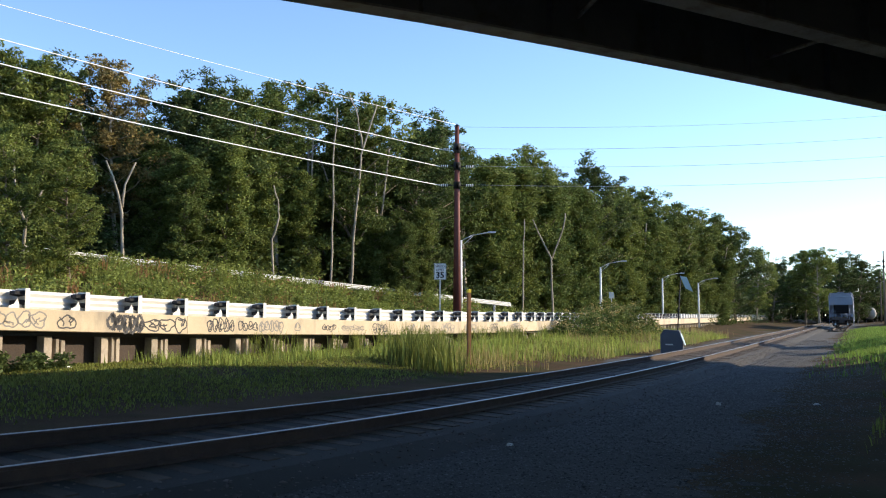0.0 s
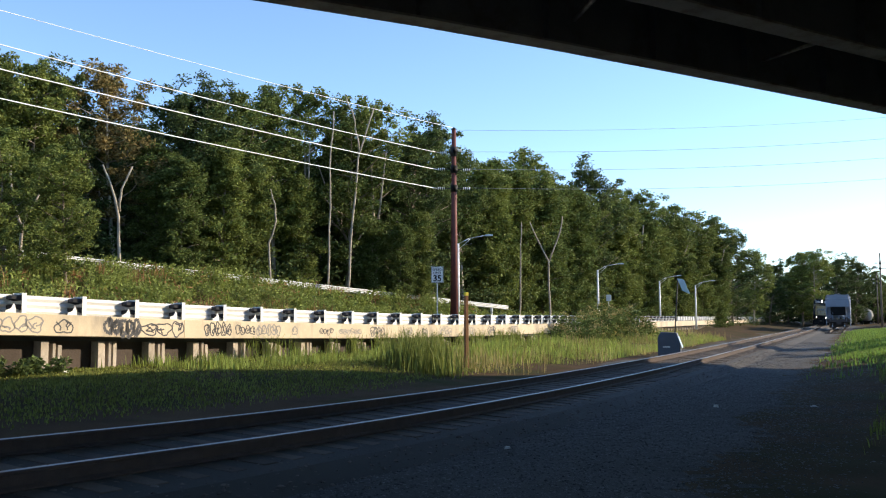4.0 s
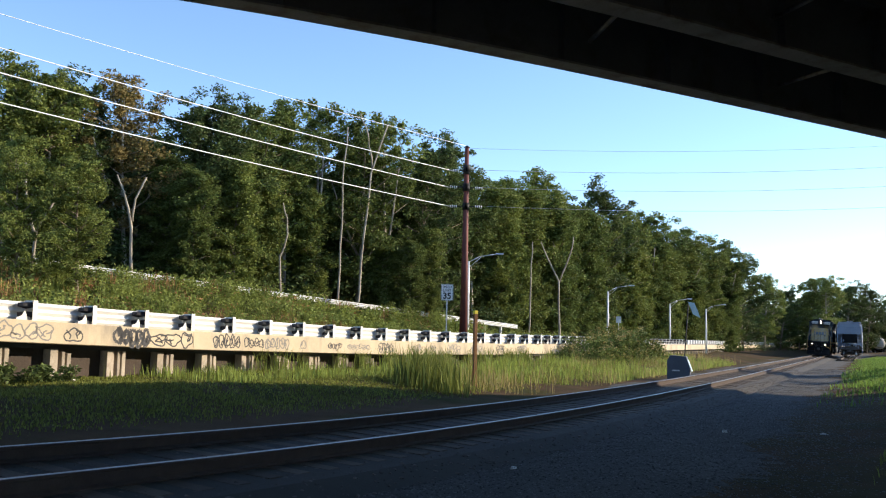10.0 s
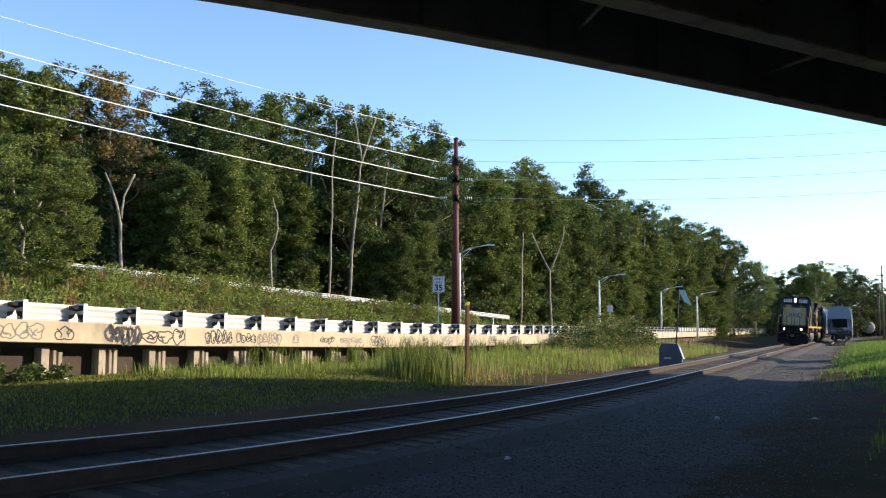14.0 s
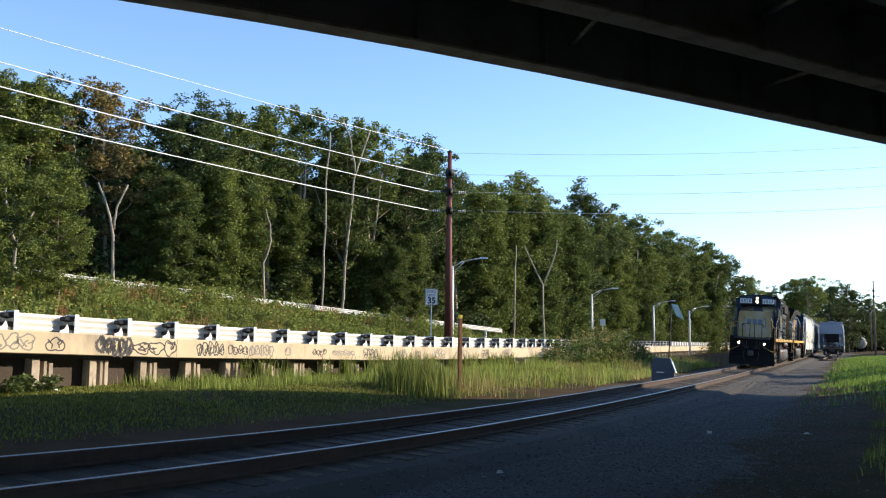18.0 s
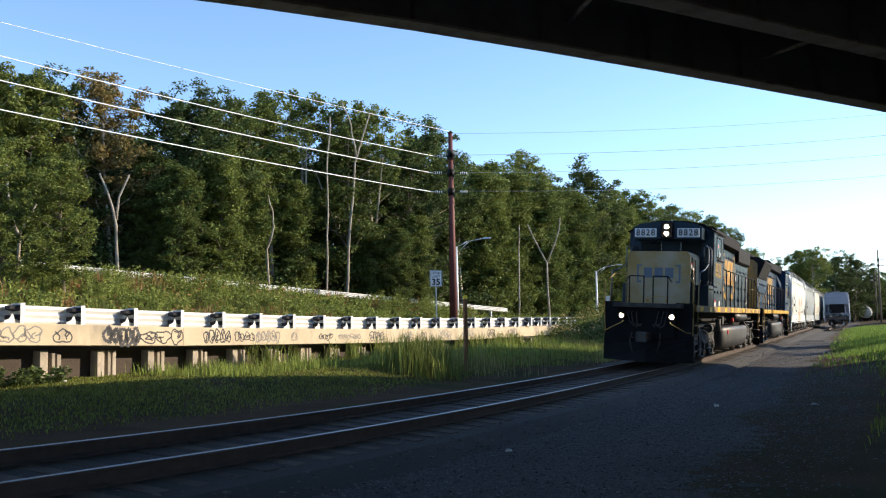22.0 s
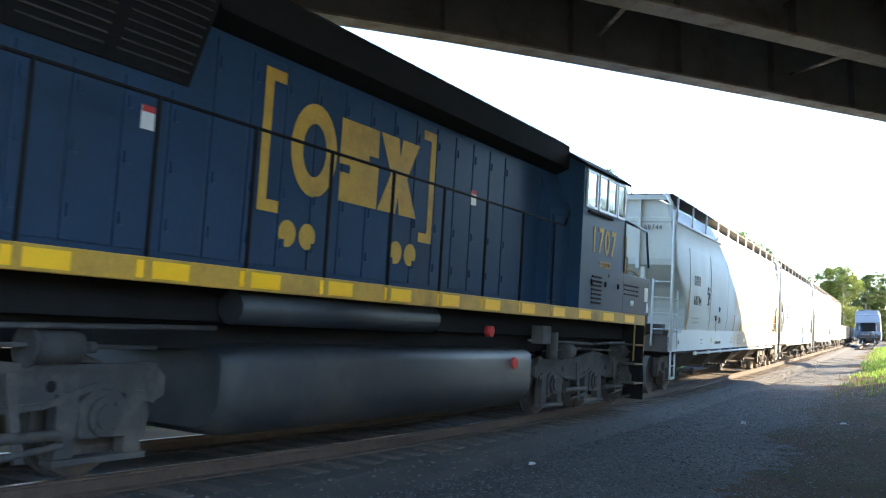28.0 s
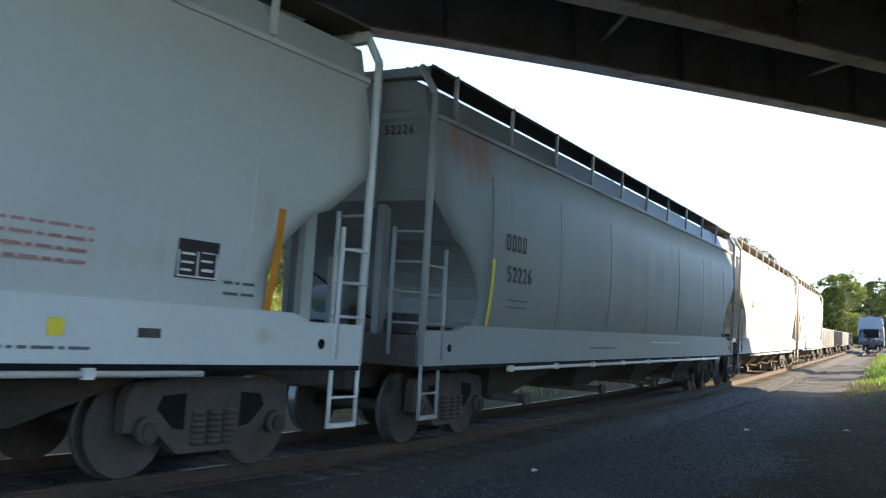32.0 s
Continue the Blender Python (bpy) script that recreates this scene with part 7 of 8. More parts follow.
# the dark equipment cabinet and the leaning pale sign behind it
cab_z = ground_z(12.1, 45.0)
cabinet = empty("equipment_cabinet", pose(12.1, 45.0, cab_z, 0, 0, -20))
CABINET = material("cabinet_slate", (0.06, 0.075, 0.10), rough=0.6, spread=0.25, scale=2, bump=0.1)
bm = bmesh.new()
extrude_profile(bm, [(-0.55, 0.0), (0.55, 0.0), (0.52, 0.7), (0.36, 1.22), (-0.40, 1.26), (-0.55, 1.0)], -0.4, 0.4, axis="y")
part("housing", fix(bm), CABINET, cabinet, "dark slate metal housing")
bm = bmesh.new()
extrude_profile(bm, [(0.42, 1.05), (0.62, 0.5), (0.64, 0.5), (0.44, 1.05)], -0.46, 0.2, axis="y")
part("plate", fix(bm), SIGN_BLUE, cabinet, "pale plate on the cabinet's side")
bm = bmesh.new()
box(bm, -0.35, 0.2, -0.412, -0.402, 0.35, 0.95)
part("door", bm, CABINET, cabinet)
bm = bmesh.new()
box(bm, -0.3, 0.05, -0.425, -0.412, 0.5, 0.56)
part("door_handle", bm, ALU, cabinet)
tagged(cabinet, "dark slate equipment cabinet beside the track", "cabinet")
base = Vector((12.6, 46.2, ground_z(12.6, 46.2)))
top = view_point(1231, 515, 46.2)
flag = empty("leaning_sign", Matrix.Translation(base))
bm = bmesh.new()
tube(bm, (0, 0, -0.1), top - base, 0.03, 8)
part("post", bm, WEATHERED, flag, "thin dark post")
bm = bmesh.new()
t0 = top - base
loft(bm, [[(t0.x - 0.05, t0.y - 0.04, t0.z + 0.02), (t0.x + 0.25, t0.y - 0.2, t0.z - 0.05), (t0.x + 0.25, t0.y - 0.19, t0.z - 0.05), (t0.x - 0.05, t0.y - 0.03, t0.z + 0.02)],
          [(t0.x + 0.22, t0.y - 0.04, t0.z - 0.62), (t0.x + 0.56, t0.y - 0.2, t0.z - 0.80), (t0.x + 0.56, t0.y - 0.19, t0.z - 0.80), (t0.x + 0.22, t0.y - 0.03, t0.z - 0.62)]], caps=True)
part("board", fix(bm), SIGN_BLUE, flag, "pale blue tilted board")
tagged(flag, "pale blue sign board leaning on a thin post", "sign")
p = view_point(1107, 547, 72)
z = ground_z(p.x, p.y)
small = empty("road_sign", pose(p.x, p.y, z, 0, 0, -20))
bm = bmesh.new()
box(bm, -0.2, 0.2, -0.01, 0.01, p.z - z - 0.25, p.z - z + 0.25)
part("board", bm, ALU, small, "grey back of a road sign")
bm = bmesh.new()
box(bm, -0.025, 0.025, 0.01, 0.05, -0.1, p.z - z + 0.2)
part("post", bm, GALV, small)
tagged(small, "road sign seen from its grey back", "road sign")
WOOD_POLE = material("grey_wood_pole", (0.16, 0.13, 0.10), rough=0.95, spread=0.3, scale=3, bump=0.4)
for px, d in ((1595, 130), (1588, 185)):
    x = (px - 784) / 1600 * d
    utility_pole(x, d, 1.29 + (590 - 476) / 1600 * 130, [(-0.9, 9.2), (0.9, 9.2), (-0.9, 8.4), (0.9, 8.4)], WOOD_POLE, 0.17, "grey wooden utility pole beside the siding")

# ---------------------------------------------------------------- graffiti on the edge beam
def loops(seed, a, width, height, mat, count, line=0.022):
    """Looping painted outlines on the beam's face."""
    rng = np.random.default_rng(seed)
    bm = bmesh.new()
    for k in range(count):
        ca = a + width * (k + 0.5) / count
        w, h = width / count * rng.uniform(0.45, 0.62), height * rng.uniform(0.36, 0.5)
        zc = beam_top(ca) - 0.79 + rng.uniform(-0.04, 0.04)
        # a bubble outline and a few inner strokes for each sign
        pts, n = [], 16
        for i in range(n + 1):
            t = 6.283 * i / n
            r = 1 + 0.16 * math.sin(3 * t + seed + k) + 0.1 * math.sin(5 * t + 2 * k)
            pts.append((ca + w * r * math.cos(t) * (0.8 + 0.2 * abs(math.cos(t))), zc + h * r * math.sin(t)))
        lines = [pts]
        for q in range(3):
            gx0, gz0 = rng.uniform(-0.6, 0.6), rng.uniform(-0.8, 0.1)
            run = [(ca + w * gx0, zc + h * gz0)]
            for step in range(3):
                gx0, gz0 = np.clip(gx0 + rng.uniform(-0.7, 0.7), -0.8, 0.8), np.clip(gz0 + rng.uniform(-0.2, 0.8), -0.9, 0.9)
                run.append((ca + w * gx0, zc + h * gz0))
            lines.append(run)
        for (x0, z0), (x1, z1) in [seg for run in lines for seg in zip(run[:-1], run[1:])]:
            dx, dz = x1 - x0, z1 - z0
            ln = math.hypot(dx, dz) + 1e-6
            nx_, nz_ = -dz / ln * line, dx / ln * line
            vs = [bm.verts.new((x, -0.003, zz)) for x, zz in ((x0 + nx_, z0 + nz_), (x1 + nx_, z1 + nz_), (x1 - nx_, z1 - nz_), (x0 - nx_, z0 - nz_))]
            bm.faces.new(vs)
    part("graffiti", fix(bm), mat, wall, "illegible painted graffiti loops").matrix_basis = road_frame(0)


GRAF_DARK = material("graffiti_black", (0.05, 0.05, 0.055), rough=0.7, spread=0.3, bump=0)
GRAF_GREY = material("graffiti_grey", (0.22, 0.21, 0.20), rough=0.7, spread=0.3, bump=0)
for i, (a, w, h, m_, n, ln) in enumerate(((-1.1, 1.6, 0.42, GRAF_GREY, 4, 0.02), (0.95, 0.5, 0.36, GRAF_DARK, 1, 0.02), (2.6, 1.3, 0.5, GRAF_DARK, 5, 0.05), (4.0, 1.7, 0.46, GRAF_DARK, 3, 0.022),
                                          (6.6, 1.3, 0.46, GRAF_DARK, 5, 0.022), (8.1, 1.0, 0.34, GRAF_DARK, 4, 0.018), (9.2, 1.3, 0.42, GRAF_GREY, 5, 0.022), (11.2, 0.3, 0.3, GRAF_GREY, 1, 0.018),
                                          (12.9, 0.9, 0.22, GRAF_DARK, 4, 0.016), (14.2, 1.6, 0.2, GRAF_GREY, 6, 0.014), (16.5, 1.1, 0.42, GRAF_DARK, 4, 0.02), (19.3, 0.7, 0.3, GRAF_GREY, 3, 0.018),
                                          (20.9, 0.5, 0.3, GRAF_DARK, 2, 0.018), (22.5, 1.3, 0.4, GRAF_GREY, 4, 0.02), (25.0, 1.2, 0.4, GRAF_GREY, 4, 0.02), (28.0, 0.9, 0.4, GRAF_DARK, 3, 0.02),
                                          (31.0, 0.9, 0.4, GRAF_GREY, 3, 0.02))):
    loops(40 + i, a, w, h, m_, n, ln)

# ---------------------------------------------------------------- grass, weeds, shrubs, stones
def blades(name, pts, tall, wide, mat, seed, label, droop=0.5, vary=1.0):
    rng = np.random.default_rng(seed)
    n = len(pts)
    h = tall * (0.5 + 0.8 * rng.random(n)) * vary
    ang = rng.random(n) * 6.283
    ln = droop * h * rng.random(n)
    w = wide * (0.6 + 0.8 * rng.random(n))
    d = np.stack([np.cos(ang), np.sin(ang), np.zeros(n)], 1)
    sd = np.stack([-np.sin(ang), np.cos(ang), np.zeros(n)], 1)
    up = np.array([0, 0, 1.0])
    bl, br = pts - sd * w[:, None], pts + sd * w[:, None]
    mid = pts + up * (h * 0.6)[:, None] + d * (ln * 0.3)[:, None]
    ml, mr = mid - sd * (w * 0.7)[:, None], mid + sd * (w * 0.7)[:, None]
    tip = pts + up * h[:, None] + d * ln[:, None]
    v = np.stack([bl, br, mr, ml, tip], 1).reshape(-1, 3)
    i = np.arange(n)[:, None] * 5
    faces = np.concatenate([i + np.array([0, 1, 2, 3])], 0).tolist() + (i + np.array([3, 2, 4])).tolist()
    m_ = bpy.data.meshes.new(name)
    m_.from_pydata(v.tolist(), [], faces)
    m_.materials.append(mat)
    return tagged(new(name, m_), label, "grass", kind="stuff")


def weed_mass(name, centres, radii, per, size, mat, seed, label, category="weeds"):
    v, f = leaf_cloud(np.random.default_rng(seed), centres, radii, per, size)
    return tagged(new(name, mesh_from(name, v, f, mat)), label, category, kind="stuff")


def strip_points(rng, n, s0, s1, o0, o1, power=1.0):
    s = s0 + (s1 - s0) * rng.random(n) ** power
    o = o0 + (o1 - o0) * rng.random(n)
    th, X, Y = np.interp(s, _s, _th), np.interp(s, _s, _X), np.interp(s, _s, _Y)
    x, y = X + o * np.cos(th), Y - o * np.sin(th)
    return x, y, s, o


def rooted(x, y):
    return np.stack([x, y, ground_height(x, y) - 0.02], 1)


rng = np.random.default_rng(5)
# mown-looking grass between the track and the wall, thinning towards the ballast
x, y, s, o = strip_points(rng, 190000, -16, 45, -14, -3.6)
keep = (rng.random(len(x)) < np.clip((-o - 4.9) / 1.5, 0, 1)) & (wave(x, y, 0.7) + 1.4 * rng.random(len(x)) > -0.1)
blades("grass", rooted(x[keep], y[keep]), 0.085, 0.016, GRASS, 6, "short green grass beside the railway")
# tall grass in front of the wall
x, y, s, o = strip_points(rng, 26000, 12, 75, -10.5, -3.9)
keep = (o < -4.2 - 4.6 * np.clip((30 - s) / 12, 0, 1)) & (wave(x, y, 0.55) + 1.1 * rng.random(len(x)) > 0.2)
blades("tall_grass", rooted(x[keep], y[keep]), 0.5, 0.012, TALL_GRASS, 7, "tall green and yellow grass along the track", 0.45, (0.75 + 0.35 * wave(x, y, 0.9) + 0.25 * wave(x, y, 2.3))[keep])
x, y, s, o = strip_points(rng, 7000, 20, 80, -9.0, -3.9)
keep = wave(x, y, 0.6) + 0.8 * rng.random(len(x)) > 0.5
blades("tall_dry_grass", rooted(x[keep], y[keep]), 0.72, 0.010, DRY_GRASS, 8, "tall straw-coloured grass along the track", 0.4, (0.8 + 0.3 * wave(x, y, 1.4))[keep])
# weeds at the wall's foot
ra = rng.uniform(-6, 40, 9000)
rd = rng.uniform(-2.2, 0.1, 9000)
x = ROAD.x + ra * ROAD_ALONG.x + rd * ROAD_OUT.x
y = ROAD.y + ra * ROAD_ALONG.y + rd * ROAD_OUT.y
keep = (wave(x, y, 1.3) + rng.random(9000) > 0.95) & (ra > 2)
blades("wall_weeds", rooted(x[keep], y[keep]), 0.36, 0.013, TALL_GRASS, 9, "weeds growing along the wall's foot", 0.5)
# bushes in front of the first piles
ra, rd = rng.uniform(-5.0, 0.8, 60), rng.uniform(-0.9, 0.2, 60)
x, y = ROAD.x + ra * ROAD_ALONG.x + rd * ROAD_OUT.x, ROAD.y + ra * ROAD_ALONG.y + rd * ROAD_OUT.y
c = np.stack([x, y, ground_height(x, y) + 0.4 * rng.random(60)], 1)
weed_mass("wall_bushes", c, 0.2 + 0.15 * rng.random(60), 90, 0.07, LEAF[2], 34, "dark bushes in front of the first piles", "shrub")
# tall tufts at the wall's foot
ra = rng.uniform(9, 34, 46)
ra, rd = np.repeat(ra, 40) + rng.normal(size=1840) * 0.18, rng.uniform(-0.9, 0.1, 46).repeat(40) + rng.normal(size=1840) * 0.12
x, y = ROAD.x + ra * ROAD_ALONG.x + rd * ROAD_OUT.x, ROAD.y + ra * ROAD_ALONG.y + rd * ROAD_OUT.y
blades("wall_tufts", rooted(x, y), 0.75, 0.014, WEED, 35, "tall weed tufts in front of the piles", 0.6)
# verge on the camera's side
x, y, s, o = strip_points(rng, 42000, 22, 120, 4.6, 14, 1.3)
keep = rng.random(len(x)) < np.clip((o - 4.4 - 0.9 * wave(x, y, 0.8)) / 2.4, 0, 1) * np.clip((s - 21 + 3 * wave(x, y, 0.6)) / 14, 0.03, 1)
blades("verge_grass", rooted(x[keep], y[keep]), 0.24, 0.016, VERGE_GRASS, 10, "bright green grass on the verge", 0.6)
x, y, s, o = strip_points(rng, 7000, 6, 24, 6.8, 12)
keep = wave(x, y, 0.9) + rng.random(len(x)) > 0.7
blades("sparse_grass", rooted(x[keep], y[keep]), 0.2, 0.012, GRASS, 11, "sparse grass on bare soil", 0.6)


def bank_points(rng, n, a0, a1, margin=0.4):
    a = rng.uniform(a0, a1, n)
    ud = np.maximum(7.2, 16.5 - (a - 13) * 0.256)
    dr = 6.3 + (ud - 6.3 + np.where(a > 28, -1.0, margin)) * rng.random(n)
    x = BANK_ORIGIN.x + a * BANK_ALONG.x + dr * BANK_OUT.x
    y = BANK_ORIGIN.y + a * BANK_ALONG.y + dr * BANK_OUT.y
    return x, y


for k, (name, mat, n, tall, lab) in enumerate((("bank_weeds", WEED, 1900, 0.42, "dense green weeds covering the bank"), ("bank_pale_weeds", LEAF[1], 1100, 0.46, "lighter green weeds on the bank"),
                                              ("bank_dry_weeds", DRY_WEED, 700, 0.55, "patches of brown dry weeds on the bank"))):
    x, y = bank_points(rng, n, -28, 62)
    if k:
        keep = wave(x, y, 0.35 + 0.1 * k) + 0.5 * rng.random(n) > (0.15 if k == 1 else 0.45)
        x, y = x[keep], y[keep]
    c = np.stack([x, y, ground_height(x, y) + tall * 0.6 * rng.random(len(x))], 1)
    weed_mass(name, c, tall * (0.9 + 0.7 * rng.random(len(x))), 34, 0.085, mat, 20 + k, lab)
x, y = bank_points(rng, 620, -28, 60, 0.9)
c = np.stack([x, y, ground_height(x, y) + 0.45 + 0.3 * rng.random(len(x))], 1)
weed_mass("bank_shrubs", c, 0.4 + 0.7 * rng.random(len(x)) ** 2, 110, 0.075, WEED, 25, "small leafy shrubs on the bank", "shrub")
# feathery upright tufts over the weeds
for k, (n, mat, tall, lab) in enumerate(((420, TALL_GRASS, 0.6, "feathery light green tufts on the bank"), (90, DRY_WEED, 0.85, "rust-brown dry tufts on the bank"), (260, WEED, 0.7, "tall green weed tufts on the bank"))):
    x, y = bank_points(rng, n, -28, 62, 0.2)
    x, y = np.repeat(x, 34) + rng.normal(size=n * 34) * 0.22, np.repeat(y, 34) + rng.normal(size=n * 34) * 0.22
    blades("weed_tufts", rooted(x, y), tall, 0.022, mat, 60 + k, lab, 0.7)
# weeds that hide most of the upper guard rail
a = rng.uniform(-28, 48, 230)
a = a[(wave(a, a * 0.3, 0.9) + 0.7 * rng.random(230) > 0.15) & (a < 28)]
ud = np.maximum(6.5, 16.5 - (a - 13) * 0.256) - rng.uniform(0.15, 1.3, len(a))
x, y = BANK_ORIGIN.x + a * BANK_ALONG.x + ud * BANK_OUT.x, BANK_ORIGIN.y + a * BANK_ALONG.y + ud * BANK_OUT.y
c = np.stack([x, y, ground_height(x, y) + 0.35 + 0.3 * rng.random(len(a))], 1)
weed_mass("rail_weeds", c, 0.42 + 0.3 * rng.random(len(a)), 60, 0.08, WEED, 33, "tall weeds half hiding the upper guard rail")
# goldenrod thicket by the cabinet
a = rng.uniform(37, 52, 260)
rd = rng.uniform(-3.2, 0.0, 260) - 0.6 * (a > 40)
x, y = BANK_ORIGIN.x + a * BANK_ALONG.x + rd * BANK_OUT.x, BANK_ORIGIN.y + a * BANK_ALONG.y + rd * BANK_OUT.y
hump = np.clip(np.sin((a - 35.5) / 18.5 * math.pi), 0.1, 1)
c = np.stack([x, y, ground_height(x, y) + hump * 2.1 * rng.random(260)], 1)
weed_mass("thicket", c, 0.4 + 0.3 * rng.random(260), 70, 0.085, LEAF[0], 26, "dense green thicket beside the track", "shrub")
c2 = c[:110] + np.array([0, 0, 0.25])
weed_mass("thicket_tops", c2, np.full(110, 0.4), 40, 0.06, DRY_GRASS, 27, "yellowish flowering tops of the thicket", "shrub")
# a dark clump of reeds near the marker post
gx_, gy_ = -0.2 + rng.normal(size=900) * 0.55, 29.5 + rng.normal(size=900) * 0.6
blades("reeds", rooted(gx_, gy_), 1.1, 0.014, WEED, 28, "clump of dark green reeds", 0.45)

# the shaded undergrowth and the depth of the wood
px = rng.uniform(-260, 1420, 620)
ed = np.interp(px, [-260, 200, 600, 900, 1100, 1300, 1420], [41, 49, 57, 72, 95, 130, 200])
d = ed + rng.uniform(-2.5, 5, 620)
x, y = (px - 784) / 1600 * d, d
c = np.stack([x, y, ground_height(x, y) + 2.3 * rng.random(620) ** 1.6], 1)
weed_mass("undergrowth", c, 0.6 + 0.6 * rng.random(620), 42, 0.14, LEAF[2], 30, "dark undergrowth along the wood's edge", "shrub")
px = rng.uniform(-300, 1430, 1500)
ed = np.interp(px, [-300, 200, 600, 900, 1100, 1300, 1430], [42, 52, 61, 78, 101, 138, 230])
d = ed + rng.uniform(8, 22, 1500)
x, y = (px - 784) / 1600 * d, d
c = np.stack([x, y, 1.0 + 11.0 * rng.random(1500)], 1)
weed_mass("deep_wood", c, 1.2 + 0.9 * rng.random(1500), 30, 0.30, LEAF[2], 31, "dark foliage deep in the wood", "wood")
px = rng.uniform(1270, 1720, 1100)
d = np.interp(px, [1270, 1330, 1400, 1450, 1720], [150, 185, 225, 205, 225]) + rng.uniform(0, 30, 1100)
x, y = (px - 784) / 1600 * d, d
tops = np.interp(px, [1270, 1400, 1440, 1480, 1540, 1600, 1720], [11, 10.5, 13, 14.5, 13.5, 10.5, 9])
c = np.stack([x, y, 0.5 + (tops - 1.5) * rng.random(1100)], 1)
weed_mass("far_wood", c, 1.5 + 1.2 * rng.random(1100), 40, 0.42, LEAF[2], 32, "hazy distant wood behind the line", "wood")
# tall trees close by on the camera's side, outside the view, that keep the sun off the gravel
for i in range(16):
    tree(random.choice((0, 2, 5)), random.uniform(24, 33), -16 + 2.8 * i + random.uniform(-1, 1), random.uniform(7.5, 9.5), 1.5)
# unseen tall tree line beyond the verge, past the view, added to darken reflections
for i in range(30):
    hd = radians(35 + 33 * (i + 0.6 * random.random()) / 30)
    r = random.uniform(175, 215)
    tree(random.choice((0, 2, 5, 2)), r * math.sin(hd), r * math.cos(hd), random.uniform(18.0, 24.0), 1.2)
# unseen trees behind the camera and across the line, added to hold back skylight
for i in range(30):
    hd = radians(36 + 190 * (i + 0.5 * random.random()) / 30)
    r = random.uniform(66, 84)
    tree(random.choice((0, 2, 5, 2)), r * math.sin(hd), r * math.cos(hd), random.uniform(8.0, 12.0), 1.4)


# bare pale trunks that stand at the wood's edge: distance, then the lines of trunk and limbs
def bare_trunk(d, lines, r):
    thing = empty("bare_trunk")
    for k, line in enumerate(lines):
        pts = [view_point(px, py, d + 0.15 * k) for px, py in line]
        if k == 0:
            pts[0].z = ground_z(pts[0].x, pts[0].y) - 0.2
        bm = bmesh.new()
        fine = []
        for a, b in zip(pts[:-1], pts[1:]):
            fine += [a.lerp(b, q / 3) + Vector((random.uniform(-0.05, 0.05), 0, 0)) for q in range(3)]
        limb(bm, fine + [pts[-1]], r * 0.65 if k == 0 else r * 0.45, r * 0.3, 7)
        part("trunk" if k == 0 else "limb", bm, PALE_BARK, thing, "pale peeling bark" if k == 0 else "", smooth=True)
    return tagged(thing, "bare pale tree trunk at the wood's edge", "tree", "bare trunks")


bare_trunk(39.5, [[(65, 440), (70, 402), (100, 345)], [(70, 404), (56, 360), (47, 318), (45, 275)]], 0.13)
bare_trunk(47, [[(243, 466), (239, 390), (228, 340), (209, 296)], [(239, 380), (242, 340), (262, 300)]], 0.15)
bare_trunk(53, [[(510, 472), (505, 440), (518, 400), (515, 370), (507, 344)]], 0.12)
bare_trunk(56, [[(610, 500), (612, 420), (613, 300), (618, 205)]], 0.12)
bare_trunk(57, [[(645, 492), (652, 400), (662, 290), (690, 200)], [(664, 280), (655, 220), (640, 180)]], 0.14)
bare_trunk(74, [[(1003, 542), (1000, 480), (968, 410)], [(1000, 484), (1022, 430), (1026, 400)]], 0.16)
bare_trunk(72, [[(948, 560), (951, 470), (953, 410)]], 0.13)


def stones(name, x, y, z, size, seed, mat, label):
    rng = np.random.default_rng(seed)
    n = len(x)
    base = np.array([(1, 0, 0), (-1, 0, 0), (0, 1, 0), (0, -1, 0), (0, 0, 1), (0, 0, -1)], float)
    tri = np.array([(0, 2, 4), (2, 1, 4), (1, 3, 4), (3, 0, 4), (2, 0, 5), (1, 2, 5), (3, 1, 5), (0, 3, 5)])
    sc = size * (0.5 + rng.random((n, 1, 1)) ** 2 * 1.5) * (0.6 + 0.7 * rng.random((n, 1, 3)))
    v = base[None] * sc + rng.normal(size=(n, 6, 3)) * size * 0.18
    a = rng.random(n) * 6.283
    ca, sa = np.cos(a)[:, None], np.sin(a)[:, None]
    v = np.stack([v[..., 0] * ca - v[..., 1] * sa, v[..., 0] * sa + v[..., 1] * ca, v[..., 2] * 0.4], -1)
    v += np.stack([x, y, z], 1)[:, None]
    f = (tri[None] + (np.arange(n) * 6)[:, None, None]).reshape(-1, 3)
    return tagged(new(name, mesh_from(name, v.reshape(-1, 3), f, mat)), label, "gravel", kind="stuff")


x, y, s, o = strip_points(rng, 95000, -9, 26, 1.7, 7.5)
keep = rng.random(len(x)) < np.clip((7.2 - o) / 3.0, 0, 1)
x, y = x[keep], y[keep]
stones("loose_gravel", x, y, ground_height(x, y) + 0.006, 0.013, 50, STONE, "loose dark crushed stone")
x, y, s, o = strip_points(rng, 9000, 26, 70, 1.7, 5.0)
stones("far_gravel", x, y, ground_height(x, y) + 0.006, 0.02, 51, STONE, "loose gravel along the track")
# ballast between and beside the rails
s = rng.uniform(-14, 60, 24000)
o = rng.uniform(-2.4, 2.4, 24000)
th, X, Y = np.interp(s, _s, _th), np.interp(s, _s, _X), np.interp(s, _s, _Y)
top_z = np.where(abs(o) < 1.6, -0.205, -0.205 - (abs(o) - 1.6) * 0.33) - BANK * o + rail_fall(s)
keep = abs(abs(o) - 0.7525) > 0.09
stones("ballast", (X + o * np.cos(th))[keep], (Y - o * np.sin(th))[keep], top_z[keep], 0.028, 52, BALLAST, "dark crushed stone ballast")
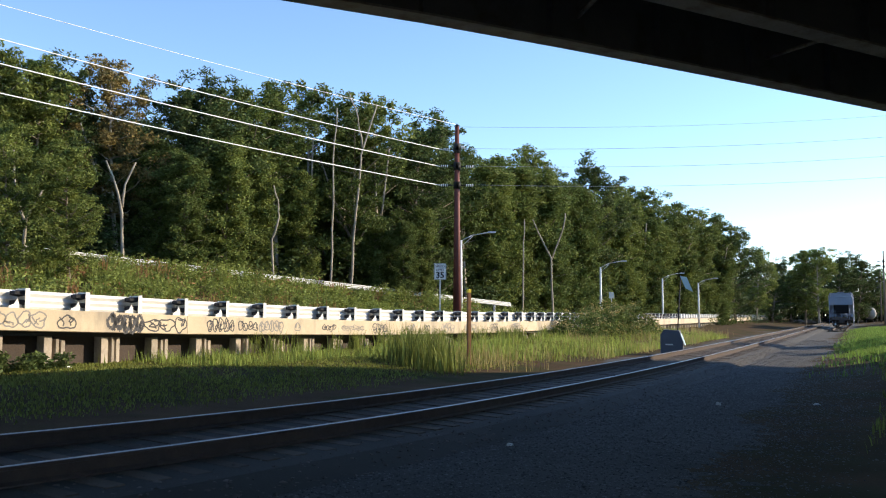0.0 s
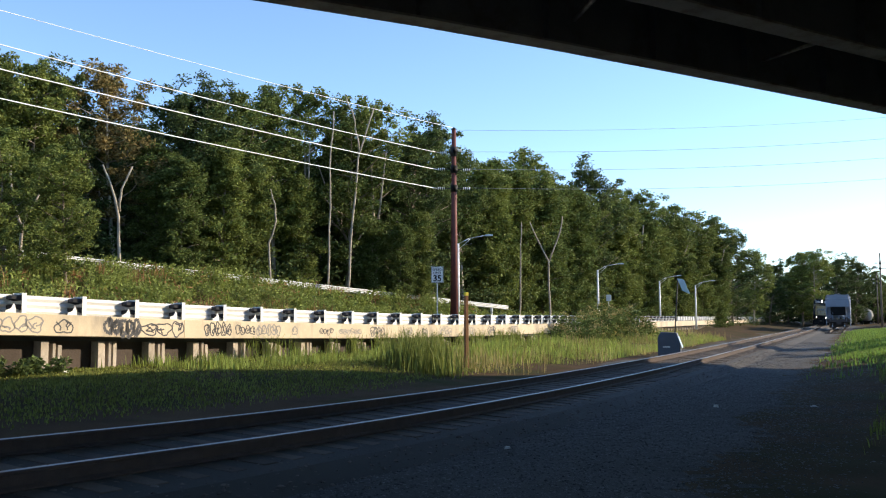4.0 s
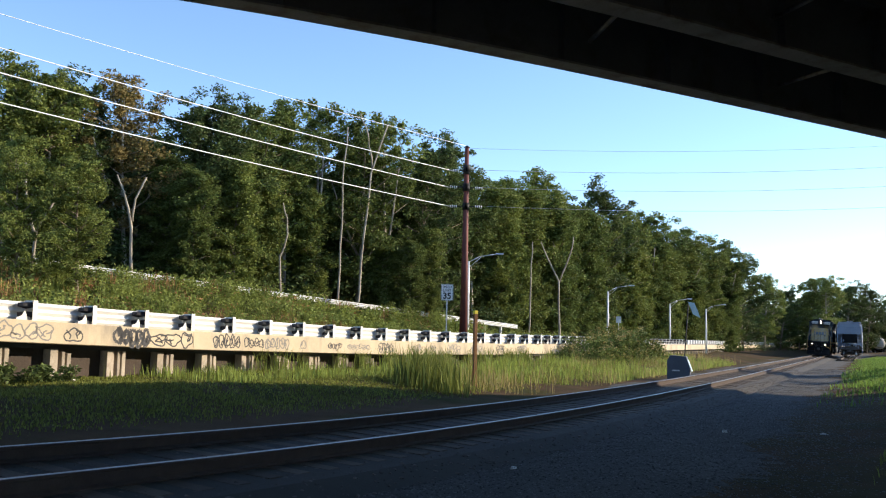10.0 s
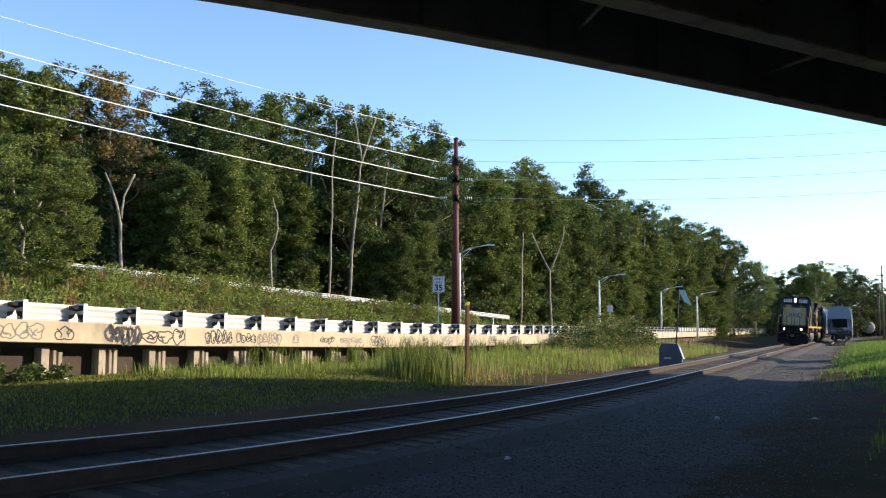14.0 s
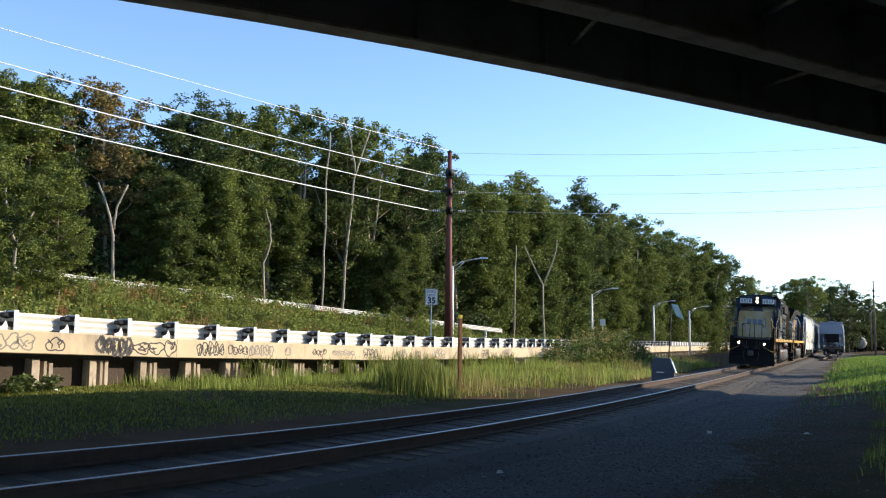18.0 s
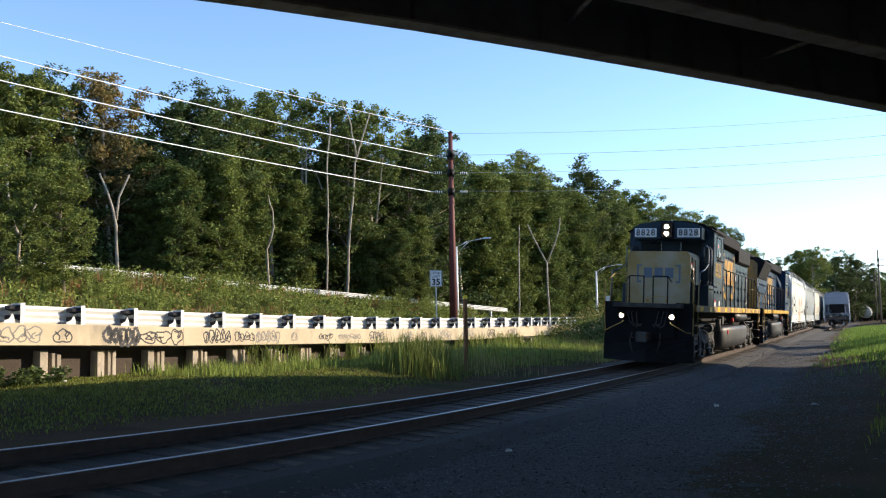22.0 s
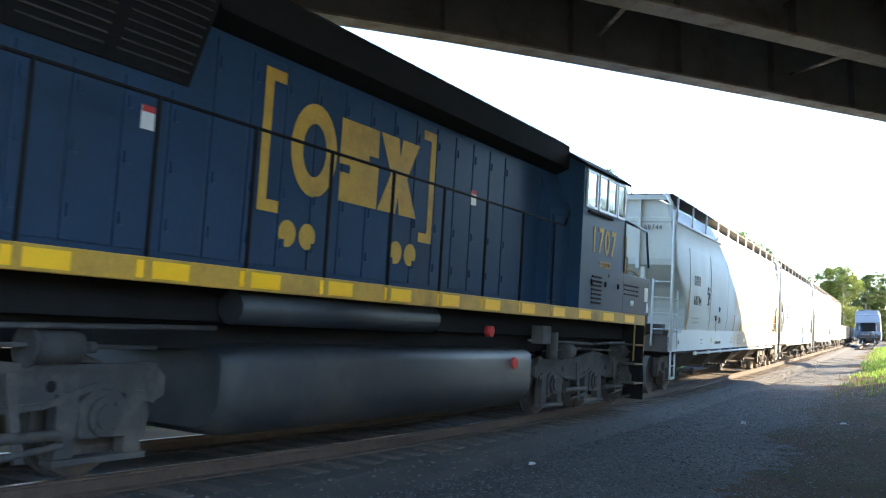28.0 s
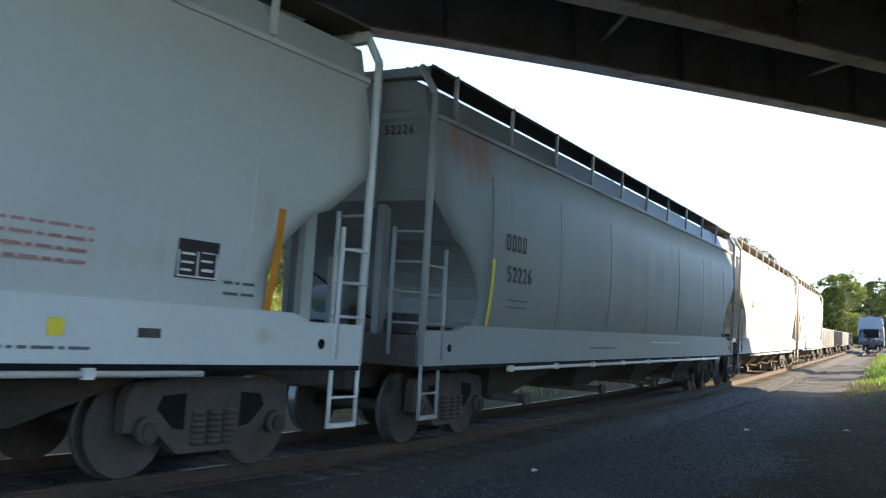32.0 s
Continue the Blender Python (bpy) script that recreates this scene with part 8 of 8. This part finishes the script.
# litter: pale scraps on the gravel and in the grass
LITTER = material("pale_litter", (0.6, 0.6, 0.58), rough=0.7, spread=0.2, bump=0)
for px, py, w in ((1293, 729, 0.10), (1468, 728, 0.08), (150, 681, 0.14), (925, 795, 0.07), (1230, 672, 0.12), (1180, 690, 0.08), (690, 790, 0.06)):
    d = (1.2925 + 0.40) * 1600 / (py - (578 + (px - 784) * 0.0147))
    x = (px - 784) / 1600 * d
    bm = bmesh.new()
    for q in range(3):
        box(bm, -w + 0.5 * w * q, -0.2 * w + 0.55 * w * q, -0.5 * w, 0.4 * w, 0.0, 0.25 * w * (1 + q % 2), 0.003)
    bit = bm_object("litter", bm, LITTER)
    bit.matrix_basis = pose(x, d, ground_z(x, d), 4, 3, random.uniform(0, 180))
    tagged(bit, "crumpled pale scrap of litter", "litter", "litter on the ground")


# ---------------------------------------------------------------- a bird that crosses the sky
FEATHER = material("dark_feathers", (0.05, 0.045, 0.04), rough=0.8, spread=0.3, scale=12, bump=0.1)
bird = empty("bird")
bird.scale = (1.35, 1.35, 1.35)
bm = bmesh.new()
loft(bm, [[(r * math.cos(6.283 * k / 8), y, zc + r * 0.8 * math.sin(6.283 * k / 8)) for k in range(8)]
          for y, r, zc in ((-0.15, 0.006, 0.0), (-0.10, 0.03, 0.0), (-0.02, 0.045, -0.005), (0.06, 0.036, 0.0), (0.10, 0.026, 0.015), (0.125, 0.024, 0.018), (0.145, 0.008, 0.015), (0.165, 0.002, 0.012))], caps=True, smooth=True)
extrude_profile(bm, [(-0.015, -0.12), (0.015, -0.12), (0.04, -0.23), (-0.04, -0.23)], -0.004, 0.004, axis="z")
part("body", fix(bm), FEATHER, bird, "dark feathered body")
WINGS = []
for s in (-1, 1):
    bm = bmesh.new()
    extrude_profile(bm, [(0.0, 0.06), (s * 0.10, 0.085), (s * 0.22, 0.02), (s * 0.25, -0.04), (s * 0.12, -0.03), (0.0, -0.05)], -0.004, 0.004, axis="z")
    wing = part("wing", fix(bm), FEATHER, bird, "pointed dark wing")
    wing.matrix_basis = pose(s * 0.03, 0, 0.01)
    WINGS.append((wing, s))
tagged(bird, "dark crow-like bird flying above the wood", "bird")


# ---------------------------------------------------------------- movement
def train_front(t):
    return 213.872 - 8.7318 * t


def car_pose(s, base):
    """A car whose trucks stand on the track, base apart, centred s along it."""
    a, b = rail_point(s - base / 2), rail_point(s + base / 2)
    mid, d = (a + b) / 2, b - a
    heading, slope = math.degrees(math.atan2(d.x, d.y)), math.degrees(math.asin(d.z / d.length))
    return Matrix.Translation(mid) @ pose(0, 0, 0, 0, 0, -heading) @ pose(0, 0, 0, slope) @ pose(0, 0, 0, 0, math.degrees(BANK), 0)


def motions():
    for car, centre, base in CARS:
        walk(car, [(t, car_pose(train_front(t) + centre, base)) for t in np.arange(0, 32.01, 1.0)])
    # wheels roll with the way that the train goes
    for wheels, y, r in ROLLING:
        walk(wheels, [(f / FPS, pose(0, y, r, math.degrees(8.7318 * f / FPS / r))) for f in range(0, 32 * FPS + 1, 2)])
    # the bird rises from the wood and flies off above it
    flight = [(17.0, -7.52, 72.0, 16.25), (17.5, -9.63, 66.0, 16.80), (18.0, -11.61, 61.0, 16.95), (18.5, -13.46, 57.0, 16.49), (19.0, -14.95, 53.0, 16.30), (19.5, -16.06, 49.0, 15.91), (20.0, -16.67, 45.0, 14.85), (20.5, -17.43, 42.0, 14.20), (21.0, -18.13, 40.0, 13.46), (21.5, -18.61, 38.0, 12.63), (23.0, -22.32, 36.0, 11.41)]
    way = [(t, Vector(v)) for t, *v in flight]
    rows = [(0.0, way[0][1], 60), (16.8, way[0][1], 60)]
    rows += [(t, v, 84) for t, v in way] + [(32.0, way[-1][1], 84)]
    walk(bird, [(t, Matrix.Translation(v) @ pose(0, 0, 0, 0, 0, h)) for t, v, h in rows])
    for wing, s in WINGS:
        beat = [(0.0, pose(s * 0.03, 0, 0.01))]
        beat += [(16.9 + 0.08 * k, pose(s * 0.03, 0, 0.01, 0, s * (35 if k % 2 else -40), 0)) for k in range(78)]
        walk(wing, beat + [(32.0, pose(s * 0.03, 0, 0.01))])


motions()
